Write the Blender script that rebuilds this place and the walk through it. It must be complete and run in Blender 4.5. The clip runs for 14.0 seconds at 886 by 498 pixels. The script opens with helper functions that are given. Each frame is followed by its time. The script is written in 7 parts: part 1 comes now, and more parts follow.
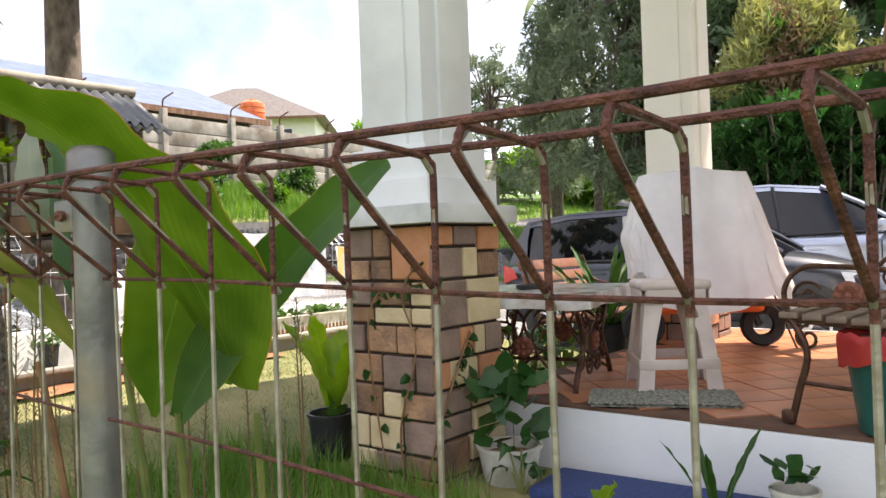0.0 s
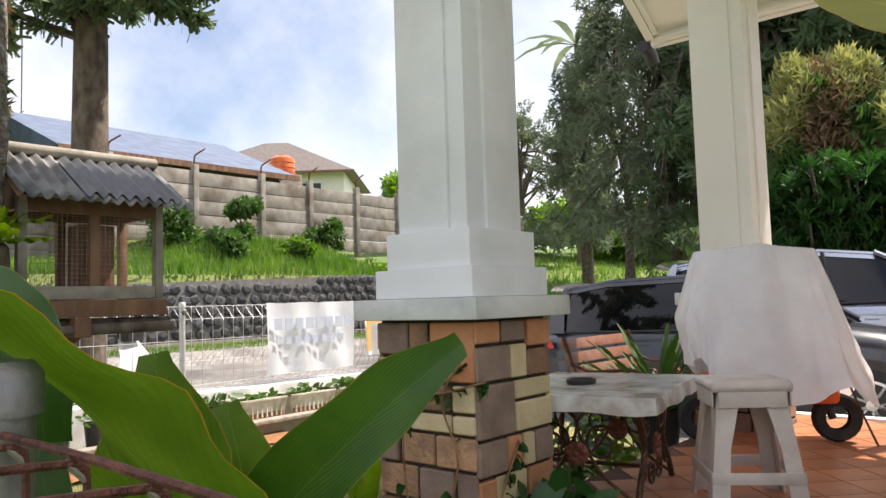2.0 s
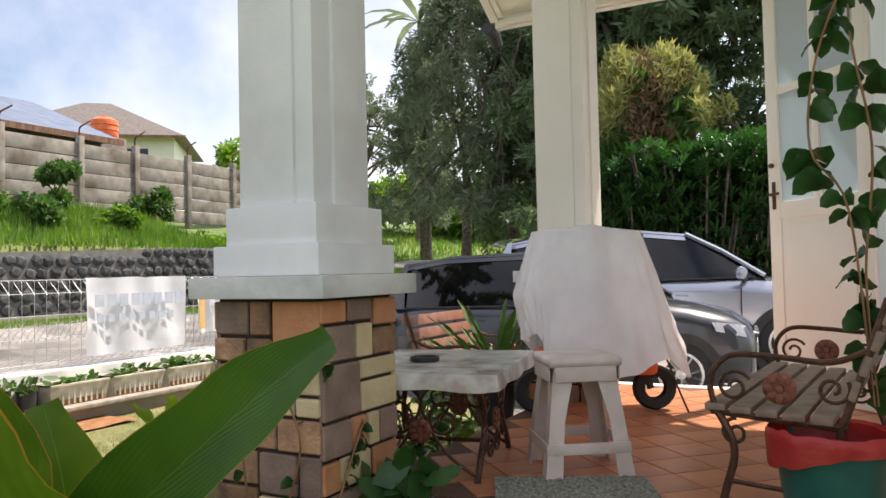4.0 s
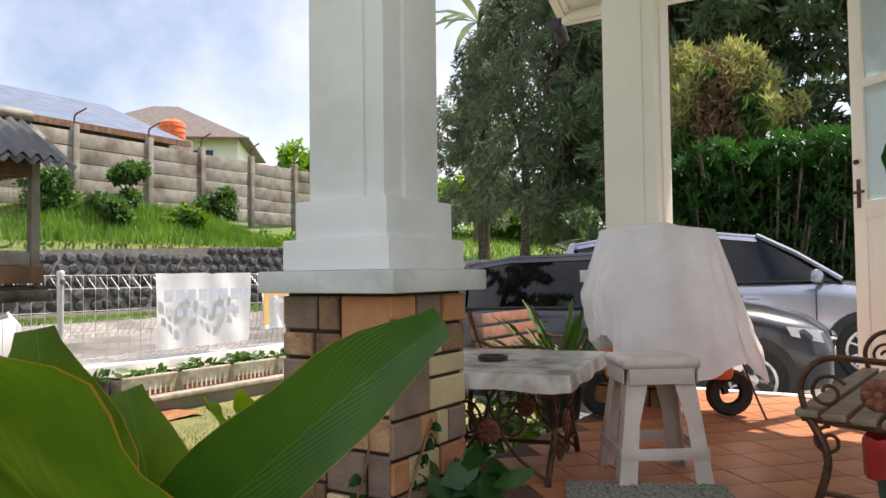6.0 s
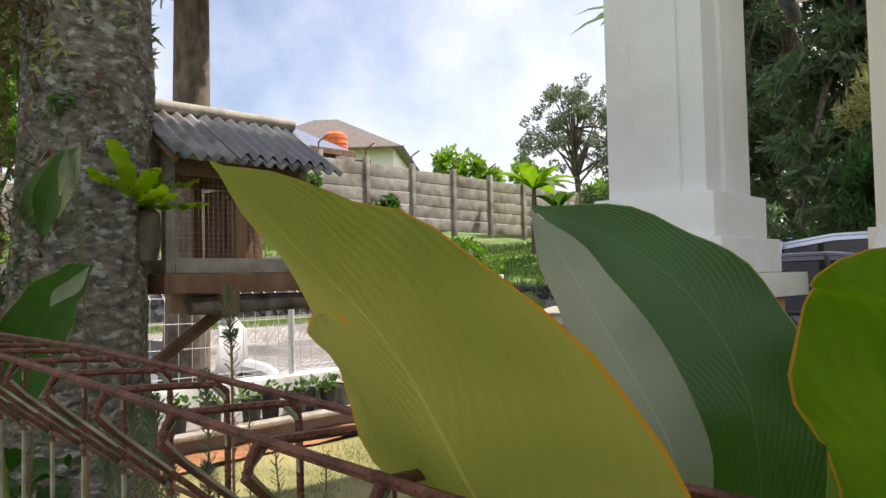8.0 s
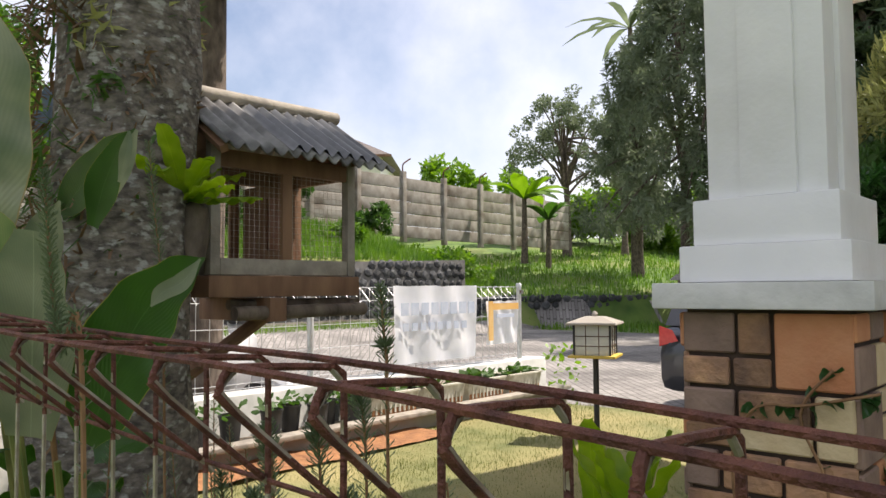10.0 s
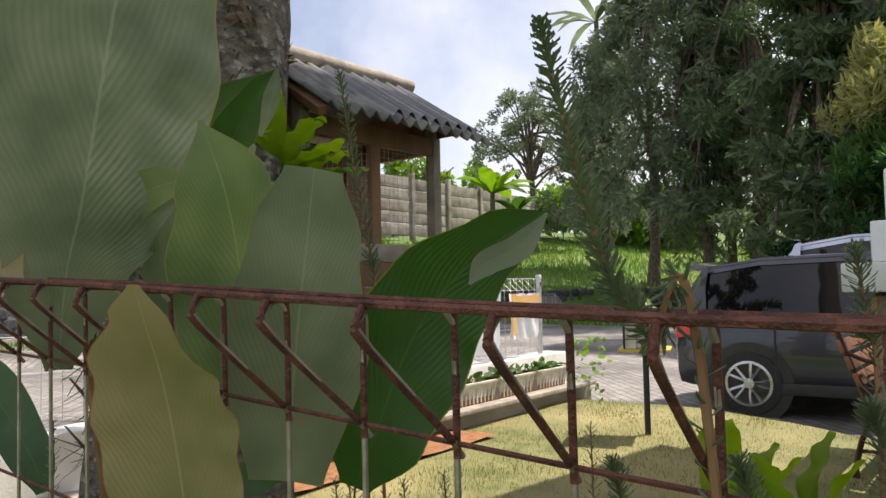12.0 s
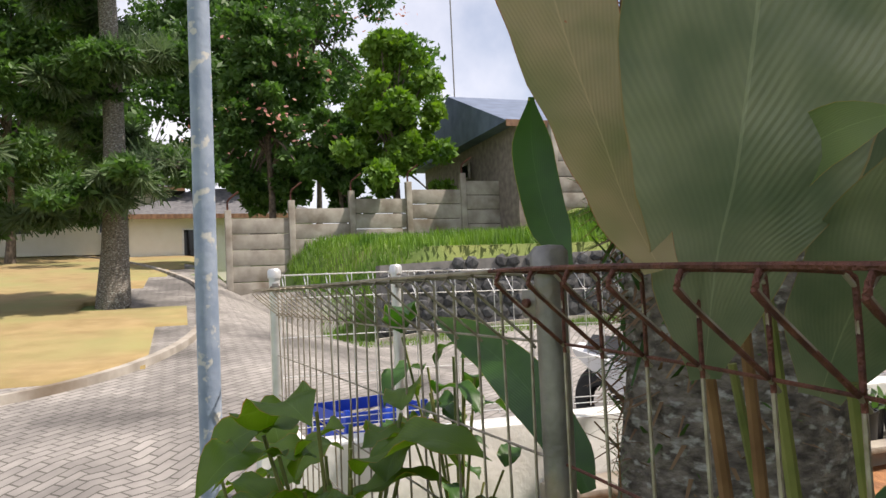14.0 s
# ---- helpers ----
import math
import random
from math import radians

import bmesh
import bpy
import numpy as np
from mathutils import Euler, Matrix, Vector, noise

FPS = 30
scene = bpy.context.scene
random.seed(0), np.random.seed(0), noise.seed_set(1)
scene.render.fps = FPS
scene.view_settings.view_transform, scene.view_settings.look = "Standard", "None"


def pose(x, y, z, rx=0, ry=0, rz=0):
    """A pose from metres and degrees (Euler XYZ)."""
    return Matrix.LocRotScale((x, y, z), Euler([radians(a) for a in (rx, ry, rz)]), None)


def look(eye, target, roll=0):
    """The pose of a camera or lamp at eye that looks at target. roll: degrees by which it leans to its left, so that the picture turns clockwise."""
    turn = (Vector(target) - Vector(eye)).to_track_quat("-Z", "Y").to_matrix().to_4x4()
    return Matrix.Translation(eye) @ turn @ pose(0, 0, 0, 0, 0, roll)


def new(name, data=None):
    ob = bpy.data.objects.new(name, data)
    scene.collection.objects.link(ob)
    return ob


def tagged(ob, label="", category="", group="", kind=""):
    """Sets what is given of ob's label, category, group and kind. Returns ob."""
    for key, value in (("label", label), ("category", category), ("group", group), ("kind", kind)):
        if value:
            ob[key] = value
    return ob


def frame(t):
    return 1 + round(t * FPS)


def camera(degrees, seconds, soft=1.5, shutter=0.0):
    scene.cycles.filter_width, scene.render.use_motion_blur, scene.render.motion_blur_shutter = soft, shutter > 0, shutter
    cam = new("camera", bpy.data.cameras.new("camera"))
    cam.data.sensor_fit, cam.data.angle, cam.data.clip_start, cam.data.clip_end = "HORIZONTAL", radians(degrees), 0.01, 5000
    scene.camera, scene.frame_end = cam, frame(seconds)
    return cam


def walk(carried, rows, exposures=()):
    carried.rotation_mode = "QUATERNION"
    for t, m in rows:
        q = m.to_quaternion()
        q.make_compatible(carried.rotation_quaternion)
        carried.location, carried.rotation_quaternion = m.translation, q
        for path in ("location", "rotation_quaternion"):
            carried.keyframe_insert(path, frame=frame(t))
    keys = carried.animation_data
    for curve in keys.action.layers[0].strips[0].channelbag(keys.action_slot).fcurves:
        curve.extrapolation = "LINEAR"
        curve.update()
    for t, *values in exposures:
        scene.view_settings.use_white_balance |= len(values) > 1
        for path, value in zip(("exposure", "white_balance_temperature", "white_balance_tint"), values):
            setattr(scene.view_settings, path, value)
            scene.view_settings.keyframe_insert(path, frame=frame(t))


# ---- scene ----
cam = camera(61.5, 14.0)
PATH = [
    (0, (0.167, 1.007, 1.07), (-1.079, 2.572, 1.07), -2.1),
    (0.5, (0.062, 1.028, 1.101), (-1.258, 2.531, 1.128), -1.3),
    (1, (0.008, 1.129, 1.161), (-1.308, 2.632, 1.271), -1.4),
    (1.5, (-0.042, 1.189, 1.198), (-1.354, 2.692, 1.339), -1.4),
    (2, (-0.07, 1.209, 1.224), (-1.364, 2.728, 1.366), -1.7),
    (2.5, (-0.086, 1.21, 1.234), (-1.248, 2.832, 1.352), -1.4),
    (3, (-0.11, 1.218, 1.239), (-1.05, 2.982, 1.302), -1.3),
    (5.5, (-0.142, 1.265, 1.225), (-1.108, 3.015, 1.285), -1.0),
    (6, (-0.2, 1.271, 1.22), (-1.274, 2.958, 1.289), -0.7),
    (6.5, (-0.292, 1.184, 1.224), (-1.467, 2.801, 1.295), -0.6),
    (7, (-0.414, 1.152, 1.212), (-1.713, 2.671, 1.286), -0.5),
    (7.5, (-0.544, 1.124, 1.206), (-1.901, 2.591, 1.285), -0.8),
    (8, (-0.709, 1.122, 1.233), (-2.091, 2.566, 1.318), -1.2),
    (8.5, (-0.811, 1.121, 1.239), (-2.203, 2.554, 1.338), -0.8),
    (11, (-1.354, 1.057, 1.213), (-2.643, 2.582, 1.322), -1.1),
    (11.5, (-1.539, 1.059, 1.211), (-2.804, 2.604, 1.316), -1.5),
    (12, (-1.662, 1.009, 1.202), (-2.92, 2.561, 1.301), -1.2),
    (12.5, (-1.765, 0.975, 1.196), (-3.04, 2.513, 1.287), -1.5),
    (13, (-1.865, 0.989, 1.195), (-3.342, 2.334, 1.277), -1.8),
    (13.5, (-1.964, 1.010, 1.204), (-3.688, 2.022, 1.290), -2.2),
    (14, (-2.002, 0.952, 1.210), (-3.886, 1.612, 1.310), -2.6),
]
walk(cam, [(t, look(e, g, r)) for t, e, g, r in PATH], [(0, 1.22, 6750, 15), (0.6, 1.13, 6750, 15), (1.5, 0.8, 6750, 15), (8.5, 0.64, 6750, 15), (14, 0.42, 6750, 15)])

# ---------------------------------------------------------------- light
SUN = Vector((0.22, 0.50, 0.90)).normalized()
world = bpy.data.worlds.new("sky")
scene.world = world
world.use_nodes = True
wn = world.node_tree.nodes
wl = world.node_tree.links
sky = wn.new("ShaderNodeTexSky")
sky.sky_type = "NISHITA"
sky.sun_disc = False
sky.sun_elevation = math.asin(SUN.z)
sky.sun_rotation = math.atan2(SUN.x, SUN.y)
sky.air_density, sky.dust_density, sky.ozone_density = 1.0, 2.0, 1.0
cl = wn.new("ShaderNodeTexNoise")
cl.inputs["Scale"].default_value, cl.inputs["Detail"].default_value, cl.inputs["Roughness"].default_value = 2.6, 8, 0.55
cr = wn.new("ShaderNodeValToRGB")
cr.color_ramp.elements[0].position, cr.color_ramp.elements[1].position = 0.3, 0.68
mixc = wn.new("ShaderNodeMix")
mixc.data_type = "RGBA"
mixc.inputs[7].default_value = (7.4, 7.6, 8.3, 1)
wl.new(cl.outputs[0], cr.inputs[0])
wl.new(cr.outputs[0], mixc.inputs[0])
wl.new(sky.outputs[0], mixc.inputs[6])
wl.new(mixc.outputs[2], wn["Background"].inputs[0])
wn["Background"].inputs[1].default_value = 0.115
sun = new("sun", bpy.data.lights.new("sun", "SUN"))
sun.data.energy, sun.data.angle, sun.data.color = 5.0, radians(0.6), (1.0, 0.93, 0.83)
sun.matrix_world = look(SUN * 50, (0, 0, 0))


# ---------------------------------------------------------------- materials
def mat(name, a, b=None, scale=8.0, rough=0.6, bump=0.0, bscale=None, metal=0.0, spec=0.5, trans=0.0, detail=6.0, stain=None, sscale=1.5, coat=0.0, rnd=0.0, stretch=None, sdark=(0.45, 0.62)):
    """Two tones mixed by fine noise, a wide stain, a fine relief; rnd varies the brightness piece by piece."""
    m = bpy.data.materials.new(name)
    m.use_nodes = True
    n, l = m.node_tree.nodes, m.node_tree.links
    p = n["Principled BSDF"]
    p.inputs["Roughness"].default_value, p.inputs["Metallic"].default_value = rough, metal
    p.inputs["Specular IOR Level"].default_value = spec
    p.inputs["Coat Weight"].default_value = coat
    co = n.new("ShaderNodeTexCoord")
    mp = n.new("ShaderNodeMapping")
    l.new(co.outputs["Object"], mp.inputs[0])
    if stretch:
        mp.inputs["Scale"].default_value = stretch
    no = n.new("ShaderNodeTexNoise")
    no.inputs["Scale"].default_value, no.inputs["Detail"].default_value = scale, detail
    l.new(mp.outputs[0], no.inputs[0])
    ra = n.new("ShaderNodeValToRGB")
    ra.color_ramp.elements[0].position, ra.color_ramp.elements[1].position = 0.32, 0.68
    b = b or tuple(min(1, c * 1.12) for c in a)
    ra.color_ramp.elements[0].color, ra.color_ramp.elements[1].color = (*a, 1), (*b, 1)
    l.new(no.outputs[0], ra.inputs[0])
    out = ra.outputs[0]
    if stain:
        s = n.new("ShaderNodeTexNoise")
        s.inputs["Scale"].default_value, s.inputs["Detail"].default_value = sscale, 5
        l.new(mp.outputs[0], s.inputs[0])
        sr = n.new("ShaderNodeValToRGB")
        sr.color_ramp.elements[0].position, sr.color_ramp.elements[1].position = sdark
        l.new(s.outputs[0], sr.inputs[0])
        mx = n.new("ShaderNodeMix")
        mx.data_type = "RGBA"
        l.new(sr.outputs[0], mx.inputs[0])
        l.new(out, mx.inputs[6])
        mx.inputs[7].default_value = (*stain, 1)
        out = mx.outputs[2]
    if rnd:
        oi = n.new("ShaderNodeObjectInfo")
        hs = n.new("ShaderNodeHueSaturation")
        mr = n.new("ShaderNodeMapRange")
        mr.inputs[3].default_value, mr.inputs[4].default_value = 1 - rnd, 1 + rnd
        l.new(oi.outputs["Random"], mr.inputs[0])
        l.new(mr.outputs[0], hs.inputs["Value"])
        l.new(out, hs.inputs["Color"])
        out = hs.outputs[0]
    l.new(out, p.inputs["Base Color"])
    if bump:
        bn = n.new("ShaderNodeTexNoise")
        bn.inputs["Scale"].default_value, bn.inputs["Detail"].default_value = bscale or scale * 3, 6
        l.new(mp.outputs[0], bn.inputs[0])
        bu = n.new("ShaderNodeBump")
        bu.inputs["Strength"].default_value, bu.inputs["Distance"].default_value = bump, 0.01
        l.new(bn.outputs[0], bu.inputs["Height"])
        l.new(bu.outputs[0], p.inputs["Normal"])
    if trans:
        tr = n.new("ShaderNodeBsdfTranslucent")
        ms = n.new("ShaderNodeMixShader")
        ms.inputs[0].default_value = trans
        hs2 = n.new("ShaderNodeHueSaturation")
        hs2.inputs["Saturation"].default_value, hs2.inputs["Value"].default_value = 1.15, 1.5
        l.new(out, hs2.inputs["Color"])
        l.new(hs2.outputs[0], tr.inputs[0])
        l.new(p.outputs[0], ms.inputs[1])
        l.new(tr.outputs[0], ms.inputs[2])
        l.new(ms.outputs[0], n["Material Output"].inputs[0])
    return m


def glassy(name, tint, rough=0.03, mixv=0.75):
    m = bpy.data.materials.new(name)
    m.use_nodes = True
    n, l = m.node_tree.nodes, m.node_tree.links
    p = n["Principled BSDF"]
    p.inputs["Base Color"].default_value = (*tint, 1)
    p.inputs["Roughness"].default_value = rough
    t = n.new("ShaderNodeBsdfTransparent")
    t.inputs[0].default_value = (*tint, 1)
    x = n.new("ShaderNodeMixShader")
    x.inputs[0].default_value = mixv
    l.new(p.outputs[0], x.inputs[1])
    l.new(t.outputs[0], x.inputs[2])
    l.new(x.outputs[0], n["Material Output"].inputs[0])
    return m


def leafy(name, a, b, edge, veins=26.0, trans=0.45, rough=0.4, pale=0.0):
    """A broad leaf: pleats across the blade, a pale midrib and a dry rim, laid out by the blade's own UV map."""
    m = bpy.data.materials.new(name)
    m.use_nodes = True
    n, l = m.node_tree.nodes, m.node_tree.links
    p = n["Principled BSDF"]
    p.inputs["Roughness"].default_value = rough
    uv = n.new("ShaderNodeTexCoord")
    sp = n.new("ShaderNodeSeparateXYZ")
    l.new(uv.outputs["UV"], sp.inputs[0])

    def math_(op, x, y=None, z=None):
        k = n.new("ShaderNodeMath")
        k.operation = op
        for i, v in enumerate((x, y, z)):
            if v is None:
                continue
            if isinstance(v, (int, float)):
                k.inputs[i].default_value = v
            else:
                l.new(v, k.inputs[i])
        return k.outputs[0]

    u, v = sp.outputs[0], sp.outputs[1]
    c = math_("ABSOLUTE", math_("SUBTRACT", u, 0.5))
    ph = math_("MULTIPLY", math_("ADD", v, math_("MULTIPLY", c, 1.0)), veins * 5.0)
    no = n.new("ShaderNodeTexNoise")
    no.inputs["Scale"].default_value, no.inputs["Detail"].default_value = 6, 7
    l.new(uv.outputs["Object"], no.inputs[0])
    wob = math_("ADD", ph, math_("MULTIPLY", no.outputs[0], 5.0))
    n3 = n.new("ShaderNodeTexNoise")
    n3.inputs["Scale"].default_value, n3.inputs["Detail"].default_value = 16, 1
    l.new(uv.outputs["Object"], n3.inputs[0])
    amp = math_("ADD", 0.45, math_("MULTIPLY", math_("MAXIMUM", math_("SUBTRACT", n3.outputs[0], 0.4), 0.0), 4.0))
    pleat = math_("MULTIPLY", math_("SINE", wob), amp)
    ra = n.new("ShaderNodeValToRGB")
    ra.color_ramp.elements[0].position, ra.color_ramp.elements[1].position = 0.36, 0.62
    ra.color_ramp.elements[0].color, ra.color_ramp.elements[1].color = (*a, 1), (*b, 1)
    l.new(math_("ADD", math_("ADD", math_("MULTIPLY", no.outputs[0], 0.6), math_("MULTIPLY", n3.outputs[0], 0.4)), math_("MULTIPLY", pleat, 0.014)), ra.inputs[0])
    rib = math_("LESS_THAN", c, 0.008)
    m1 = n.new("ShaderNodeMix")
    m1.data_type = "RGBA"
    l.new(math_("MULTIPLY", rib, 0.2), m1.inputs[0])
    l.new(ra.outputs[0], m1.inputs[6])
    m1.inputs[7].default_value = tuple(min(1, x * 1.9 + 0.05) for x in b) + (1,)
    rim = math_("GREATER_THAN", math_("ADD", c, math_("MULTIPLY", no.outputs[0], 0.03)), 0.507)
    m2 = n.new("ShaderNodeMix")
    m2.data_type = "RGBA"
    sp2 = n.new("ShaderNodeTexNoise")
    sp2.inputs["Scale"].default_value, sp2.inputs["Detail"].default_value = 38, 2
    l.new(uv.outputs["Object"], sp2.inputs[0])
    blot = math_("GREATER_THAN", sp2.outputs[0], 0.77)
    l.new(math_("MULTIPLY", math_("MAXIMUM", rim, blot), 0.75), m2.inputs[0])
    l.new(m1.outputs[2], m2.inputs[6])
    m2.inputs[7].default_value = (*edge, 1)
    l.new(m2.outputs[2], p.inputs["Base Color"])
    bu = n.new("ShaderNodeBump")
    bu.inputs["Strength"].default_value, bu.inputs["Distance"].default_value = 0.22, 0.0012
    l.new(math_("ADD", pleat, math_("MULTIPLY", no.outputs[0], 2.0)), bu.inputs["Height"])
    l.new(bu.outputs[0], p.inputs["Normal"])
    tr = n.new("ShaderNodeBsdfTranslucent")
    hs = n.new("ShaderNodeHueSaturation")
    hs.inputs["Saturation"].default_value, hs.inputs["Value"].default_value = 1.1, 1.7
    l.new(m2.outputs[2], hs.inputs["Color"])
    l.new(hs.outputs[0], tr.inputs[0])
    ms = n.new("ShaderNodeMixShader")
    ms.inputs[0].default_value = trans
    l.new(p.outputs[0], ms.inputs[1])
    l.new(tr.outputs[0], ms.inputs[2])
    l.new(ms.outputs[0], n["Material Output"].inputs[0])
    return m


def pavers(name, a, b, w=0.21, h=0.105):
    m = mat(name, a, b, scale=3, rough=0.75, stain=tuple(c * 0.55 for c in a), sscale=0.5)
    n, l = m.node_tree.nodes, m.node_tree.links
    p = n["Principled BSDF"]
    br = n.new("ShaderNodeTexBrick")
    co = n.new("ShaderNodeTexCoord")
    mp = n.new("ShaderNodeMapping")
    mp.inputs["Rotation"].default_value[2] = radians(45)
    l.new(co.outputs["Object"], mp.inputs[0])
    l.new(mp.outputs[0], br.inputs[0])
    br.inputs["Scale"].default_value = 1.0
    br.inputs["Brick Width"].default_value, br.inputs["Row Height"].default_value, br.inputs["Mortar Size"].default_value = w, h, 0.008
    br.inputs["Color1"].default_value, br.inputs["Color2"].default_value = (1, 1, 1, 1), (0.72, 0.72, 0.72, 1)
    br.inputs["Mortar"].default_value = (0.3, 0.3, 0.27, 1)
    old = p.inputs["Base Color"].links[0].from_socket
    mu = n.new("ShaderNodeMix")
    mu.data_type, mu.blend_type = "RGBA", "MULTIPLY"
    mu.inputs[0].default_value = 1
    l.new(old, mu.inputs[6])
    l.new(br.outputs[0], mu.inputs[7])
    l.new(mu.outputs[2], p.inputs["Base Color"])
    bu = n.new("ShaderNodeBump")
    bu.inputs["Strength"].default_value, bu.inputs["Distance"].default_value = 0.6, 0.01
    l.new(br.outputs[0], bu.inputs["Height"])
    l.new(bu.outputs[0], p.inputs["Normal"])
    return m


M_WHITE = mat("white_paint", (0.74, 0.75, 0.76), (0.82, 0.82, 0.81), 3, 0.55, 0.12, 60, stain=(0.62, 0.62, 0.6), sscale=2.2, sdark=(0.5, 0.8))
M_CREAM = mat("cream_paint", (0.78, 0.75, 0.66), (0.82, 0.79, 0.71), 3, 0.5, 0.08, 60)
M_CEMENT = mat("weathered_white_cement", (0.6, 0.61, 0.58), (0.76, 0.76, 0.73), 5, 0.8, 0.3, 40, stain=(0.42, 0.43, 0.4), sscale=3, sdark=(0.52, 0.75))
M_CONCRETE = mat("grey_concrete", (0.25, 0.225, 0.19), (0.42, 0.39, 0.34), 2.6, 0.9, 0.4, 30, stain=(0.16, 0.125, 0.09), sscale=1.1, sdark=(0.5, 0.7))
M_STONE = mat("sandstone", (0.3, 0.16, 0.085), (0.46, 0.27, 0.15), 9, 0.85, 0.8, 60, stain=(0.2, 0.12, 0.08), sscale=7, rnd=0.35)
M_STONE2 = mat("pale_sandstone", (0.58, 0.44, 0.25), (0.68, 0.55, 0.34), 9, 0.85, 0.4, 60, rnd=0.12)
M_STONE3 = mat("grey_brown_stone", (0.19, 0.13, 0.1), (0.31, 0.21, 0.16), 9, 0.85, 0.5, 60, rnd=0.2)
M_STONE4 = mat("terracotta_stone", (0.5, 0.2, 0.09), (0.58, 0.28, 0.14), 9, 0.85, 0.4, 60, rnd=0.15)
M_JOINT = mat("dark_joint", (0.035, 0.024, 0.018), (0.07, 0.045, 0.033), 20, 0.95)
M_TILE = mat("terracotta_tile", (0.5, 0.19, 0.085), (0.6, 0.26, 0.13), 5, 0.33, 0.08, 50, rnd=0.12, stain=(0.42, 0.17, 0.09), sscale=3)
M_GROUT = mat("dark_grout", (0.1, 0.05, 0.03), (0.15, 0.08, 0.05), 10, 0.9)
M_RUST = mat("rusty_iron_wire", (0.07, 0.025, 0.02), (0.2, 0.075, 0.05), 55, 0.6, 0.6, 260, metal=0.3)
M_GALV = mat("dull_galvanised_wire", (0.24, 0.2, 0.15), (0.46, 0.42, 0.36), 30, 0.45, 0.2, 150, metal=0.6)
M_ZINC = mat("galvanised_steel_pipe", (0.17, 0.165, 0.16), (0.3, 0.29, 0.28), 24, 0.5, 0.15, 120, metal=0.7, stain=(0.3, 0.25, 0.2), sscale=9, sdark=(0.55, 0.7))
M_SILVER = mat("bright_galvanised_wire", (0.55, 0.56, 0.57), (0.72, 0.73, 0.74), 20, 0.4, metal=0.5)
M_POLE = mat("flaking_blue_grey_paint", (0.2, 0.26, 0.36), (0.3, 0.36, 0.46), 14, 0.6, 0.2, 60, stain=(0.5, 0.5, 0.48), sscale=22, sdark=(0.58, 0.64))
M_GRASS = mat("green_turf", (0.045, 0.1, 0.014), (0.12, 0.2, 0.035), 1.2, 0.9, 0.8, 30, stain=(0.16, 0.19, 0.05), sscale=0.25)
M_LAWN = mat("dry_yellow_green_lawn", (0.12, 0.135, 0.04), (0.21, 0.21, 0.08), 6, 0.9, 0.9, 60, stain=(0.3, 0.26, 0.11), sscale=0.9)
M_DRY = mat("straw_dry_turf", (0.23, 0.165, 0.07), (0.33, 0.245, 0.115), 2.0, 0.95, 0.8, 40, stain=(0.25, 0.23, 0.09), sscale=0.35)
M_PAVE = pavers("grey_paving_blocks", (0.25, 0.235, 0.22), (0.36, 0.34, 0.315))
M_BASALT = mat("dark_basalt", (0.03, 0.033, 0.036), (0.075, 0.078, 0.08), 6, 0.8, 0.5, 25, rnd=0.45)
M_MORTAR = mat("grey_mortar", (0.14, 0.14, 0.13), (0.22, 0.21, 0.2), 5, 0.95, 0.3)
M_BARK = mat("grey_brown_bark", (0.06, 0.045, 0.035), (0.2, 0.16, 0.125), 16, 0.95, 1.0, 30, stretch=(1, 1, 0.5))
M_LICHEN = mat("lichened_bark", (0.06, 0.052, 0.044), (0.25, 0.22, 0.185), 26, 0.95, 1.0, 44, stain=(0.36, 0.36, 0.33), sscale=24, sdark=(0.55, 0.64), stretch=(1, 1, 1.8))
M_SOIL = mat("red_brown_soil", (0.2, 0.09, 0.04), (0.36, 0.17, 0.07), 14, 0.95, 1.0, 40)
M_WOOD = mat("weathered_brown_wood", (0.14, 0.07, 0.04), (0.28, 0.16, 0.09), 10, 0.75, 0.4, 40, stretch=(1, 1, 0.25))
M_WOODGREY = mat("greyed_timber", (0.22, 0.2, 0.17), (0.4, 0.36, 0.3), 12, 0.8, 0.4, 40)
M_SLAT = mat("varnished_slat", (0.2, 0.085, 0.048), (0.31, 0.145, 0.085), 12, 0.35, 0.2, 40)
M_SLATGREY = mat("sun_bleached_slat", (0.15, 0.1, 0.07), (0.28, 0.2, 0.145), 12, 0.5, 0.2, 40)
M_IRON = mat("bronze_cast_iron", (0.06, 0.028, 0.018), (0.13, 0.06, 0.035), 30, 0.4, 0.4, 120, metal=0.5)
M_ROSE = mat("copper_red_iron", (0.16, 0.05, 0.03), (0.28, 0.1, 0.06), 30, 0.45, 0.4, 120, metal=0.35)
M_ROOF = mat("corrugated_fibre_cement", (0.17, 0.17, 0.17), (0.36, 0.36, 0.36), 8, 0.7, 0.3, 40, stain=(0.1, 0.1, 0.1), sscale=5)
M_ROOFD = mat("glossy_dark_sheet", (0.09, 0.095, 0.1), (0.15, 0.155, 0.16), 12, 0.3, 0.1, 60)
M_BLUEROOF = mat("blue_zinc_roof", (0.08, 0.11, 0.17), (0.13, 0.17, 0.25), 2, 0.65, 0.1)
M_TILEROOF = mat("brown_roof_tiles", (0.11, 0.095, 0.085), (0.18, 0.155, 0.14), 4, 0.8, 0.5, 12)
M_DARKROOF = mat("slate_roof_tiles", (0.09, 0.09, 0.1), (0.17, 0.17, 0.18), 6, 0.8, 0.3, 20, rnd=0.3)
M_PLASTICW = mat("milky_plastic_sheet", (0.72, 0.73, 0.75), (0.84, 0.85, 0.86), 4, 0.25, 1.0, 12, trans=0.22)
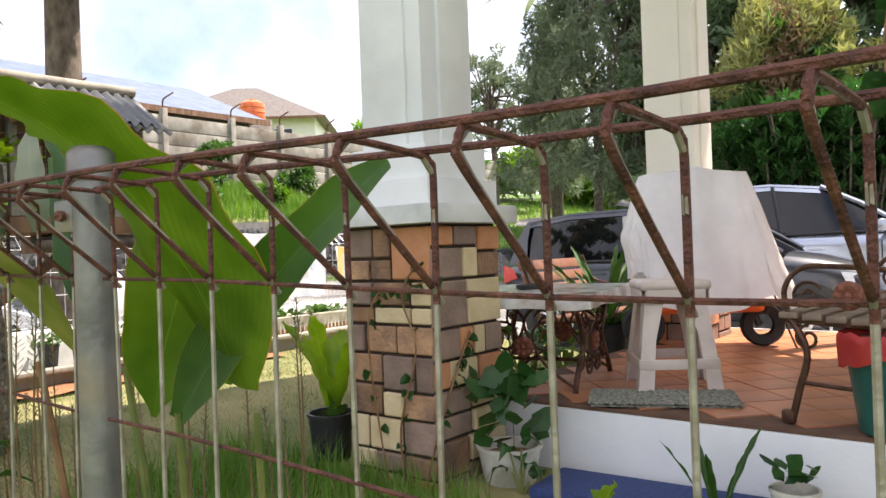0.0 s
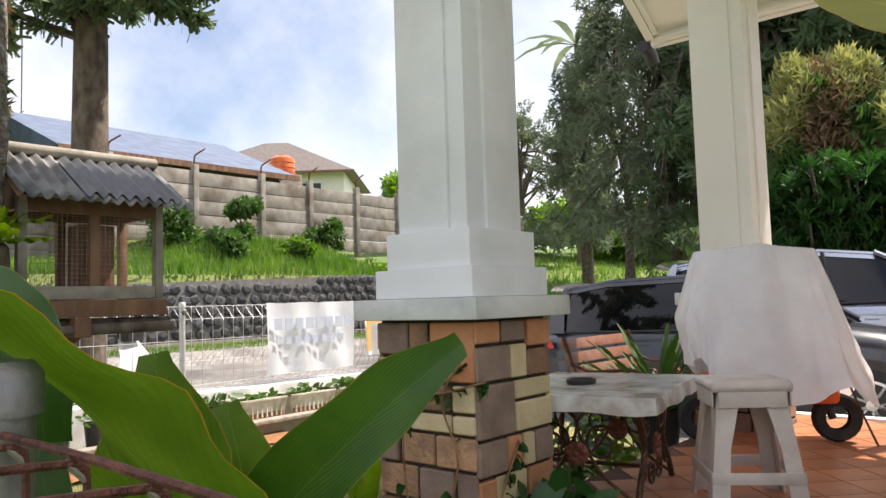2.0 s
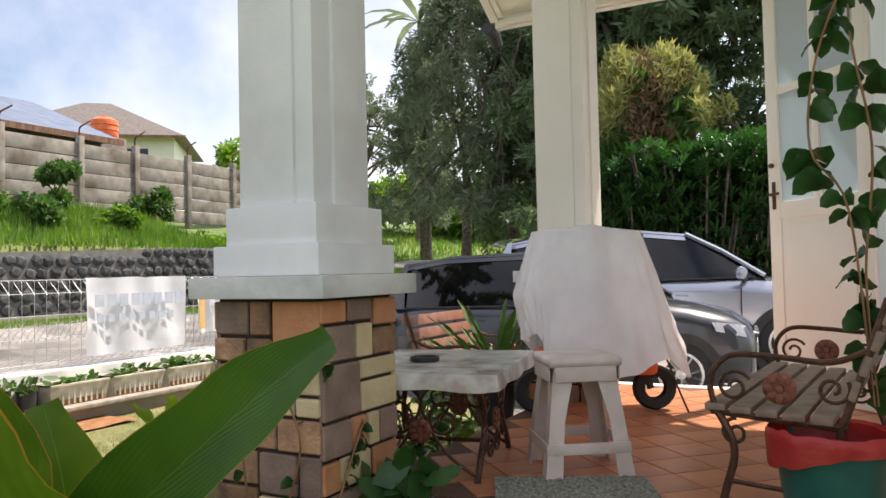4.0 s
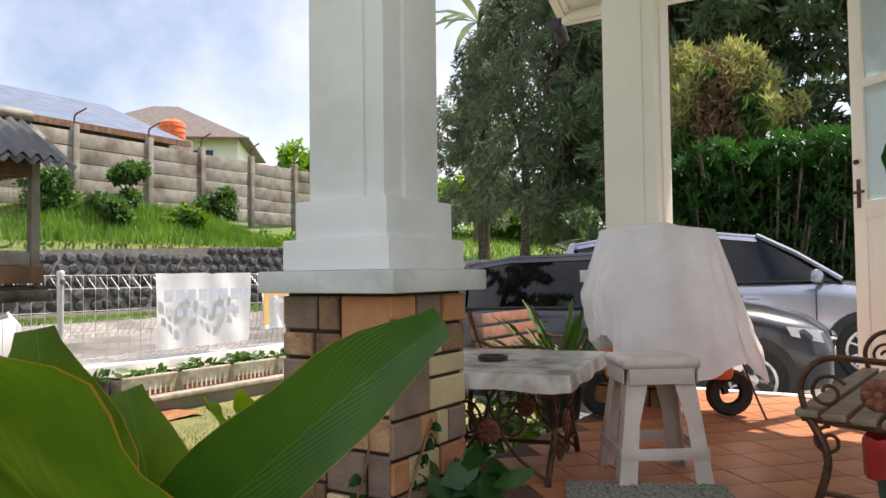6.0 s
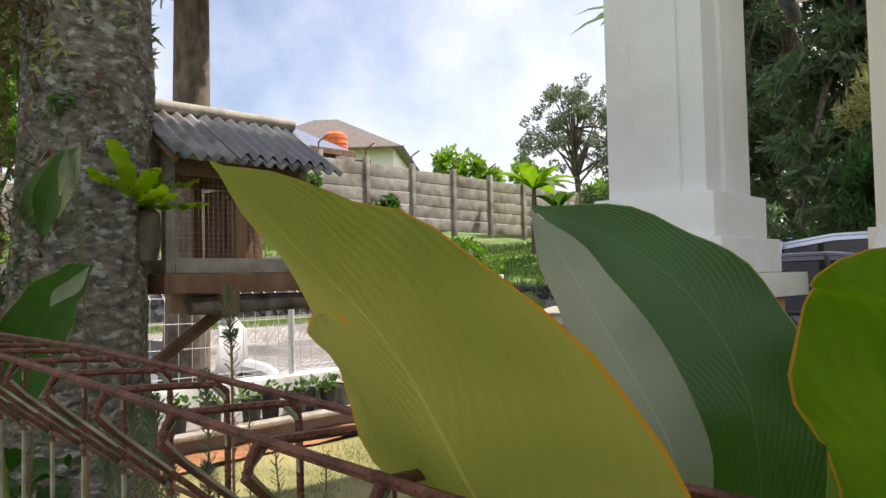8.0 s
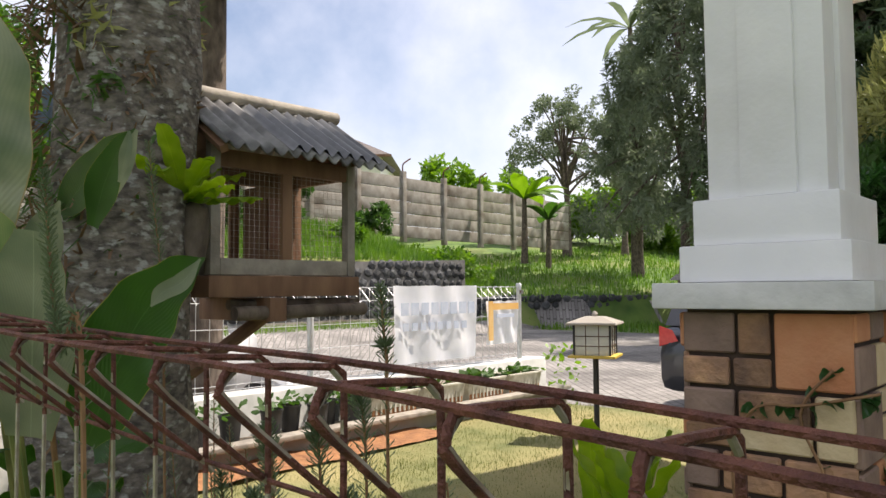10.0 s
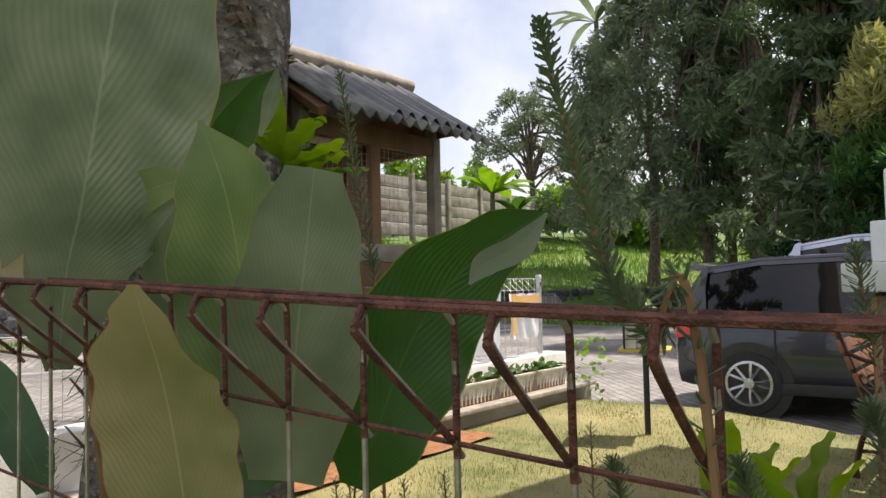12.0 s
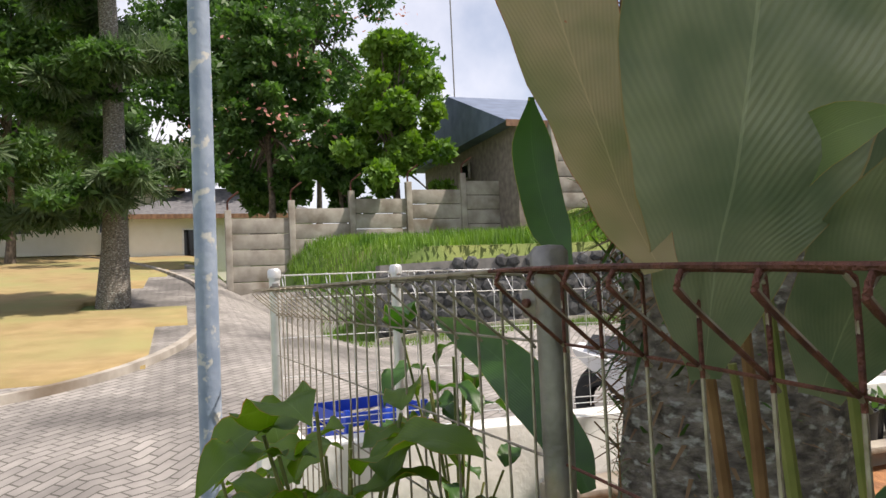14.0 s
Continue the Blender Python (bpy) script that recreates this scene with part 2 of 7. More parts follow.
M_TABLEW = mat("clear_sheeted_tabletop", (0.62, 0.6, 0.56), (0.78, 0.77, 0.74), 7, 0.16, 0.4, 22, stain=(0.4, 0.33, 0.28), sscale=5)
M_STOOL = mat("faded_pink_white_plastic", (0.58, 0.48, 0.43), (0.69, 0.59, 0.53), 6, 0.45, 0.1, 60, stain=(0.5, 0.42, 0.37), sscale=5)
M_MAT = mat("woven_grey_mat", (0.1, 0.1, 0.08), (0.36, 0.36, 0.31), 70, 0.95, 1.0, 90)
M_GREENP = mat("dark_green_plastic", (0.015, 0.1, 0.085), (0.025, 0.14, 0.115), 8, 0.4)
M_REDBAG = mat("thin_red_plastic", (0.5, 0.03, 0.03), (0.62, 0.07, 0.06), 8, 0.25, 0.5, 30, trans=0.4)
M_BLACKP = mat("black_plastic", (0.02, 0.02, 0.021), (0.035, 0.035, 0.036), 10, 0.5, 0.2)
M_RUBBER = mat("tyre_rubber", (0.018, 0.018, 0.018), (0.03, 0.03, 0.03), 30, 0.8, 0.2)
M_CARGREY = mat("metallic_dark_grey_paint", (0.022, 0.025, 0.036), (0.028, 0.031, 0.043), 90, 0.3, metal=0.1, coat=0.8)
M_CARSILVER = mat("metallic_silver_blue_paint", (0.42, 0.46, 0.54), (0.48, 0.52, 0.6), 90, 0.22, metal=0.6, coat=1.0)
M_ALLOY = mat("silver_alloy", (0.55, 0.55, 0.56), (0.65, 0.65, 0.66), 30, 0.25, metal=0.9)
M_CHROME = mat("chrome", (0.75, 0.75, 0.76), (0.8, 0.8, 0.8), 10, 0.08, metal=1.0)
M_CARGLASS = mat("dark_tinted_glass", (0.004, 0.004, 0.005), (0.006, 0.006, 0.007), 4, 0.03)
M_LAMPGLASS = mat("clear_headlight", (0.45, 0.47, 0.5), (0.6, 0.62, 0.65), 30, 0.08, coat=1.0)
M_TAIL = mat("red_tail_lens", (0.55, 0.012, 0.012), (0.65, 0.03, 0.025), 30, 0.12, coat=1.0)
M_PLATE = mat("white_plate", (0.75, 0.76, 0.77), (0.8, 0.8, 0.8), 10, 0.4)
M_ORANGE = mat("orange_plastic", (0.75, 0.12, 0.03), (0.85, 0.2, 0.05), 5, 0.35)
M_PANE = glassy("frosted_blue_pane", (0.62, 0.72, 0.76), 0.3, 0.35)
M_DOORP = mat("ivory_door_paint", (0.8, 0.78, 0.7), (0.84, 0.82, 0.75), 3, 0.4, 0.06, 60)
M_BANNER = mat("white_vinyl_banner", (0.74, 0.76, 0.8), (0.86, 0.87, 0.89), 5, 0.5, 0.1, 20, trans=0.3)
M_PRINT = mat("faded_blue_print", (0.5, 0.57, 0.72), (0.62, 0.68, 0.8), 14, 0.6)
M_PRINTO = mat("faded_orange_print", (0.8, 0.45, 0.12), (0.85, 0.58, 0.25), 8, 0.6)
M_BLUEC = mat("blue_plastic_crate", (0.01, 0.05, 0.45), (0.015, 0.08, 0.6), 10, 0.35)
M_YELLOW = mat("yellow_paint", (0.6, 0.42, 0.06), (0.7, 0.5, 0.1), 10, 0.5)
M_LANTERN = glassy("lantern_acrylic", (0.85, 0.85, 0.78), 0.2, 0.45)
M_POTW = mat("chalky_white_pot", (0.6, 0.58, 0.5), (0.75, 0.73, 0.65), 8, 0.7, 0.2, stain=(0.4, 0.38, 0.3), sscale=6)
M_SCOOT = mat("white_scooter_panel", (0.72, 0.73, 0.74), (0.78, 0.78, 0.79), 10, 0.2, coat=1.0)
M_WALLHOUSE = mat("raw_grey_brick", (0.17, 0.14, 0.125), (0.28, 0.235, 0.21), 5, 0.9, 0.5, 14)
M_BLUEMAT = mat("blue_floor_mat", (0.03, 0.05, 0.16), (0.05, 0.08, 0.22), 60, 0.9, 0.5)

M_L_LGR = leafy("light_green_leaf", (0.1, 0.16, 0.055), (0.23, 0.3, 0.11), (0.45, 0.3, 0.08), veins=30, trans=0.35)
M_L_GREEN = leafy("broad_green_leaf", (0.06, 0.13, 0.01), (0.15, 0.25, 0.03), (0.5, 0.25, 0.06))
M_L_DARK = leafy("broad_dark_leaf", (0.022, 0.07, 0.009), (0.036, 0.105, 0.013), (0.3, 0.3, 0.05), trans=0.3)
# Tones raised to hold reflected sky on shaded leaves; the tan leaf's too.
M_L_GREY = leafy("sky_paled_waxy_leaf", (0.11, 0.15, 0.085), (0.26, 0.29, 0.18), (0.3, 0.22, 0.09), veins=34, trans=0.35, rough=0.33)
# Green leaf copy with its shadowed underside half darkened into the colour.
M_L_MID = leafy("half_shaded_green_leaf", (0.03, 0.09, 0.009), (0.075, 0.165, 0.018), (0.4, 0.28, 0.06), trans=0.3)
M_L_YELLOW = leafy("yellowing_leaf", (0.17, 0.2, 0.035), (0.36, 0.33, 0.09), (0.6, 0.25, 0.04), veins=30, trans=0.45)
M_L_TAN = leafy("drying_tan_leaf", (0.2, 0.21, 0.075), (0.38, 0.31, 0.16), (0.34, 0.1, 0.03), veins=34, trans=0.4)
M_L_LIME = leafy("lime_strap_leaf", (0.14, 0.25, 0.02), (0.26, 0.38, 0.04), (0.3, 0.3, 0.05), veins=40, trans=0.5)
M_STEM = mat("green_stem", (0.1, 0.14, 0.03), (0.24, 0.24, 0.07), 12, 0.5)
M_DRYSTEM = mat("brown_dry_stem", (0.16, 0.08, 0.035), (0.3, 0.17, 0.08), 14, 0.8)
M_F_DARK = mat("dark_conifer_needles", (0.055, 0.095, 0.045), (0.14, 0.2, 0.09), 1.5, 0.6, trans=0.35)
M_F_HEDGE = mat("glossy_hedge_leaves", (0.016, 0.055, 0.012), (0.055, 0.15, 0.035), 3, 0.35, trans=0.25)
M_F_TIP = mat("pale_olive_shoots", (0.2, 0.22, 0.07), (0.38, 0.38, 0.14), 3, 0.6, trans=0.35)
M_F_MID = mat("mid_green_leaves", (0.035, 0.085, 0.016), (0.09, 0.18, 0.04), 1.5, 0.6, trans=0.35)
M_F_GREY = mat("grey_green_leaves", (0.095, 0.125, 0.075), (0.2, 0.24, 0.15), 1.5, 0.7, trans=0.35)
M_F_LIGHT = mat("fresh_light_leaves", (0.1, 0.2, 0.025), (0.2, 0.33, 0.05), 2, 0.5, trans=0.4)
M_F_RED = mat("reddish_brown_twigs", (0.13, 0.075, 0.045), (0.24, 0.16, 0.085), 4, 0.8, trans=0.2)
M_F_PINK = mat("pink_blossom", (0.5, 0.22, 0.2), (0.6, 0.34, 0.28), 4, 0.8, trans=0.3)
M_F_ROSEM = mat("rosemary_needles", (0.08, 0.12, 0.06), (0.16, 0.21, 0.11), 6, 0.6, trans=0.25)
M_F_VINE = mat("glossy_creeper_leaf", (0.02, 0.07, 0.02), (0.05, 0.13, 0.03), 8, 0.35, trans=0.3)
M_GRASSB = mat("grass_blades", (0.07, 0.16, 0.02), (0.18, 0.3, 0.05), 1.0, 0.7, trans=0.35)
M_LAWNB = mat("lawn_blades", (0.105, 0.13, 0.03), (0.2, 0.21, 0.075), 4.0, 0.7, trans=0.35)


# ---------------------------------------------------------------- mesh tools
def part(name, bm, material, parent=None, label="", smooth=True, m=None):
    me = bpy.data.meshes.new(name)
    bm.to_mesh(me)
    bm.free()
    if smooth:
        me.shade_smooth()
        me.set_sharp_from_angle(angle=radians(40))
    me.materials.append(material)
    ob = new(name, me)
    if parent:
        ob.parent = parent
    if m is not None:
        ob.matrix_basis = m
    if label:
        ob["label"] = label
    return ob


def share(name, ob, parent, m):
    """One more object on the mesh of ob."""
    o = new(name, ob.data)
    o.parent = parent
    o.matrix_basis = m
    return o


def thing(name, label, category, at=(0, 0, 0), group="", kind="", rz=0):
    e = new(name)
    e.empty_display_size = 0.1
    e.matrix_basis = pose(*at, 0, 0, rz)
    return tagged(e, label, category, group, kind)


def box(x0, x1, y0, y1, z0, z1, bev=0.0, bm=None, seg=2):
    own = bmesh.new()
    bmesh.ops.create_cube(own, size=1)
    for v in own.verts:
        v.co = Vector((x0 if v.co.x < 0 else x1, y0 if v.co.y < 0 else y1, z0 if v.co.z < 0 else z1))
    if bev:
        bmesh.ops.bevel(own, geom=own.edges[:], offset=bev, segments=seg, affect="EDGES", profile=0.6)
    return join(bm, own)


def join(bm, own):
    if bm is None:
        return own
    me = bpy.data.meshes.new("tmp")
    own.to_mesh(me)
    own.free()
    bm.from_mesh(me)
    bpy.data.meshes.remove(me)
    return bm


def tube(pts, r, n=6, bm=None, close=False, caps=True):
    """A round bar along points; r is one radius or one for each point."""
    bm = bm or bmesh.new()
    pts = [Vector(p) for p in pts]
    rs = r if isinstance(r, (list, tuple)) else [r] * len(pts)
    rings = []
    up = Vector((0.123, 0.217, 0.97))
    for i, p in enumerate(pts):
        a = pts[i - 1] if (i or close) else p
        b = pts[(i + 1) % len(pts)] if (i < len(pts) - 1 or close) else p
        d = (b - a).normalized() if (b - a).length > 1e-9 else Vector((0, 0, 1))
        s = d.cross(up)
        if s.length < 0.05:
            s = d.cross(Vector((1, 0, 0)))
        s.normalize()
        u = s.cross(d).normalized()
        rings.append([bm.verts.new(p + (s * math.cos(2 * math.pi * k / n) + u * math.sin(2 * math.pi * k / n)) * rs[i]) for k in range(n)])
    m = len(rings)
    for i in range(m if close else m - 1):
        q, w = rings[i], rings[(i + 1) % m]
        for k in range(n):
            bm.faces.new((q[k], q[(k + 1) % n], w[(k + 1) % n], w[k]))
    if caps and not close:
        bm.faces.new(rings[0][::-1])
        bm.faces.new(rings[-1])
    return bm


def lathe(profile, n=24, bm=None, at=(0, 0, 0)):
    """A turned body: (radius, height) pairs round z."""
    bm = bm or bmesh.new()
    at = Vector(at)
    rings = [[bm.verts.new(at + Vector((max(r, 1e-4) * math.cos(2 * math.pi * k / n), max(r, 1e-4) * math.sin(2 * math.pi * k / n), z))) for k in range(n)] for r, z in profile]
    for a, b in zip(rings, rings[1:]):
        for k in range(n):
            bm.faces.new((a[k], a[(k + 1) % n], b[(k + 1) % n], b[k]))
    return bm


def smooth_path(pts, steps=6):
    """A Catmull-Rom line through points."""
    pts = [Vector(p) for p in pts]
    out = []
    for i in range(len(pts) - 1):
        p0, p1, p2, p3 = pts[max(i - 1, 0)], pts[i], pts[i + 1], pts[min(i + 2, len(pts) - 1)]
        for k in range(steps):
            t = k / steps
            out.append(0.5 * ((2 * p1) + (p2 - p0) * t + (2 * p0 - 5 * p1 + 4 * p2 - p3) * t * t + (3 * p1 - p0 - 3 * p2 + p3) * t ** 3))
    out.append(pts[-1])
    return out


def raw(name, verts, faces, material, parent=None, label="", smooth=False):
    me = bpy.data.meshes.new(name)
    me.from_pydata([tuple(v) for v in verts], [], faces)
    me.update()
    if smooth:
        me.shade_smooth()
    me.materials.append(material)
    ob = new(name, me)
    if parent:
        ob.parent = parent
    if label:
        ob["label"] = label
    return ob


def sstep(a, b, x):
    t = min(1, max(0, (x - a) / (b - a)))
    return t * t * (3 - 2 * t)


def loft(rings, bm=None, cap=True):
    bm = bm or bmesh.new()
    vr = [[bm.verts.new(p) for p in r] for r in rings]
    for a, b in zip(vr, vr[1:]):
        for k in range(len(a) - 1):
            bm.faces.new((a[k], a[k + 1], b[k + 1], b[k]))
    if cap:
        bm.faces.new(vr[0][::-1])
        bm.faces.new(vr[-1])
    return bm


# ---------------------------------------------------------------- ground
def height(x, y):
    """The lie of the land: street at 0, garden above it, banks beyond the street, a rise to the west."""
    z = 0.0
    west = 0.105 * max(0.0, -8.0 - x)
    if y < 5 and x < -8:
        z = west * sstep(4.8, 1.2, y)
    bank = 0.0
    if x < -17.3:
        bank = 2.1 + (0.1 + 0.27 * sstep(9, 14, y)) * min(4.2, -17.3 - x) + 0.05 * max(0, -21.5 - x)
    d = (x + 15.5) * -0.806 + (y - 20.0) * 0.59
    far = (0.95 + 0.15 * min(d, 26)) if d > 0 and y > 12 else 0.0
    w = sstep(18.0, 21.0, y)
    hi = bank * (1 - w) + far * w if y < 21 else far
    e = 3.6 - 0.22 * min(7.0, max(0.0, -17.0 - x))
    hi *= sstep(e, e + 2.6, y)
    if x < -15:
        z += 0.3 * sstep(-12, -17, x) * sstep(3, 8, y)
    z = max(z, hi)
    if -4.95 < x < 3.5 and 1.25 < y < 6.4:
        z = 0.30 - 0.13 * sstep(-3.6, -2.0, x)
    elif y < 1.3 and x > -8:
        z = -0.12
    return z


def sheet(name, xs, ys, f, material, **tags):
    vs = [(x, y, f(x, y)) for y in ys for x in xs]
    n = len(xs)
    fs = [(j * n + i, j * n + i + 1, (j + 1) * n + i + 1, (j + 1) * n + i) for j in range(len(ys) - 1) for i in range(n - 1)]
    return tagged(raw(name, vs, fs, material, smooth=True), **tags)


def steps(*runs):
    out = []
    for a, b, s in runs:
        k = max(1, round((b - a) / s))
        out += [a + (b - a) * i / k for i in range(k)]
    return out + [runs[-1][1]]


gx = steps((-900, -120, 60), (-120, -50, 5), (-50, -18, 0.8), (-18, -16.8, 0.1), (-16.8, -5.2, 0.5), (-5.2, 4.0, 0.12), (4, 20, 1), (20, 100, 10), (100, 900, 80))
gy = steps((-900, -60, 60), (-60, -6, 3), (-6, 1.0, 0.4), (1.0, 6.6, 0.14), (6.6, 40, 0.6), (40, 90, 4), (90, 1200, 80))
sheet("ground", gx, gy, lambda x, y: height(x, y) - 0.02, M_GRASS, label="green turf with weeds reaching to the horizon", category="ground", kind="structure")
sheet("lawn", steps((-4.7, 1.6, 0.1)), steps((1.55, 6.2, 0.1)), lambda x, y: height(x, y) + 0.012 + 0.012 * noise.noise((x * 2, y * 2, 0)), M_LAWN, label="short yellow-green garden lawn", category="lawn", kind="structure")


def lift(x, y):
    return height(x, y) + 0.015


sheet("road", steps((-16.6, -5.1, 0.5)), steps((1.2, 24, 0.5)), lambda x, y: lift(x, y) + (0 if y < 19 else -0.03 * (y - 19)), M_PAVE, label="grey interlocking paving blocks of the street", category="road", kind="structure")
sheet("driveway", steps((-5.1, 5.0, 0.4)), steps((6.45, 24, 0.5)), lambda x, y: 0.017, M_PAVE, label="grey paved driveway in front of the porch", category="driveway", kind="structure")


def strip(name, line, width, dz, material, **tags):
    """A ribbon on the ground along a line."""
    pts = smooth_path([(x, y, 0) for x, y in line], 10)
    vs, fs = [], []
    for i, p in enumerate(pts):
        d = (pts[min(i + 1, len(pts) - 1)] - pts[max(i - 1, 0)]).normalized()
        s = Vector((-d.y, d.x, 0))
        for k in range(7):
            q = p + s * width * (k / 6 - 0.5)
            vs.append((q.x, q.y, height(q.x, q.y) + dz))
        if i:
            fs += [((i - 1) * 7 + k, (i - 1) * 7 + k + 1, i * 7 + k + 1, i * 7 + k) for k in range(6)]
    return tagged(raw(name, vs, fs, material, smooth=True), **tags)


strip("road", [(-4.5, -3.0), (-9, -0.2), (-14, 2.6), (-22, 1.4), (-32, -1.6), (-46, -7)], 4.6, 0.03, M_PAVE, label="paved street climbing between lawns", category="road", kind="structure")
sheet("dry_lawn", steps((-48, -9.5, 0.5)), steps((-22, 1.5, 0.5)), lambda x, y: height(x, y) + 0.06 + 0.02 * noise.noise((x, y, 0)) - (9 if y > 0.4 - 0.14 * (x + 10.6) * (1 if x > -18 else 0) - (1.04 + (x + 18) * 0.16 if x <= -18 else 0) + (0 if x < -10.6 else -2) else 0), M_DRY, label="straw-coloured dry lawn beside the street", category="lawn", kind="structure")


def kerb(name, line, label, h=0.12, w=0.12):
    t = thing(name, label, "kerb", kind="structure")
    pts = smooth_path([(x, y, height(x, y)) for x, y in line], 6)
    vs, fs = [], []
    for i, p in enumerate(pts):
        d = (pts[min(i + 1, len(pts) - 1)] - pts[max(i - 1, 0)]).normalized()
        s = Vector((-d.y, d.x, 0)) * w / 2
        z = height(p.x, p.y)
        vs += [(p.x - s.x, p.y - s.y, z - 0.05), (p.x - s.x, p.y - s.y, z + h), (p.x + s.x, p.y + s.y, z + h), (p.x + s.x, p.y + s.y, z - 0.05)]
        if i:
            fs += [((i - 1) * 4 + k, (i - 1) * 4 + k + 1, i * 4 + k + 1, i * 4 + k) for k in range(3)]
    raw("kerb_edge", vs, fs, M_CONCRETE, t)


kerb("kerb", [(-9.6, -2.0), (-10.6, -0.3), (-12.2, 0.7), (-14.5, 1.2), (-18, 1.4), (-24, 1.0), (-34, -1.5), (-46, -7)], "low concrete kerb edging the dry lawn")
kerb("kerb", [(-17.0, 19.2), (-16.9, 10), (-16.8, 4.6)], "low mossy kerb along the verge")


# ---------------------------------------------------------------- stone bank walls
def rubble_wall(name, a, b, top0, top1, label, size=0.27, low=0.0, seed=3, thick=0.35):
    """Dark rubble set in mortar; every face stone is its own lump."""
    rnd = random.Random(seed)
    t = thing(name, label, "retaining wall", kind="structure")
    a, b = Vector((*a, 0)), Vector((*b, 0))
    L = (b - a).length
    d = (b - a) / L
    nrm = Vector((d.y, -d.x, 0))
    vs, fs = [], []
    for i in range(21):
        p = a + d * L * i / 20
        z1 = top0 + (top1 - top0) * i / 20
        vs += [p + Vector((0, 0, low - 0.3)), p + Vector((0, 0, z1)), p - nrm * thick + Vector((0, 0, z1)), p - nrm * thick + Vector((0, 0, low - 0.3))]
        if i:
            fs += [((i - 1) * 4 + k, (i - 1) * 4 + k + 1, i * 4 + k + 1, i * 4 + k) for k in range(3)]
    fs += [(0, 1, 2, 3), (80, 81, 82, 83)]
    raw("mortar_core", vs, fs, M_MORTAR, t)
    lump = bmesh.new()
    bmesh.ops.create_icosphere(lump, subdivisions=1, radius=0.5)
    for v in lump.verts:
        v.co *= 1 + 0.22 * noise.noise(v.co * 3.1)
    first = None
    spots = []
    for i in range(int(L / size)):
        for j in range(int((max(top0, top1) - low) / (size * 0.82)) + 1):
            s = (i + 0.5 + (j % 2) * 0.5 + rnd.uniform(-0.18, 0.18)) * size
            z = low + (j + 0.45 + rnd.uniform(-0.15, 0.15)) * size * 0.82
            if s < L and z < top0 + (top1 - top0) * s / L - size * 0.2:
                spots.append((s, z))
    keep = spots[:300]
    rest = spots[300:]
    m0 = Matrix((d, nrm, (0, 0, 1))).transposed().to_4x4()
    rv, rf = [], []
    lv = [v.co.copy() for v in lump.verts]
    lf = [[v.index for v in f.verts] for f in lump.faces]
    for k, (s, z) in enumerate(spots):
        m = Matrix.Translation(a + d * s + Vector((0, 0, z)) + nrm * 0.02) @ m0 @ Matrix.Diagonal((size * rnd.uniform(0.95, 1.2), 0.16, size * rnd.uniform(0.78, 1.0), 1)) @ pose(0, 0, 0, 0, rnd.uniform(0, 360), 0)
        if k < len(keep):
            first = first or part("stone", lump, M_BASALT, t, m=m, smooth=False)
            if k:
                share("stone", first, t, m)
        else:
            o = len(rv)
            rv += [m @ v for v in lv]
            rf += [[o + q for q in f] for f in lf]
    if rv:
        tagged(raw("stones", rv, rf, M_BASALT, t), kind="stuff")
    return t


rubble_wall("wall_bank", (-17.0, 4.8), (-17.0, 19.6), 1.7, 2.2, "dark volcanic rubble retaining wall below the grass bank", 0.34, 0.2)
rubble_wall("wall_bank_low", (-16.3, 19.2), (-4.0, 35.9), 1.0, 1.0, "low dark rubble wall at the foot of the green slope", 0.3, 0.3, seed=8)


# ---------------------------------------------------------------- panel wall on the bank
def panel_wall(name, ys, x, top, label, n=5, low=None):
    t = thing(name, label, "boundary wall", kind="structure")
    for i, (y0, y1) in enumerate(zip(ys, ys[1:])):
        zt = top(y0)
        part("post", box(x - 0.09, x + 0.12, y0 - 0.09, y0 + 0.09, zt - 2.6, zt + 0.1, 0.015), M_CONCRETE, t)
        hgt = 2.3 / n
        for k in range(n):
            part("panel", box(x - 0.04, x + 0.05 - 0.006 * (k % 2), y0 + 0.09, y1 - 0.09, zt - 2.42 + k * hgt, zt - 2.42 + (k + 1) * hgt - 0.02, 0.012), M_CONCRETE, t)
        part("iron_prong", tube(smooth_path([(x, y0, zt), (x, y0, zt + 0.35), (x + 0.06, y0 + 0.14, zt + 0.5), (x + 0.12, y0 + 0.3, zt + 0.62)], 3), 0.03), M_RUST, t)
    return t


panel_wall("wall_far", [11.2, 13.96, 16.5, 18.6, 20.9, 23.2, 25.5, 27.8, 30.1, 32.4], -21.2, lambda y: 5.72 - 0.01 * (y - 14), "tall weathered precast concrete panel wall with iron prongs")
panel_wall("wall_west", [2.2, 4.0, 5.8, 7.6, 9.4, 11.15], -24.0, lambda y: 3.75 + 0.155 * (y - 3.5), "pale precast concrete panel wall below the brick house")


# ---------------------------------------------------------------- porch and house
PZ = 0.45
t = thing("floor", "terracotta tiled porch floor with dark joints", "floor", kind="structure")
part("slab", box(-1.75, 3.2, 3.58, 6.35, -0.2, PZ - 0.02, 0.01), M_WHITE, t, "white painted porch edge")
part("grout_bed", box(-1.74, 3.19, 3.585, 6.34, PZ - 0.019, PZ - 0.006), M_GROUT, t)
part("edge_step", box(-1.95, 3.2, 6.355, 6.75, -0.1, PZ - 0.05, 0.015), M_CEMENT, t, "pinkish cement step")
FLOOR = t
soff = thing("ceiling", "cream painted porch soffit with a moulded edge", "ceiling", kind="structure")
RAKE = 0.6


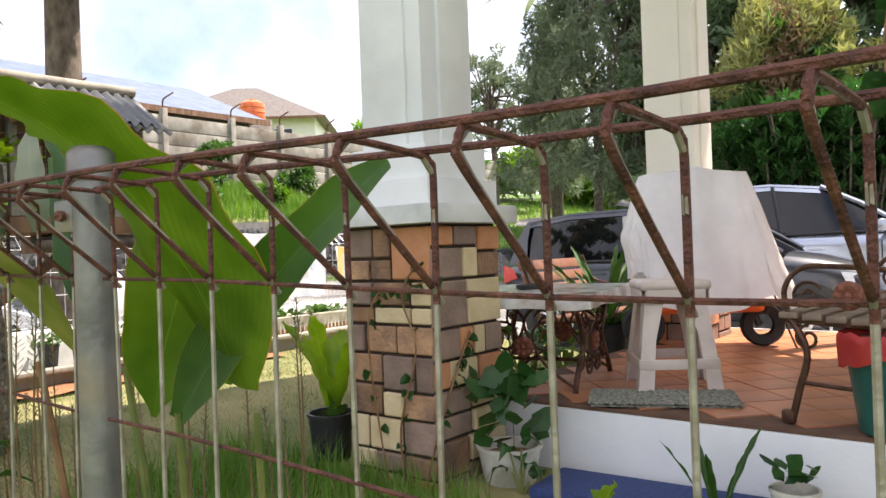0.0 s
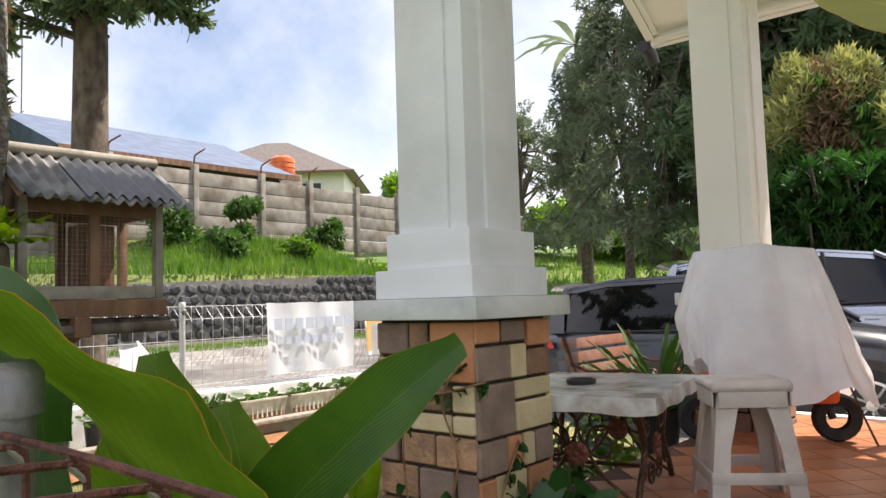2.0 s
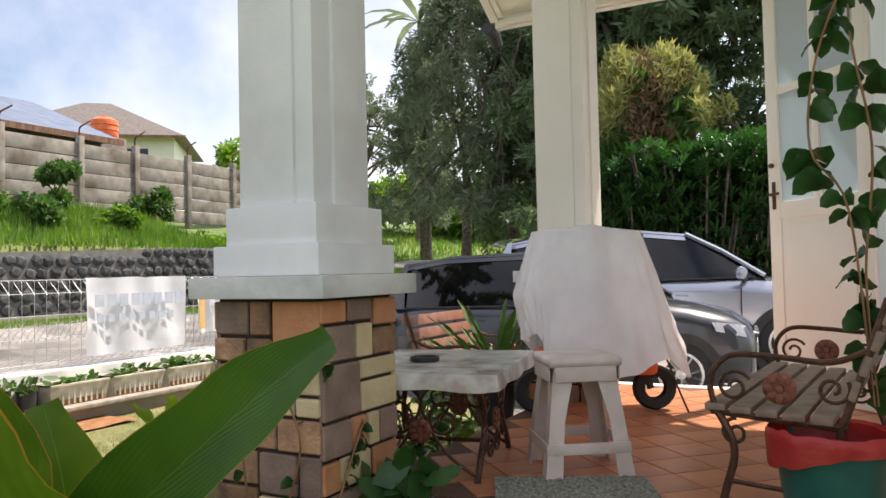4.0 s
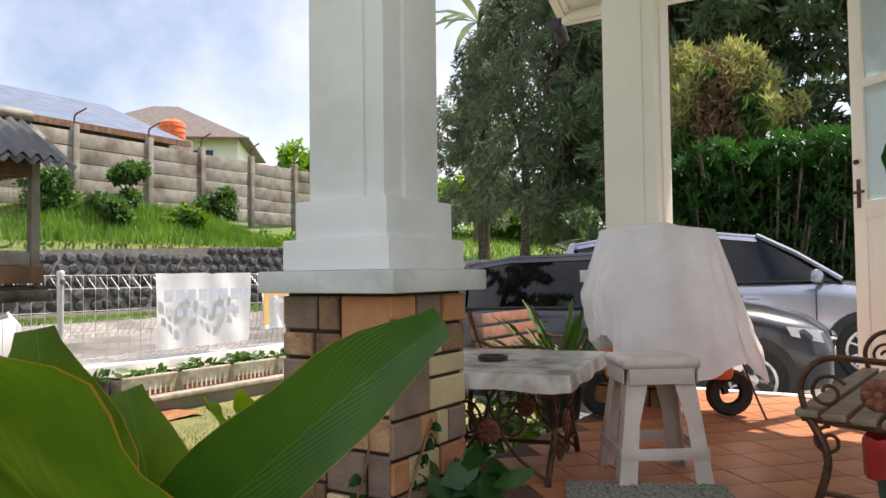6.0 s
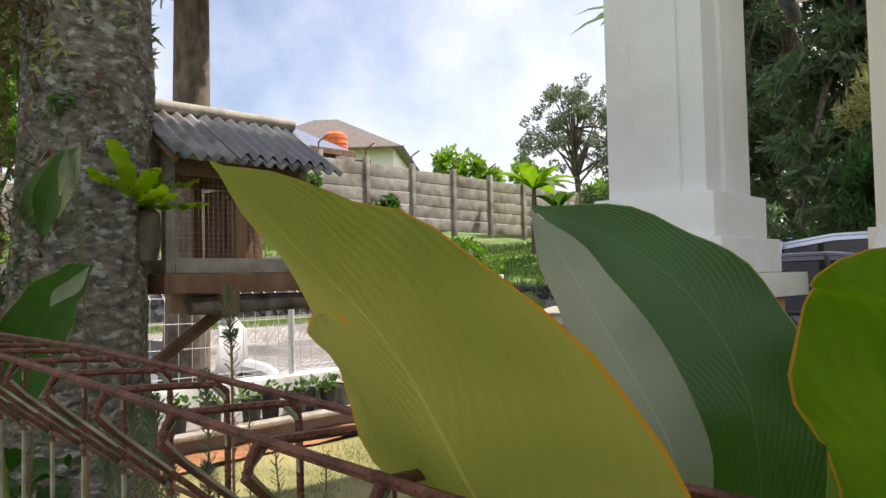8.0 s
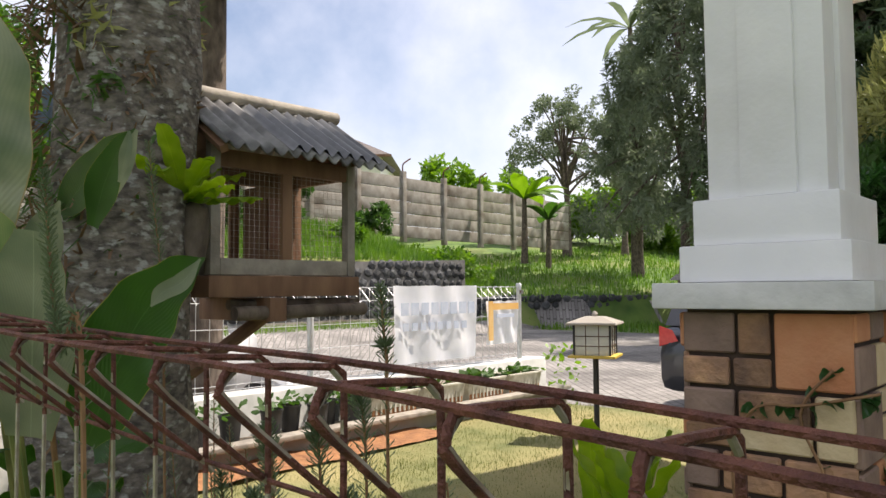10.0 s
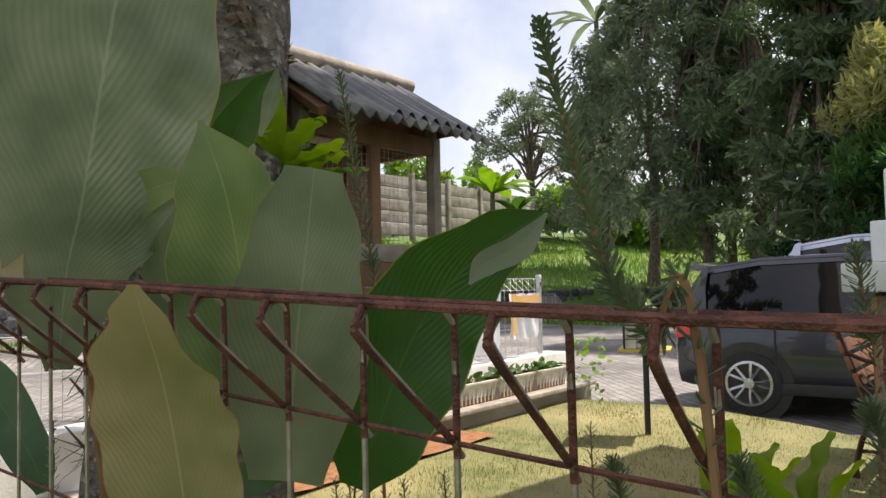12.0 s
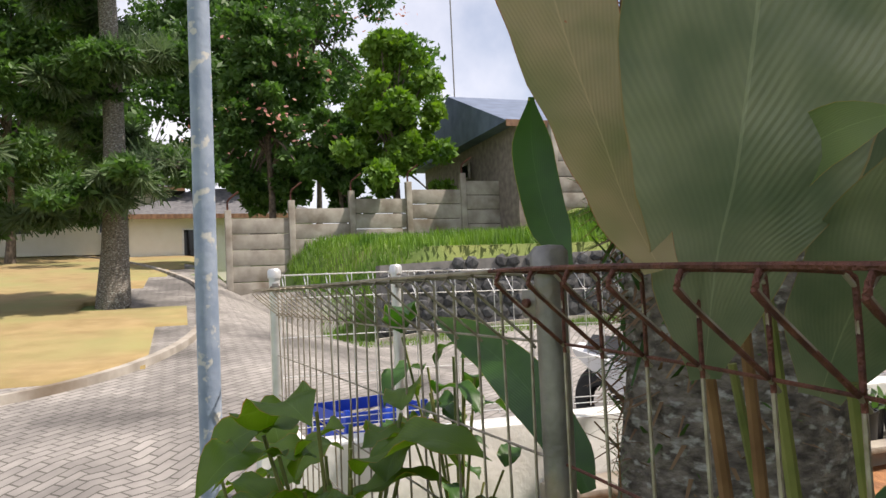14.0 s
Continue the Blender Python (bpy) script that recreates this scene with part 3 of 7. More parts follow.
def raked(x0, x1, y0, y1, low, high):
    """A slab that rises from the far eave towards the house."""
    z = lambda y: RAKE * (6.58 - max(y, 4.2))
    ys = (y1, 4.2, y0) if y0 < 4.2 else (y1, y0)
    bm = bmesh.new()
    rings = [[(x0, y, z(y) + low), (x1, y, z(y) + low), (x1, y, z(y) + high), (x0, y, z(y) + high), (x0, y, z(y) + low)] for y in ys]
    return loft(rings, bm)


part("soffit", raked(-2.40, 3.4, 2.2, 6.5, 3.16, 3.22), M_CREAM, soff, smooth=False)
part("fascia", box(-2.44, 3.4, 6.505, 6.58, 3.12, 3.42, 0.012), M_CREAM, soff)
part("barge_board", raked(-2.47, -2.405, 2.2, 6.5, 3.12, 3.34), M_CREAM, soff, smooth=False)
part("moulding", raked(-2.40, -2.36, 2.3, 6.48, 3.13, 3.158), M_CREAM, soff, smooth=False)
part("moulding", box(-2.36, 3.4, 6.44, 6.50, 3.13, 3.158, 0.008), M_CREAM, soff)
part("gutter_end", tube([(-2.50, 6.50, 3.14), (-2.50, 6.62, 3.12), (-2.50, 6.68, 3.04)], 0.05, 10), M_BLACKP, soff, "black plastic gutter end")
tagged(part("roof", raked(-2.6, 3.5, 2.1, 6.7, 3.44, 3.52), M_DARKROOF, smooth=False), "dark tiled porch roof", "roof", kind="structure")
w = thing("wall_house", "plain white plastered house wall beside the porch", "wall", kind="structure")
part("plaster", box(0.02, 3.2, 5.05, 5.25, -0.1, 4.0, 0.01), M_WHITE, w)
part("plinth", box(0.0, 3.2, 5.03, 5.05, -0.1, 0.75, 0.005), M_WHITE, w)
w2 = thing("wall_side", "white plastered inner house wall", "wall", kind="structure")
part("plaster", box(3.2, 3.4, 2.2, 6.6, -0.1, 3.15), M_WHITE, w2)


def pillar(cx, cy, base, paint, label, shaft_top):
    """White stepped shaft with raised strips on a stone-clad plinth."""
    t = thing("porch_pillar", label, "pillar", (cx, cy, base), "porch pillars", "structure")
    zc = 1.165 - base
    core = 0.415
    part("core", box(-core / 2, core / 2, -core / 2, core / 2, -0.1, zc, 0.0), M_JOINT, t, "dark recessed joints")
    part("cap", box(-0.28, 0.28, -0.28, 0.28, zc + 0.001, zc + 0.072, 0.006), M_CEMENT, t, "stained white cement cap")
    part("lower_step", box(-0.222, 0.222, -0.222, 0.222, zc + 0.073, zc + 0.175, 0.006), paint, t)
    part("upper_step", box(-0.192, 0.192, -0.192, 0.192, zc + 0.176, zc + 0.305, 0.006), paint, t)
    h = 0.158
    part("shaft", box(-h, h, -h, h, zc + 0.306, shaft_top - base, 0.004), paint, t)
    for a in range(4):
        m = pose(0, 0, 0, 0, 0, 90 * a)
        part("raised_strip", box(-0.062, 0.085, -h - 0.014, -h + 0.004, zc + 0.307, shaft_top - base, 0.004), paint, t, m=m)
    return t, zc, core / 2


P1, ZC, HC = pillar(-1.775, 3.312, 0.14, M_WHITE, "white square pillar on a sandstone-clad plinth", 4.58)
P2, ZC2, HC2 = pillar(-1.62, 5.735, PZ, M_CREAM, "cream square pillar on a stone plinth at the porch edge", 3.57)


# ---------------------------------------------------------------- wire fences
def fence_wire(sgn, r, low, bulge=0.09, drop=0.088, up=0.0):
    """One bent upright: up, over the top, and slanting back to the upright's plane."""
    p = [(0, 0, low), (0, 0, -0.05), (0, 0, -0.012), (0, sgn * 0.012, 0.0), (0, sgn * (bulge - 0.012), 0.004), (0, sgn * bulge, -0.008), (0, sgn * (bulge - 0.012), -0.022), (0, sgn * 0.004, -drop), (0, -sgn * 0.006, -drop - 0.012)]
    return tube(p, r, 6)


def post(t, m, h, r=0.0205, mat_=None, down=1.2):
    p = part("post", lathe([(r, -down), (r, h - 0.03), (r + 0.0045, h - 0.03), (r + 0.0045, h - 0.002), (r * 0.9, h + 0.006), (0, h + 0.008)], 20), mat_ or M_ZINC, t, m=m)
    c = part("clamp", box(0.012, 0.042, -0.012, 0.012, h - 0.085, h - 0.05, 0.003), M_ZINC, p, "galvanised clamp")
    part("bolt", tube([(0.03, -0.02, h - 0.067), (0.03, 0.018, h - 0.067)], 0.006, 8), M_RUST, p, "rusty bolt")
    return p


NY = 1.40
SPX = 0.0866
nf = thing("wire_fence", "rusty welded wire fence with bent triangular top and pipe posts", "fence", (0, NY, 0))


def ftop(x):
    return 1.142 + 0.034 * sstep(-0.6, -1.6, x) + 0.045 * sstep(-1.5, -2.9, x) - 0.014 * sstep(-0.55, 0.1, x)


PX = (1.63, -0.625, -2.868)


def fline(x):
    """The fence line swings a little outwards beyond the third post."""
    return 0.06 * min(0.0, (x + 2.868))


for i, x in enumerate(PX):
    post(nf, pose(x, 0.0 if i else 0.02, 0, 0, 0, 200), (1.11, 1.187, 1.25)[i])
fw = gw = None
x = 1.58
while x > -4.86:
    if min(abs(x - q) for q in PX) > 0.03:
        mm = pose(x, fline(x), ftop(x), random.uniform(-0.8, 0.8), 0, random.uniform(-4, 4))
        if x < -2.88:
            if gw is None:
                gw = part("upright_wire", fence_wire(-1, 0.0023, -0.75), M_GALV, nf, m=mm)
            else:
                share("upright_wire", gw, nf, mm)
        elif fw is None:
            fw = part("upright_wire", fence_wire(-1, 0.0023, -0.75), M_GALV, nf, m=mm)
            cap = part("bent_top", tube(smooth_path([(0, 0, -0.1), (0, 0, -0.014), (0, -0.004, -0.004), (0, -0.014, 0.0), (0, -0.076, 0.004), (0, -0.086, 0.001), (0, -0.0895, -0.008), (0, -0.084, -0.018), (0, -0.004, -0.088)], 3), 0.0026, 6), M_RUST, nf, m=mm)
        else:
            share("upright_wire", fw, nf, mm)
            share("bent_top", cap, nf, mm)
    x -= SPX
for xs, own in (([1.63 - 0.1 * i for i in range(45)] + [-2.868], None), ([-2.87 - 0.1 * i for i in range(21)], M_GALV)):
    for dy, dz, r, m_ in ((-0.006, 0.004, 0.0028, M_RUST), (-0.084, 0.006, 0.0028, M_RUST), (0.0, -0.09, 0.0021, M_RUST), (0.0, -0.24, 0.002, M_RUST), (0.0, -0.39, 0.002, M_RUST), (0.0, -0.54, 0.002, M_GALV)):
        part("long_wire", tube([(q, fline(q) + dy + 0.003 * noise.noise((q * 1.7, dz * 9, 0)), ftop(q) + dz + 0.004 * noise.noise((q * 1.3, dz * 7, 3))) for q in xs], r, 6), own or m_, nf)

LX = -4.9
lf = thing("white_wire_fence", "bright galvanised welded wire fence on a white kerb wall", "fence", (LX, 0, 0))
for y in (1.28, 1.76, 4.02, 6.235):
    post(lf, pose(0, y, 0), 1.27 + 0.03 * (y < 2), 0.021, M_SILVER, down=-0.5)
lw = None
y = 1.32
while y < 6.2:
    mm = pose(0, y, 1.245 + 0.035 * sstep(3.6, 1.6, y), 0, 0, -90)
    if lw is None:
        lw = part("upright_wire", fence_wire(-1, 0.0019, -0.6), M_SILVER, lf, m=mm)
    else:
        share("upright_wire", lw, lf, mm)
    y += SPX
for dx, dz in ((-0.005, 0.0), (-0.084, 0.0), (0, -0.09), (0, -0.24), (0, -0.39), (0, -0.56), (-0.08, -0.6)):
    part("long_wire", tube([(dx, q, 1.245 + dz + 0.035 * sstep(3.6, 1.6, q)) for q in (1.28, 1.76, 2.2, 2.6, 3.0, 3.4, 4.02, 6.22)], 0.002, 6), M_SILVER, lf)
kw = thing("wall_kerb", "white painted kerb wall under the fence with a cement ledge", "low wall", kind="structure")
part("wall", box(LX - 0.11, LX + 0.09, 1.2, 6.5, -0.2, 0.635, 0.012), M_CEMENT, kw)
part("wall", box(-6.0, LX - 0.115, 1.3, 1.5, -0.2, 0.5, 0.012), M_CEMENT, kw)
part("ledge", box(LX + 0.095, LX + 0.36, 2.3, 6.42, -0.1, 0.40, 0.02), M_CONCRETE, kw, "mossy cement planter ledge")
part("board", box(LX + 0.33, LX + 0.44, 2.3, 6.35, 0.405, 0.435, 0.008), M_WOODGREY, kw, "greyed wooden board")


# ---------------------------------------------------------------- trees
def crown_mesh(name, blobs, count, size, material, parent, seed, long=1.0, droop=0.0, kind=None):
    """Many small leaves scattered near the skins of several uneven lobes."""
    rs = np.random.RandomState(seed)
    w = np.array([b[3] ** 2 for b in blobs])
    idx = rs.choice(len(blobs), count, p=w / w.sum())
    c = np.array([b[:3] for b in blobs])[idx]
    r = np.array([b[3] for b in blobs])[idx]
    sq = np.array([b[4] if len(b) > 4 else 1.0 for b in blobs])[idx]
    v = rs.normal(size=(count, 3))
    v /= np.linalg.norm(v, axis=1)[:, None]
    rad = r * (rs.uniform(0.25, 1, count) ** 0.45) * (1 + 0.22 * np.sin(v[:, 0] * 7 + idx) * np.cos(v[:, 2] * 6 + idx * 2))
    p = c + v * rad[:, None] * np.stack([np.ones(count), np.ones(count), sq], 1)
    a = rs.normal(size=(count, 3)) + v * 1.2
    a[:, 2] -= droop
    a /= np.linalg.norm(a, axis=1)[:, None]
    b = np.cross(a, rs.normal(size=(count, 3)))
    b /= np.linalg.norm(b, axis=1)[:, None]
    s = size * rs.uniform(0.6, 1.4, count)[:, None]
    tip, side = a * s * long, b * s * 0.5
    vs = np.stack([p - tip, p - side, p + tip, p + side], 1).reshape(-1, 3)
    me = bpy.data.meshes.new(name)
    me.vertices.add(count * 4)
    me.vertices.foreach_set("co", vs.ravel())
    me.loops.add(count * 4)
    me.loops.foreach_set("vertex_index", np.arange(count * 4))
    me.polygons.add(count)
    me.polygons.foreach_set("loop_start", np.arange(count) * 4)
    me.update(calc_edges=True)
    me.materials.append(material)
    ob = new(name, me)
    ob.parent = parent
    return ob


def trunk_mesh(h, r0, r1, lean, rnd, limbs, bm=None, n=10):
    pts, rs = [], []
    for i in range(9):
        u = i / 8
        pts.append((lean[0] * u + 0.06 * h * 0.15 * math.sin(3 * u + rnd.random()), lean[1] * u + 0.009 * h * math.sin(5 * u), h * u - 0.15))
        rs.append((r0 * (1 + 0.5 * (1 - u) ** 8)) * (1 - u) + r1 * u)
    bm = tube(pts, rs, n, bm)
    for (u, tx, ty, tz, r) in limbs:
        b = Vector((lean[0] * u, lean[1] * u, h * u - 0.15))
        e = Vector((tx, ty, tz))
        m = (b + e) / 2 + Vector((rnd.uniform(-0.1, 0.1), rnd.uniform(-0.1, 0.1), 0.08 * (e - b).length))
        tube(smooth_path([b, m, e], 4), [r * (1 - 0.75 * i / 8) for i in range(9)], 6, bm)
    return bm


def tree(name, at, h, r0, blobs, count, size, material, label, bark=None, limbs=None, lean=(0, 0), seed=1, long=1.0, droop=0.0, group="", extra=None, base=None):
    rnd = random.Random(seed)
    t = thing(name, label, "tree", (at[0], at[1], height(*at) if base is None else base), group)
    limbs = limbs if limbs is not None else [(rnd.uniform(0.45, 0.9), b[0] * 0.8, b[1] * 0.8, b[2] - 0.2 * b[3], r0 * 0.4) for b in blobs[::max(1, len(blobs) // 30)]]
    part("trunk", trunk_mesh(h, r0, r0 * 0.35, lean, rnd, limbs), bark or M_BARK, t)
    crown_mesh("crown", blobs, count, size, material, t, seed, long, droop)
    for (m2, c2, s2, bl) in extra or ():
        crown_mesh("crown", bl, c2, s2, m2, t, seed + 5, long, droop)
    return t


def lobes(rnd, n, spread, z0, z1, r, flat=0.8):
    out = []
    for i in range(n):
        a = rnd.uniform(0, 6.283)
        z = rnd.uniform(z0, z1)
        k = spread * (1 - 0.55 * (z - z0) / (z1 - z0 + 1e-6)) * rnd.uniform(0.2, 1)
        out.append((k * math.cos(a), k * math.sin(a), z, r * rnd.uniform(0.55, 1.15), flat))
    return out


def ray_at(t0, wx, wy, dist):
    e = {3: (-0.107, 1.223), 11: (-1.363, 1.053), 8: (-0.824, 1.125), 14: (-2.064, 0.976)}[t0]
    k = dist / math.hypot(wx, wy)
    return e[0] + wx * k, e[1] + wy * k


R = random.Random(11)
# feathery grove right of the slope
for (t0, wx, wy, d, h, sp, col, cnt, sd) in (
        (11, -0.40, 0.90, 27, 11.5, 2.6, M_F_GREY, 5200, 21), (11, -0.345, 0.93, 25, 13.5, 2.4, M_F_GREY, 5200, 22),
        (11, -0.29, 0.95, 24, 14.0, 2.6, M_F_DARK, 5200, 23), (3, -0.36, 0.92, 26, 9.0, 1.8, M_F_GREY, 3600, 24),
        (11, -0.455, 0.885, 31, 9.0, 2.2, M_F_GREY, 4200, 25)):
    tree("casuarina_tree", ray_at(t0, wx, wy, d), h * 0.92, 0.17, lobes(R, 120, sp * 1.15, h * 0.2, h, 0.5, 1.2), int(cnt * 2.3), 0.07, col, "tall feathery grey-green tree on the grass slope", seed=sd, long=2.6, droop=0.7, group="grove on the slope")
# open round-headed tree
tree("round_tree", ray_at(11, -0.535, 0.838, 38), 6.8, 0.2, lobes(R, 110, 4.0, 4.0, 8.0, 0.42), 12000, 0.075, M_F_GREY, "round-headed tree with thin open foliage", seed=31)
tree("slim_tree", ray_at(3, -0.50, 0.866, 40), 6.0, 0.16, lobes(R, 46, 1.9, 3.4, 8.0, 0.42), 8000, 0.09, M_F_GREY, "slim tree with open grey-green foliage", seed=33)
# dark conifers behind the cars
for (t0, wx, wy, d, h, sp, sd) in ((3, -0.17, 0.97, 19, 12, 3.0, 41), (3, -0.06, 0.99, 20, 13, 3.2, 42), (3, -0.28, 0.95, 19, 11, 2.2, 43), (3, 0.06, 1.0, 21, 13, 3.0, 44)):
    tree("dark_conifer", ray_at(t0, wx, wy, d), h * 0.95, 0.22, lobes(R, 130, sp * 1.1, h * 0.15, h, 0.62, 0.5), 19000, 0.08, M_F_DARK, "tall dark green conifer", seed=sd, long=2.2, droop=0.2, group="dark conifers")


def strap_bush(name, at, n, h, r, material, label, seed, L=0.34, wd=0.035):
    """Rosettes of pointed strap leaves on thin stalks."""
    rnd = random.Random(seed)
    t = thing(name, label, "shrub", (at[0], at[1], height(*at)))
    vs, fs = [], []
    bm = bmesh.new()
    for i in range(n):
        a = rnd.uniform(0, 6.283)
        q = r * math.sqrt(rnd.random())
        c = Vector((q * math.cos(a), q * math.sin(a) * 0.6, h * rnd.uniform(0.25, 1.0)))
        if i % 6 == 0:
            tube([(c.x * 0.5, c.y * 0.5, 0), c], 0.02, 4, bm)
        for k in range(16):
            b = k * 2.4
            el = rnd.uniform(-0.3, 1.2)
            d = Vector((math.cos(b) * math.cos(el), math.sin(b) * math.cos(el), math.sin(el)))
            s = d.cross(Vector((0, 0, 1))).normalized() * wd
            m = c + d * L * 0.55
            e = c + d * L - Vector((0, 0, 0.18 * L))
            o = len(vs)
            vs += [c, m - s, e, m + s]
            fs.append((o, o + 1, o + 2, o + 3))
    tagged(part("stem_cluster", bm, M_BARK, t), kind="stuff")
    raw("leaves", vs, fs, material, t)
    return t


for i, (wx, wy, d, h, r) in enumerate(((-0.235, 0.97, 13.5, 3.0, 1.0), (-0.165, 0.98, 13.2, 3.25, 1.1), (-0.1, 0.99, 13.5, 3.35, 1.1), (-0.03, 1, 14, 3.35, 1.1), (-0.31, 0.95, 15, 1.8, 0.9), (0.05, 1, 14, 2.6, 1.1))):
    strap_bush("pandan_hedge", ray_at(3, wx, wy, d), 420, h, r, M_F_HEDGE, "dense hedge of dark green strap-leaved shrubs", 60 + i, 0.3, 0.024)
tree("tea_tree", ray_at(3, -0.205, 0.968, 14.9), 4.0, 0.06, lobes(R, 60, 1.25, 3.0, 4.9, 0.34, 1.3), 9000, 0.04, M_F_RED, "bushy tea tree with reddish twigs and pale shoots", seed=51, long=2.6, droop=-1.0,
     extra=((M_F_TIP, 7500, 0.042, lobes(R, 60, 1.5, 3.9, 5.4, 0.28, 1.3)), (M_F_MID, 5000, 0.05, lobes(R, 40, 1.35, 3.0, 5.0, 0.32, 1.2))))


def bush(name, at, r, h, count, size, material, label, seed, n=7):
    rnd = random.Random(seed)
    t = thing(name, label, "bush", (at[0], at[1], height(*at)))
    part("stems", trunk_mesh(h * 0.7, 0.035, 0.01, (0, 0), rnd, [(0.2, rnd.uniform(-r, r) * 0.6, rnd.uniform(-r, r) * 0.6, h * 0.7, 0.02) for _ in range(4)], n=6), M_BARK, t)
    crown_mesh("foliage", lobes(rnd, n, r, h * 0.18, h, r * 0.55), count, size, material, t, seed)
    return t


for i, (x, y, r, h, m_) in enumerate(((-19.6, 14.6, 0.6, 1.6, M_F_MID), (-18.8, 13.4, 0.9, 0.8, M_F_MID), (-20.3, 18.6, 0.7, 1.2, M_F_MID), (-19.4, 20.0, 1.1, 1.0, M_GRASSB), (-18.4, 20.6, 1.1, 0.8, M_GRASSB), (-20.4, 12.6, 0.9, 0.9, M_F_MID), (-19.9, 22.0, 1.0, 0.9, M_F_MID), (-19.0, 16.2, 0.6, 0.5, M_GRASSB))):
    bush("bank_bush", (x, y), r, h, 1500, 0.09, m_, "leafy green bush on the grass bank", 70 + i)
for i, (wx, wy, d, r, h) in enumerate(((-0.47, 0.88, 44, 2.2, 3.6), (-0.5, 0.86, 47, 2.4, 2.6), (-0.43, 0.9, 45, 2.4, 2.8), (-0.40, 0.91, 42, 2.2, 3.0), (-0.37, 0.93, 42, 2.2, 2.6), (-0.53, 0.84, 46, 2.4, 2.2))):
    bush("light_thicket", ray_at(11, wx, wy, d), r, h, 2200, 0.2, M_F_LIGHT, "sunlit yellow-green thicket behind the slope", 90 + i)
for i, (wx, wy, d, h) in enumerate(((-0.66, 0.75, 48, 7.0), (-0.64, 0.77, 50, 6.4), (-0.69, 0.72, 46, 7.2), (-0.60, 0.80, 44, 6.0))):
    x, y = ray_at(8, wx, wy, d)
    tree("hedge_tree", (x, y), h * 0.7, 0.1, lobes(R, 10, 1.6, h * 0.45, h, 0.9), 1300, 0.2, M_F_LIGHT, "light green tree behind the panel wall", seed=110 + i, base=2.2)


def frond_plant(name, at, n, L, h, material, label, seed, wd=0.3, stem=0.12, base=None):
    """A banana or palm: a stem with large arching blades."""
    rnd = random.Random(seed)
    t = thing(name, label, "plant", (at[0], at[1], height(*at) if base is None else base))
    part("trunk", tube([(0, 0, -0.1), (0.02, 0, h * 0.5), (0, 0.03, h)], [stem, stem * 0.85, stem * 0.6], 8), M_BARK, t)
    for i in range(n):
        a = i * 2.4 + rnd.uniform(-0.3, 0.3)
        el = rnd.uniform(0.35, 1.25)
        d = Vector((math.cos(a), math.sin(a), 0))
        pts = [Vector((0, 0, h)) + d * L * u * math.cos(el) + Vector((0, 0, L * (u * math.sin(el) - 0.55 * u * u))) for u in (0, 0.25, 0.5, 0.75, 1)]
        s = d.cross(Vector((0, 0, 1)))
        vs, fs = [], []
        for j, p in enumerate(pts):
            w_ = wd * (0.15, 0.85, 1, 0.75, 0.05)[j] * 0.5
            vs += [p - s * w_ - Vector((0, 0, w_ * 0.3)), p, p + s * w_ - Vector((0, 0, w_ * 0.3))]
            if j:
                o = j * 3
                fs += [(o - 3, o - 2, o + 1, o), (o - 2, o - 1, o + 2, o + 1)]
        raw("frond", vs, fs, material, t, smooth=True)
    return t


frond_plant("banana_plant", ray_at(11, -0.576, 0.803, 31), 9, 2.6, 2.6, M_F_LIGHT, "banana plant with torn light green leaves", 5, 0.75, 0.16, base=2.4)
frond_plant("banana_plant", ray_at(11, -0.55, 0.82, 32), 8, 2.0, 2.0, M_F_MID, "smaller banana plant beside the panel wall", 6, 0.6, 0.14, base=2.2)
frond_plant("palm_tree", (-15.6, 28.5), 14, 3.2, 10.2, M_F_GREY, "tall palm with thin drooping fronds", 7, 0.35, 0.16)


def conifer_branch(bm, vs, fs, a, b, n, L, rnd):
    """A limb set with drooping needle twigs."""
    a, b = Vector(a), Vector(b)
    mid = (a + b) / 2 + Vector((0, 0, 0.1 * (b - a).length))
    pts = smooth_path([a, mid, b], 5)
    tube(pts, [0.035 * (1 - 0.8 * i / len(pts)) for i in range(len(pts))], 5, bm)
    for i in range(n):
        u = rnd.uniform(0.15, 1)
        p = pts[min(int(u * len(pts)), len(pts) - 1)] + Vector([rnd.uniform(-0.04, 0.04) for _ in range(3)])
        d = (Vector([rnd.uniform(-1, 1) for _ in range(3)]) + (b - a).normalized() * 0.6 + Vector((0, 0, -0.25))).normalized()
        s = d.cross(Vector([rnd.uniform(-1, 1) for _ in range(3)])).normalized() * 0.012
        o = len(vs)
        q = p + d * L * rnd.uniform(0.5, 1.1)
        vs += [p - s, p + s, q + s, q - s]
        fs.append((o, o + 1, o + 2, o + 3))


def clumps(t, br, count, size, material, seed):
    rnd = random.Random(seed)
    bl = [(dx * u + rnd.uniform(-0.5, 0.5), dy * u + rnd.uniform(-0.5, 0.5), z + dz * u + rnd.uniform(-0.25, 0.2), rnd.uniform(0.22, 0.42), 0.55) for (z, dx, dy, dz) in br for u in (0.35, 0.55, 0.7, 0.85, 1.0, 1.1)]
    crown_mesh("foliage", bl, count, size, material, t, seed, 1.6)


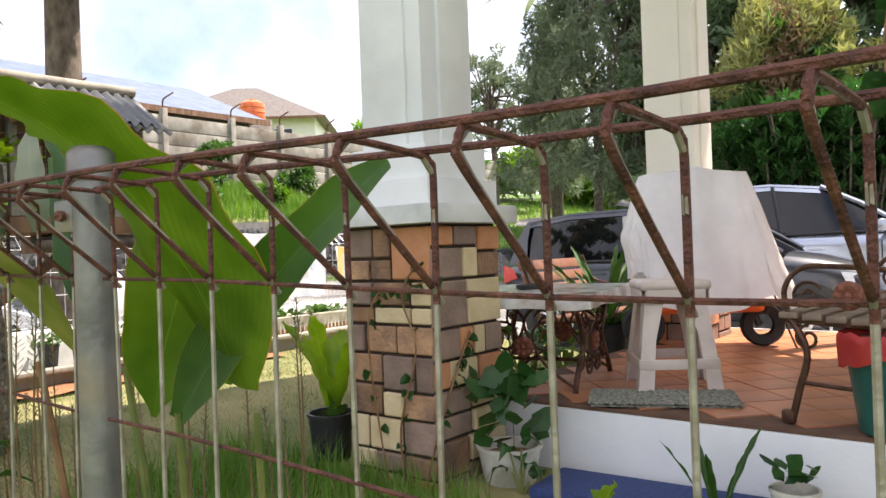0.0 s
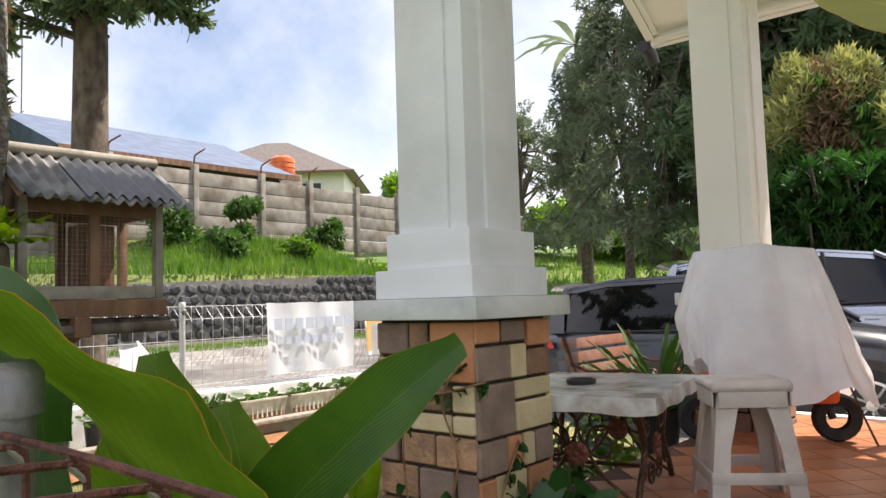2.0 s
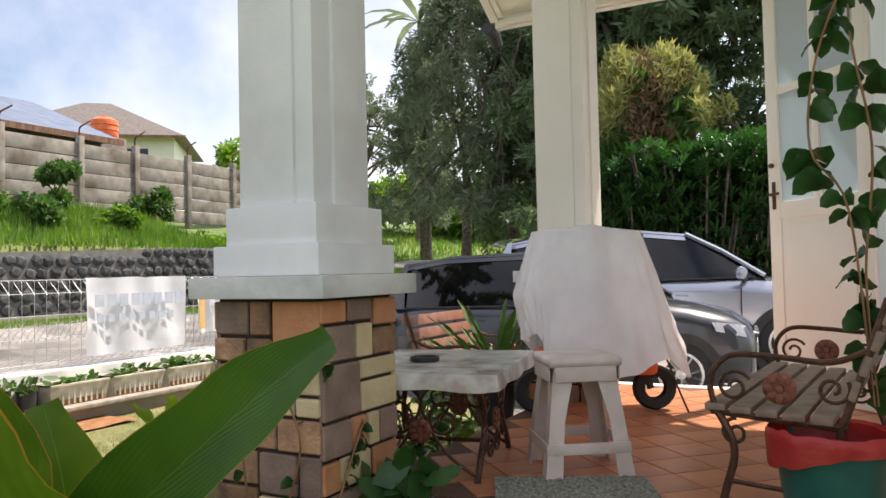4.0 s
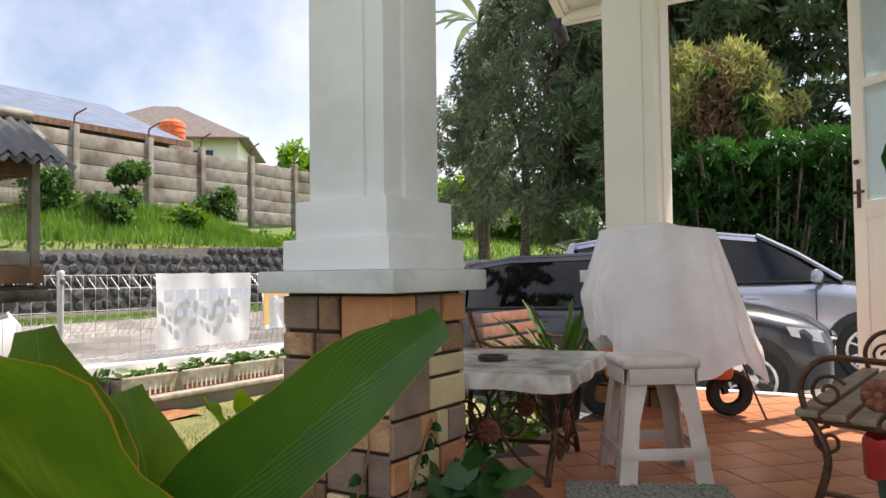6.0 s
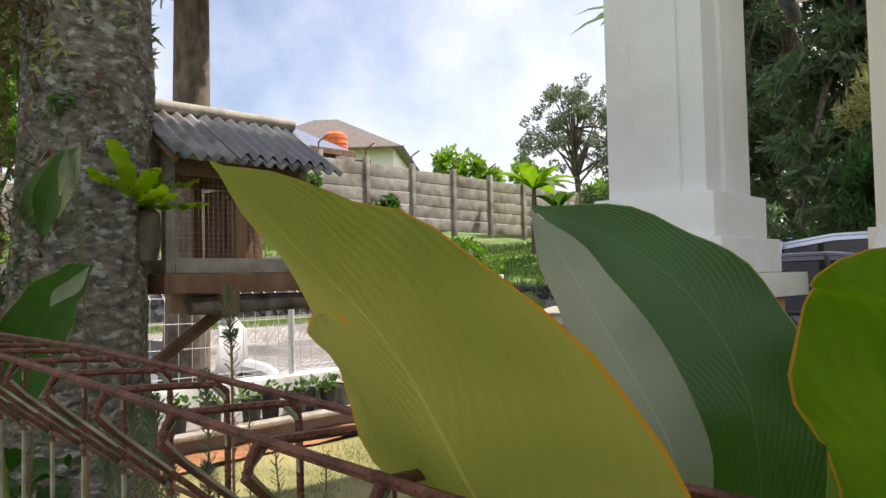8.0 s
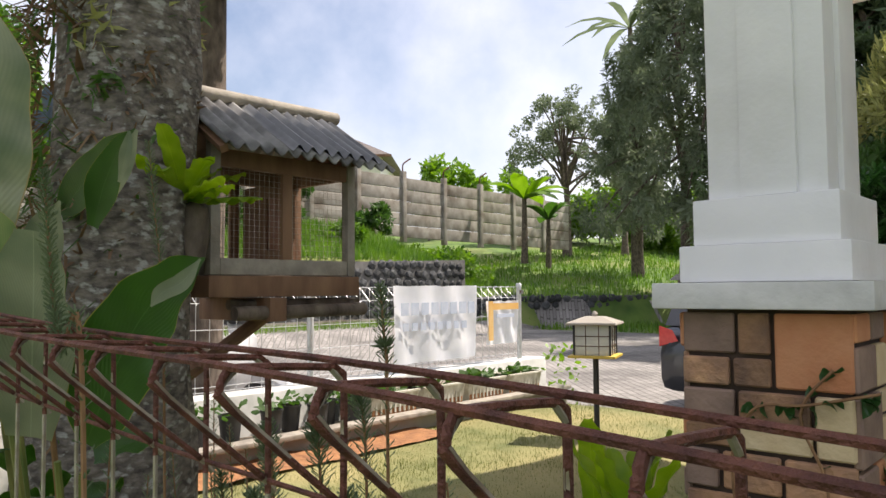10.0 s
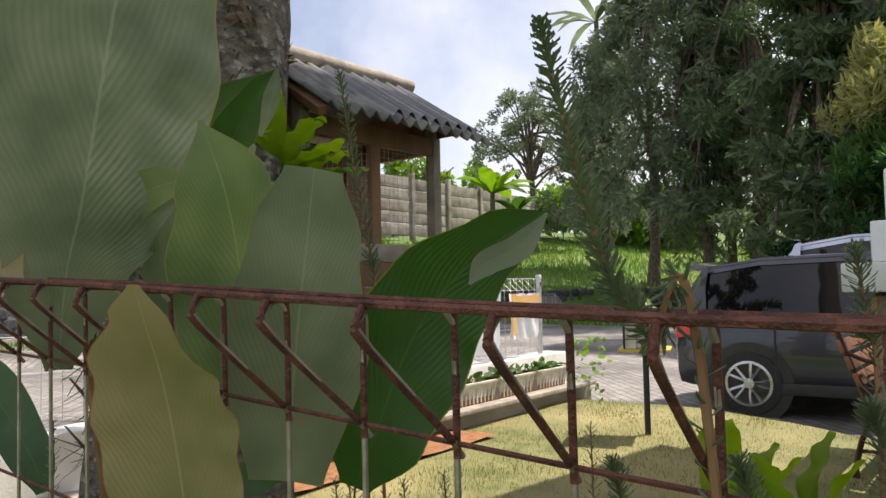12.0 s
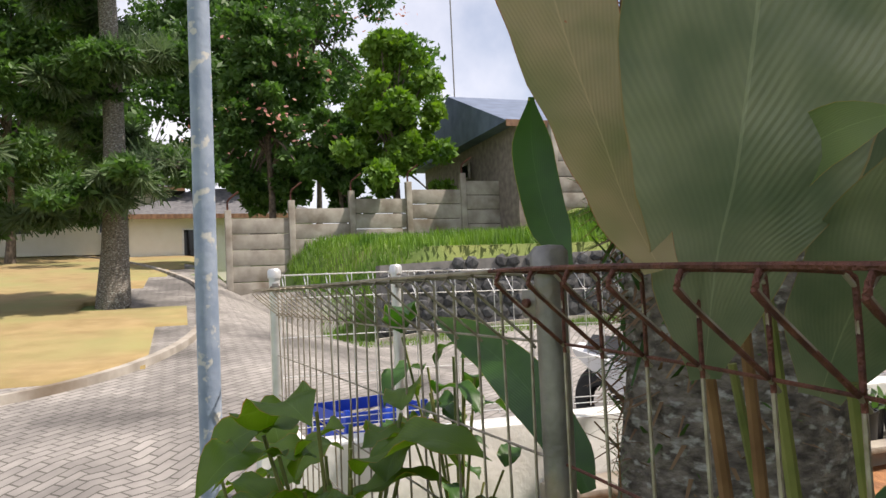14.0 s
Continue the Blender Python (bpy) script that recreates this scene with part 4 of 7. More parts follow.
def araucaria(name, at, h, r, branches, label, seed, bark, L=0.2, n=260, base=None, dense=None):
    rnd = random.Random(seed)
    t = thing(name, label, "tree", (at[0], at[1], height(*at) if base is None else base))
    part("trunk", trunk_mesh(h, r, r * 0.6, (0.02, 0.02), rnd, [], n=16), bark, t)
    for (z, dx, dy, dz) in branches:
        bm, vs, fs = bmesh.new(), [], []
        conifer_branch(bm, vs, fs, (0, 0, z), (dx, dy, z + dz), n, L, rnd)
        for k in range(5):
            u = rnd.uniform(0.35, 0.9)
            p = Vector((dx * u, dy * u, z + dz * u))
            conifer_branch(bm, vs, fs, p, p + Vector((rnd.uniform(-0.5, 0.5), rnd.uniform(-0.5, 0.5), rnd.uniform(-0.15, 0.1))) * math.hypot(dx, dy) * 0.8, n // 2, L, rnd)
        limb = part("limb", bm, bark, t)
        raw("needles", vs, fs, M_F_DARK, limb)
    return t


araucaria("pine_tree", (-5.68, 3.60), 9.0, 0.14, [(3.35, 1.6, 0.45, 0.1), (3.5, 0.9, 0.9, 0.3), (3.3, -0.4, -1.3, 0.0), (3.4, 0.3, -1.2, 0.0), (3.45, 1.7, -0.4, 0.1), (3.9, -1, 1, 0.2), (3.9, 1.2, 1.0, 0.4)], "straight-trunked pine with drooping needle branches", 3, M_BARK, 0.13, 420, base=0.0)
BR = [(z, 2.3 * (1 - z / 15) * math.cos(z * 2.6), 2.3 * (1 - z / 15) * math.sin(z * 2.6), -0.15) for z in [1.9 + 0.33 * i for i in range(24)]]
MP = araucaria("monkey_pine", (-18.5, -0.4), 10.5, 0.24, BR, "old conifer with whorled branches and scaly trunk on the dry lawn", 4, M_LICHEN, 0.42, 330)
clumps(MP, BR, 26000, 0.07, M_F_MID, 14)
MP = araucaria("monkey_pine", (-17.5, -4.2), 9.5, 0.26, BR, "old conifer with whorled branches at the lawn's edge", 5, M_LICHEN, 0.42, 330)
clumps(MP, BR, 24000, 0.07, M_F_MID, 15)
for i, (wx, wy, d, h, sp, m_, cnt) in enumerate(((-0.99, 0.11, 27, 8.5, 2.6, M_F_MID, 4500), (-0.955, 0.27, 24, 6.6, 1.9, M_GRASSB, 3600), (-0.98, 0.17, 40, 18, 6.0, M_F_MID, 7000), (-0.995, 0.02, 42, 17, 6.0, M_F_MID, 6500), (-0.97, -0.12, 45, 12, 4.0, M_F_MID, 4200), (-0.97, 0.2, 26, 4.6, 1.3, M_F_MID, 2200), (-0.98, -0.19, 33, 13, 5.0, M_F_MID, 5200), (-0.96, -0.29, 33, 13, 5.0, M_F_MID, 5200))):
    x, y = ray_at(14, wx, wy, d)
    tree("street_tree", (x, y), h * 0.75, 0.15, lobes(R, 70, sp * 1.15, h * 0.25, h, sp * 0.24), cnt * 5, 0.08 + 0.002 * d, m_, "leafy broad-crowned tree by the uphill street", seed=130 + i,
         extra=((M_F_PINK, 260, 0.1, lobes(R, 30, sp * 1.3, h * 0.4, h, sp * 0.3)),) if i in (0, 2) else None)


# ---------------------------------------------------------------- far buildings
def house(name, at, rz, L, W, H, roof_h, wall, roofm, label, over=0.4, hip=True, wins=(), base=None):
    t = thing(name, label, "house", (at[0], at[1], height(*at) - 0.2 if base is None else base), rz=rz)
    part("wall", box(-L / 2, L / 2, -W / 2, W / 2, 0, H), wall, t)
    a, b = L / 2 + over, W / 2 + over
    bm = bmesh.new()
    k = (b if hip else 0.0)
    co = [(-a, -b, H - 0.05), (a, -b, H - 0.05), (a, b, H - 0.05), (-a, b, H - 0.05), (-a + k, 0, H + roof_h), (a - k, 0, H + roof_h)]
    v = [bm.verts.new(c) for c in co]
    for f in ((0, 1, 5, 4), (2, 3, 4, 5), (1, 2, 5), (3, 0, 4), (3, 2, 1, 0)):
        bm.faces.new([v[i] for i in f])
    part("roof", bm, roofm, t, smooth=False)
    part("eave_board", box(-a - 0.03, a + 0.03, -b - 0.03, -b + 0.03, H - 0.22, H - 0.02), M_WOOD, t)
    for (x, z, w_, h_) in wins:
        wn_ = part("window", box(x - w_ / 2, x + w_ / 2, -W / 2 - 0.06, -W / 2 - 0.002, z, z + h_, 0.01), M_WHITE, t)
        part("pane", box(x - w_ / 2 + 0.08, x + w_ / 2 - 0.08, -W / 2 - 0.075, -W / 2 - 0.062, z + 0.08, z + h_ - 0.08), M_CARGLASS, wn_)
    return t


SHED = house("long_shed", (-27.0, 14.45), 90, 7.6, 9.0, 3.5, 1.95, M_WALLHOUSE, M_BLUEROOF, "long raw brick shed with a blue metal roof", 0.5, False, base=2.6)
house("far_house", (-51.5, 40.0), 40, 13, 11, 11.2 - 4.0, 3.6, M_CREAM, M_TILEROOF, "two-storey house with a brown hipped tile roof", 0.9, True, ((-3, 5.2, 1.6, 1.2), (1, 5.2, 1.6, 1.2), (4, 5.2, 1.6, 1.2)), base=4.4)
wn_ = part("window", box(-4.01, -3.95, -1.0, -0.3, 2.3, 2.9, 0.01), M_CONCRETE, SHED)
part("pane", box(-4.021, -4.008, -0.92, -0.38, 2.38, 2.82), M_CARGLASS, wn_)
bm = bmesh.new()
loft([[(-3.949, -4.5, 3.45), (-3.949, 4.5, 3.45)], [(-3.949, -0.05, 5.4), (-3.949, 0.05, 5.4)]], bm, cap=False)
part("gable_wall", bm, M_WALLHOUSE, SHED)
x, y = ray_at(14, -0.995, 0.045, 38)
house("white_cottage", (x, y), 92, 8, 6, 3.0, 1.6, M_CREAM, M_DARKROOF, "low white cottage with a dark doorway", 0.6, True, ((-1.2, 0.1, 1.3, 2.3), (1.6, 0.9, 1.2, 1.3)))
x, y = ray_at(14, -0.985, -0.12, 40)
house("white_cottage", (x, y), 88, 9, 6, 3.0, 1.6, M_CREAM, M_DARKROOF, "low white cottage among trees", 0.6, True, ((-2, 0.9, 1.3, 1.3), (2, 0.9, 1.3, 1.3)))
x, y = ray_at(3, -0.02, 1.0, 14.5)
house("grey_roof_house", (x + 2.3, y + 1.5), -6, 4.0, 4.0, 3.2, 2.2, M_CREAM, M_DARKROOF, "neighbouring house with a steep grey shingle roof", 0.3, True)
tk = thing("water_tank", "orange plastic water tank on a roof stand", "tank", (-31.0, 24.91, 2.75))
part("barrel", lathe([(0.0, 5.257), (0.612, 5.257), (0.648, 5.333), (0.619, 5.559), (0.648, 5.597), (0.619, 5.824), (0.648, 5.862), (0.612, 6.089), (0.36, 6.24), (0.18, 6.255), (0.158, 6.331), (0.0, 6.346)], 20), M_ORANGE, tk)
part("stand", box(-0.7, 0.7, -0.7, 0.7, 0, 5.247, 0.03), M_WALLHOUSE, tk)
mast = thing("radio_mast", "thin lattice radio mast far behind the house", "mast", (*ray_at(14, -0.935, 0.354, 60), 2.0))
part("pole", tube([(0, 0, 0), (0, 0, 24)], 0.06, 5), M_ZINC, mast)
part("antenna", tube([(-0.5, 0, 14), (0.5, 0, 14)], 0.04, 5), M_ZINC, mast)


# ---------------------------------------------------------------- cars
def wheel(t, x, y, r, side):
    w = part("wheel", lathe([(r * 0.68, -0.09), (r * 0.95, -0.085), (r, -0.06), (r, 0.06), (r * 0.95, 0.085), (r * 0.68, 0.09), (r * 0.66, 0.03)], 28), M_RUBBER, t, "black tyre", m=pose(x, y, r, 90 if side > 0 else -90, 0, 0) @ pose(0, 0, 0, 180, 0, 0))
    part("rim", lathe([(r * 0.66, 0.0), (r * 0.70, 0.09), (r * 0.62, 0.094), (r * 0.60, 0.06), (r * 0.60, 0.03)], 28), M_ALLOY, w)
    part("brake_disc", lathe([(r * 0.62, 0.02), (0, 0.021)], 20), M_BLACKP, w)
    sp = None
    for k in range(5):
        m = pose(0, 0, 0, 0, 0, 72 * k)
        if sp is None:
            bm = bmesh.new()
            for s in (-1, 1):
                tube([(0.03, 0, 0.06), (r * 0.35, s * r * 0.08, 0.075), (r * 0.62, s * r * 0.15, 0.07)], r * 0.055, 4, bm)
            sp = part("spoke", bm, M_ALLOY, w, m=m)
        else:
            share("spoke", sp, w, m)
    part("hub", lathe([(0.05, 0.05), (0.045, 0.085), (0, 0.09)], 14), M_ALLOY, w)


def car(name, at, rz, L, W, H, paint, label, seed=0):
    t = thing(name, label, "car", at, rz=rz)
    a, w = L / 2, W / 2
    k = H / 1.42
    st = [(-1.0, 0.40, 0.62, 0.80, 0.86), (-0.985, 0.26, 0.66, 0.84, 0.93), (-0.93, 0.24, 0.76, 0.86, 0.97), (-0.75, 0.22, 0.82, 0.88, 1.0), (-0.3, 0.2, 0.84, 0.9, 1.0), (0.2, 0.2, 0.84, 0.91, 1.0), (0.48, 0.2, 0.83, 0.92, 0.99), (0.7, 0.2, 0.78, 0.86, 0.98), (0.88, 0.2, 0.7, 0.78, 0.93), (0.97, 0.22, 0.6, 0.68, 0.82), (1.0, 0.28, 0.52, 0.6, 0.7)]
    rings = []
    for x, zb, zs, zt, ww in st:
        y = w * ww
        half = [(-y * 0.9, zb), (-y, zb + 0.1), (-y, (zb + zs) * 0.5), (-y * 1.005, zs - 0.06), (-y * 0.97, zs), (-y * 0.9, zt - 0.02), (-y * 0.55, zt + 0.015), (0, zt + 0.03)]
        ring = [(a * x, p, q * k) for p, q in half] + [(a * x, -p, q * k) for p, q in half[-2::-1]]
        rings.append(ring)
    part("body", loft(rings), paint, t)
    gs = [(-0.985, 0.86, 0.90, 0.78, 0.7), (-0.93, 0.86, 1.18, 0.84, 0.70), (-0.85, 0.86, 1.33, 0.88, 0.69), (-0.6, 0.87, 1.40, 0.9, 0.70), (-0.1, 0.87, 1.42, 0.92, 0.72), (0.15, 0.88, 1.37, 0.92, 0.71), (0.34, 0.89, 1.18, 0.92, 0.76), (0.56, 0.9, 0.93, 0.9, 0.84)]
    rings = []
    for x, z0, z1, w0, w1 in gs:
        rings.append([(a * x, -w * w0, z0 * k), (a * x, -w * (w0 * 0.5 + w1 * 0.5), (z0 + z1) / 2 * k), (a * x, -w * w1, (z1 - 0.03) * k), (a * x, 0, z1 * k), (a * x, w * w1, (z1 - 0.03) * k), (a * x, w * (w0 * 0.5 + w1 * 0.5), (z0 + z1) / 2 * k), (a * x, w * w0, z0 * k)])
    part("window", loft(rings), M_CARGLASS, t, "dark tinted window band")
    rings = []
    for x, z0, z1, w0, w1 in gs[1:6]:
        rings.append([(a * x, -w * (w1 + 0.035), (z1 - 0.075) * k), (a * x, -w * w1 * 0.97, (z1 - 0.008) * k), (a * x, -w * 0.4, (z1 + 0.006) * k), (a * x, 0, (z1 + 0.014) * k), (a * x, w * 0.4, (z1 + 0.006) * k), (a * x, w * w1 * 0.97, (z1 - 0.008) * k), (a * x, w * (w1 + 0.035), (z1 - 0.075) * k)])
    part("roof", loft(rings, cap=False), paint, t)
    part("spoiler", loft([[(-a * 0.985, -w * 0.6, 1.30 * k), (-a * 0.985, w * 0.6, 1.30 * k)], [(-a * 0.93, -w * 0.69, 1.355 * k), (-a * 0.93, w * 0.69, 1.355 * k)], [(-a * 0.8, -w * 0.69, 1.375 * k), (-a * 0.8, w * 0.69, 1.375 * k)]], cap=False), M_CARSILVER, t)
    for s in (-1, 1):
        part("rear_pillar", loft([[(-a * 0.97, s * w * 0.86, 0.86 * k), (-a * 0.84, s * w * 0.905, 0.86 * k)], [(-a * 0.92, s * w * 0.80, 1.12 * k), (-a * 0.85, s * w * 0.815, 1.12 * k)], [(-a * 0.87, s * w * 0.715, 1.32 * k), (-a * 0.84, s * w * 0.725, 1.34 * k)]], cap=False), paint, t)
        part("door_pillar", tube([(-a * 0.05, s * w * 0.915, 0.87 * k), (-a * 0.09, s * w * 0.75, 1.38 * k)], 0.022, 6), M_BLACKP, t)
        part("front_pillar", tube([(a * 0.55, s * w * 0.9, 0.93 * k), (a * 0.34, s * w * 0.775, 1.18 * k), (a * 0.15, s * w * 0.72, 1.36 * k)], 0.028, 6), paint, t)
        part("sill_trim", box(-a * 0.62, a * 0.55, s * w - 0.02, s * w + 0.012, 0.2 * k, 0.3 * k, 0.008), M_BLACKP, t)
        part("window_trim", tube([(-a * 0.9, s * w * 0.87, 0.865 * k), (-a * 0.3, s * w * 0.925, 0.885 * k), (a * 0.5, s * w * 0.92, 0.92 * k)], 0.012, 5), M_BLACKP, t)
        for dx in (-0.42, 0.08):
            part("door_handle", box(a * dx, a * dx + 0.15, s * w - 0.005, s * w + 0.025, 0.74 * k, 0.765 * k, 0.008), paint, t)
        for dx in (-0.52, -0.06, 0.42):
            part("door_seam", box(a * dx, a * dx + 0.008, s * w - 0.03, s * w + 0.004, 0.3 * k, 0.82 * k), M_BLACKP, t)
        mi = part("mirror", lathe([(0, -0.07), (0.06, -0.05), (0.075, 0.0), (0.06, 0.06), (0, 0.08)], 12), paint, t, m=pose(a * 0.42, s * (w + 0.1), 0.96 * k, 0, 90, 90))
        part("mirror_foot", tube([(a * 0.45, s * w * 0.92, 0.9 * k), (a * 0.43, s * (w + 0.06), 0.92 * k)], 0.03, 6), M_BLACKP, t)
        part("tail_light", loft([[(-a * 1.003, s * w * 0.55, 0.68 * k), (-a * 1.003, s * w * 0.55, 0.8 * k)], [(-a * 0.985, s * w * 0.9, 0.66 * k), (-a * 0.985, s * w * 0.89, 0.86 * k)], [(-a * 0.87, s * w * 0.995, 0.72 * k), (-a * 0.9, s * w * 0.975, 0.82 * k)]], cap=False), M_TAIL, t, m=Matrix.Translation((-0.02, s * 0.014, 0)))
        part("headlight", loft([[(a * 0.985, s * w * 0.42, 0.6 * k), (a * 0.975, s * w * 0.42, 0.665 * k)], [(a * 0.955, s * w * 0.82, 0.6 * k), (a * 0.93, s * w * 0.8, 0.71 * k)], [(a * 0.82, s * w * 0.975, 0.66 * k), (a * 0.8, s * w * 0.95, 0.74 * k)]], cap=False), M_LAMPGLASS, t, m=Matrix.Translation((0.012, s * 0.006, 0.005)))
        part("fog_light", lathe([(0.045, 0), (0.05, 0.02), (0.035, 0.03), (0, 0.03)], 14), M_LAMPGLASS, t, m=pose(a * 0.975, s * w * 0.66, 0.36 * k, 0, 90, 0))
        part("fog_housing", box(a * 0.9, a * 0.985, s * w * 0.66 - 0.11, s * w * 0.66 + 0.11, 0.29 * k, 0.43 * k, 0.03), M_BLACKP, t)
    part("grille", box(a * 0.93, a * 1.01, -w * 0.42, w * 0.42, 0.53 * k, 0.64 * k, 0.02), M_BLACKP, t)
    part("grille_bar", box(a * 0.96, a * 1.02, -w * 0.44, w * 0.44, 0.605 * k, 0.64 * k, 0.012), M_CHROME, t)
    part("lower_intake", box(a * 0.9, a * 1.0, -w * 0.42, w * 0.42, 0.27 * k, 0.42 * k, 0.02), M_BLACKP, t)
    for e in (-1, 1):
        pl = part("number_plate", box(e * a * 1.01 - 0.008, e * a * 1.01 + 0.008, -0.2, 0.2, 0.42 * k, 0.53 * k, 0.004), M_PLATE, t)
        for q in (-0.12, -0.04, 0.05, 0.12):
            part("plate_mark", box(e * (a * 1.01 + 0.0085) - 0.002, e * (a * 1.01 + 0.0085) + 0.002, q - 0.02, q + 0.02, 0.455 * k, 0.505 * k), M_BLACKP, pl)
    r = 0.285 * k
    for x in (-a * 0.64, a * 0.66):
        for s in (-1, 1):
            part("wheel_arch", lathe([(r * 1.28, -0.02), (r * 1.28, 0.012), (r * 1.05, 0.012), (0, 0.0)], 28), M_BLACKP, t, m=pose(x, s * (w - 0.004), r, -90 * s, 0, 0))
            wheel(t, x, s * (w - 0.06), r, s)
    return t


car("hatchback_car", (-2.66, 8.66, 0.02), 6, 3.6, 1.6, 1.40, M_CARGREY, "dark grey hatchback parked on the paved driveway")
car("silver_suv", (-2.2, 10.95, 0.02), 13, 4.2, 1.75, 1.68, M_CARSILVER, "silver-blue family car parked behind the dark hatchback")


# ---------------------------------------------------------------- porch furniture
def scroll(cx, cz, r, turns, start, y, n=22, flip=1, rr=0.007):
    return [(cx + flip * r * (1 - 0.75 * i / n) * math.cos(start + turns * 6.283 * i / n), y, cz + r * (1 - 0.75 * i / n) * math.sin(start + turns * 6.283 * i / n)) for i in range(n + 1)]


def rosette(parent, m, r=0.055):
    o = part("rosette", lathe([(0, 0.016), (r * 0.25, 0.014), (r * 0.3, 0.006), (r * 0.5, 0.008), (r * 0.8, 0.006), (r, 0.0), (r * 0.9, -0.008), (0, -0.008)], 20), M_ROSE, parent, "copper red flower boss", m=m)
    p0 = None
    for k in range(8):
        mm = pose(0, 0, 0.006, 0, 0, 45 * k) @ Matrix.Translation((r * 0.66, 0, 0))
        if p0 is None:
            bm = bmesh.new()
            bmesh.ops.create_icosphere(bm, subdivisions=1, radius=1)
            for v in bm.verts:
                v.co = Vector((v.co.x * r * 0.36, v.co.y * r * 0.26, v.co.z * 0.009))
            p0 = part("petal", bm, M_ROSE, o, m=mm)
        else:
            share("petal", p0, o, mm)


def bench(at, rz, length, label, slat):
    """Garden bench: two cast-iron end frames with rosettes, wooden seat and back slats. It faces local -x, its length runs along y."""
    t = thing("garden_bench", label, "bench", at, "porch benches", rz=rz)
    for e, y in enumerate((0.02, length - 0.02)):
        bm = bmesh.new()
        for path, r in (([(-0.02, y, 0.0), (0.015, y, 0.14), (0.045, y, 0.27), (0.0, y, 0.385), (-0.03, y, 0.41)], 0.014),
                        ([(0.46, y, 0.0), (0.43, y, 0.16), (0.38, y, 0.33), (0.4, y, 0.42), (0.47, y, 0.62), (0.53, y, 0.8)], 0.014),
                        ([(-0.03, y, 0.4), (0.2, y, 0.385), (0.4, y, 0.375)], 0.012),
                        ([(0.02, y, 0.16), (0.2, y, 0.15), (0.43, y, 0.15)], 0.009),
                        ([(-0.02, y, 0.42), (-0.03, y, 0.52), (0.04, y, 0.6), (0.2, y, 0.6), (0.36, y, 0.59), (0.48, y, 0.64)], 0.011)):
            tube(smooth_path(path, 5), r, 7, bm)
        for sc in (scroll(0.05, 0.49, 0.06, 1.4, 0.5, y), scroll(0.36, 0.5, 0.055, 1.3, 2.6, y, flip=-1), scroll(0.05, 0.33, 0.05, 1.3, 1.5, y), scroll(0.33, 0.3, 0.05, 1.3, 4.0, y, flip=-1)):
            tube(sc, 0.007, 6, bm)
        f = part("end_frame", bm, M_IRON, t)
        rosette(f, pose(0.2, y - 0.012, 0.495, 90, 0, 0))
        for x in (-0.03, 0.46):
            part("foot", box(x - 0.025, x + 0.025, y - 0.02, y + 0.02, 0.0, 0.05, 0.012), M_IRON, f)
    for k in range(5):
        part("seat_slat", box(-0.05 + k * 0.085, 0.022 + k * 0.085, 0, length, 0.405 - 0.006 * k, 0.43 - 0.006 * k, 0.006), slat, t)
    for k in range(4):
        z = 0.5 + 0.082 * k
        m = pose(0.425 + 0.035 * k, 0, z, 0, 18, 0)
        part("back_slat", box(-0.012, 0.012, 0, length, -0.034, 0.034, 0.006), slat, t, m=m)
    return t


near_bench = bench((-0.47, 3.64, PZ), -5.5, 1.33, "bronze cast-iron garden bench with worn wooden slats", M_SLATGREY)
near_bench.matrix_basis = near_bench.matrix_basis @ Matrix.Scale(0.86, 4)
bench((-2.0, 6.1, 0.19), 180, 0.9, "cast-iron garden bench with reddish varnished slats behind the table", M_SLAT)

tb = thing("garden_table", "low cast-iron garden table with a plastic-sheeted top", "table", (-1.62, 3.99, PZ), rz=12)
tb.matrix_basis = tb.matrix_basis @ Matrix.Diagonal((0.92, 0.97, 0.94, 1))
bm = box(-0.33, 0.33, -0.40, 0.40, 0.385, 0.44, 0.02, seg=3)
for v in bm.verts:
    v.co.z += 0.004 * noise.noise(v.co * 6)
part("tabletop", bm, M_TABLEW, tb, "marbled top under clear plastic")
bm = bmesh.new()
q = [(-0.36, -0.43), (0.36, -0.43), (0.36, 0.43), (-0.36, 0.43)]
rings = []
for dz, gr in ((0.448, -0.05), (0.447, 0.0), (0.42, 0.012), (0.385, 0.02)):
    ring = []
    for i in range(41):
        s = i / 10
        e = int(s) % 4
        f = s - int(s)
        a_, b_ = q[e], q[(e + 1) % 4]
        x = a_[0] + (b_[0] - a_[0]) * f
        y = a_[1] + (b_[1] - a_[1]) * f
        k = 1 + gr + (0.02 * noise.noise((x * 9, y * 9, dz)) if dz < 0.43 else 0)
        ring.append((x * k, y * k, dz + (0.02 * noise.noise((x * 6, y * 6, 2)) if dz < 0.43 else 0)))
    rings.append(ring)
loft(rings, bm, cap=False)
bm.faces.new([v for v in bm.verts[:40]])
part("plastic_sheet", bm, M_TABLEW, tb, "creased clear plastic sheet")
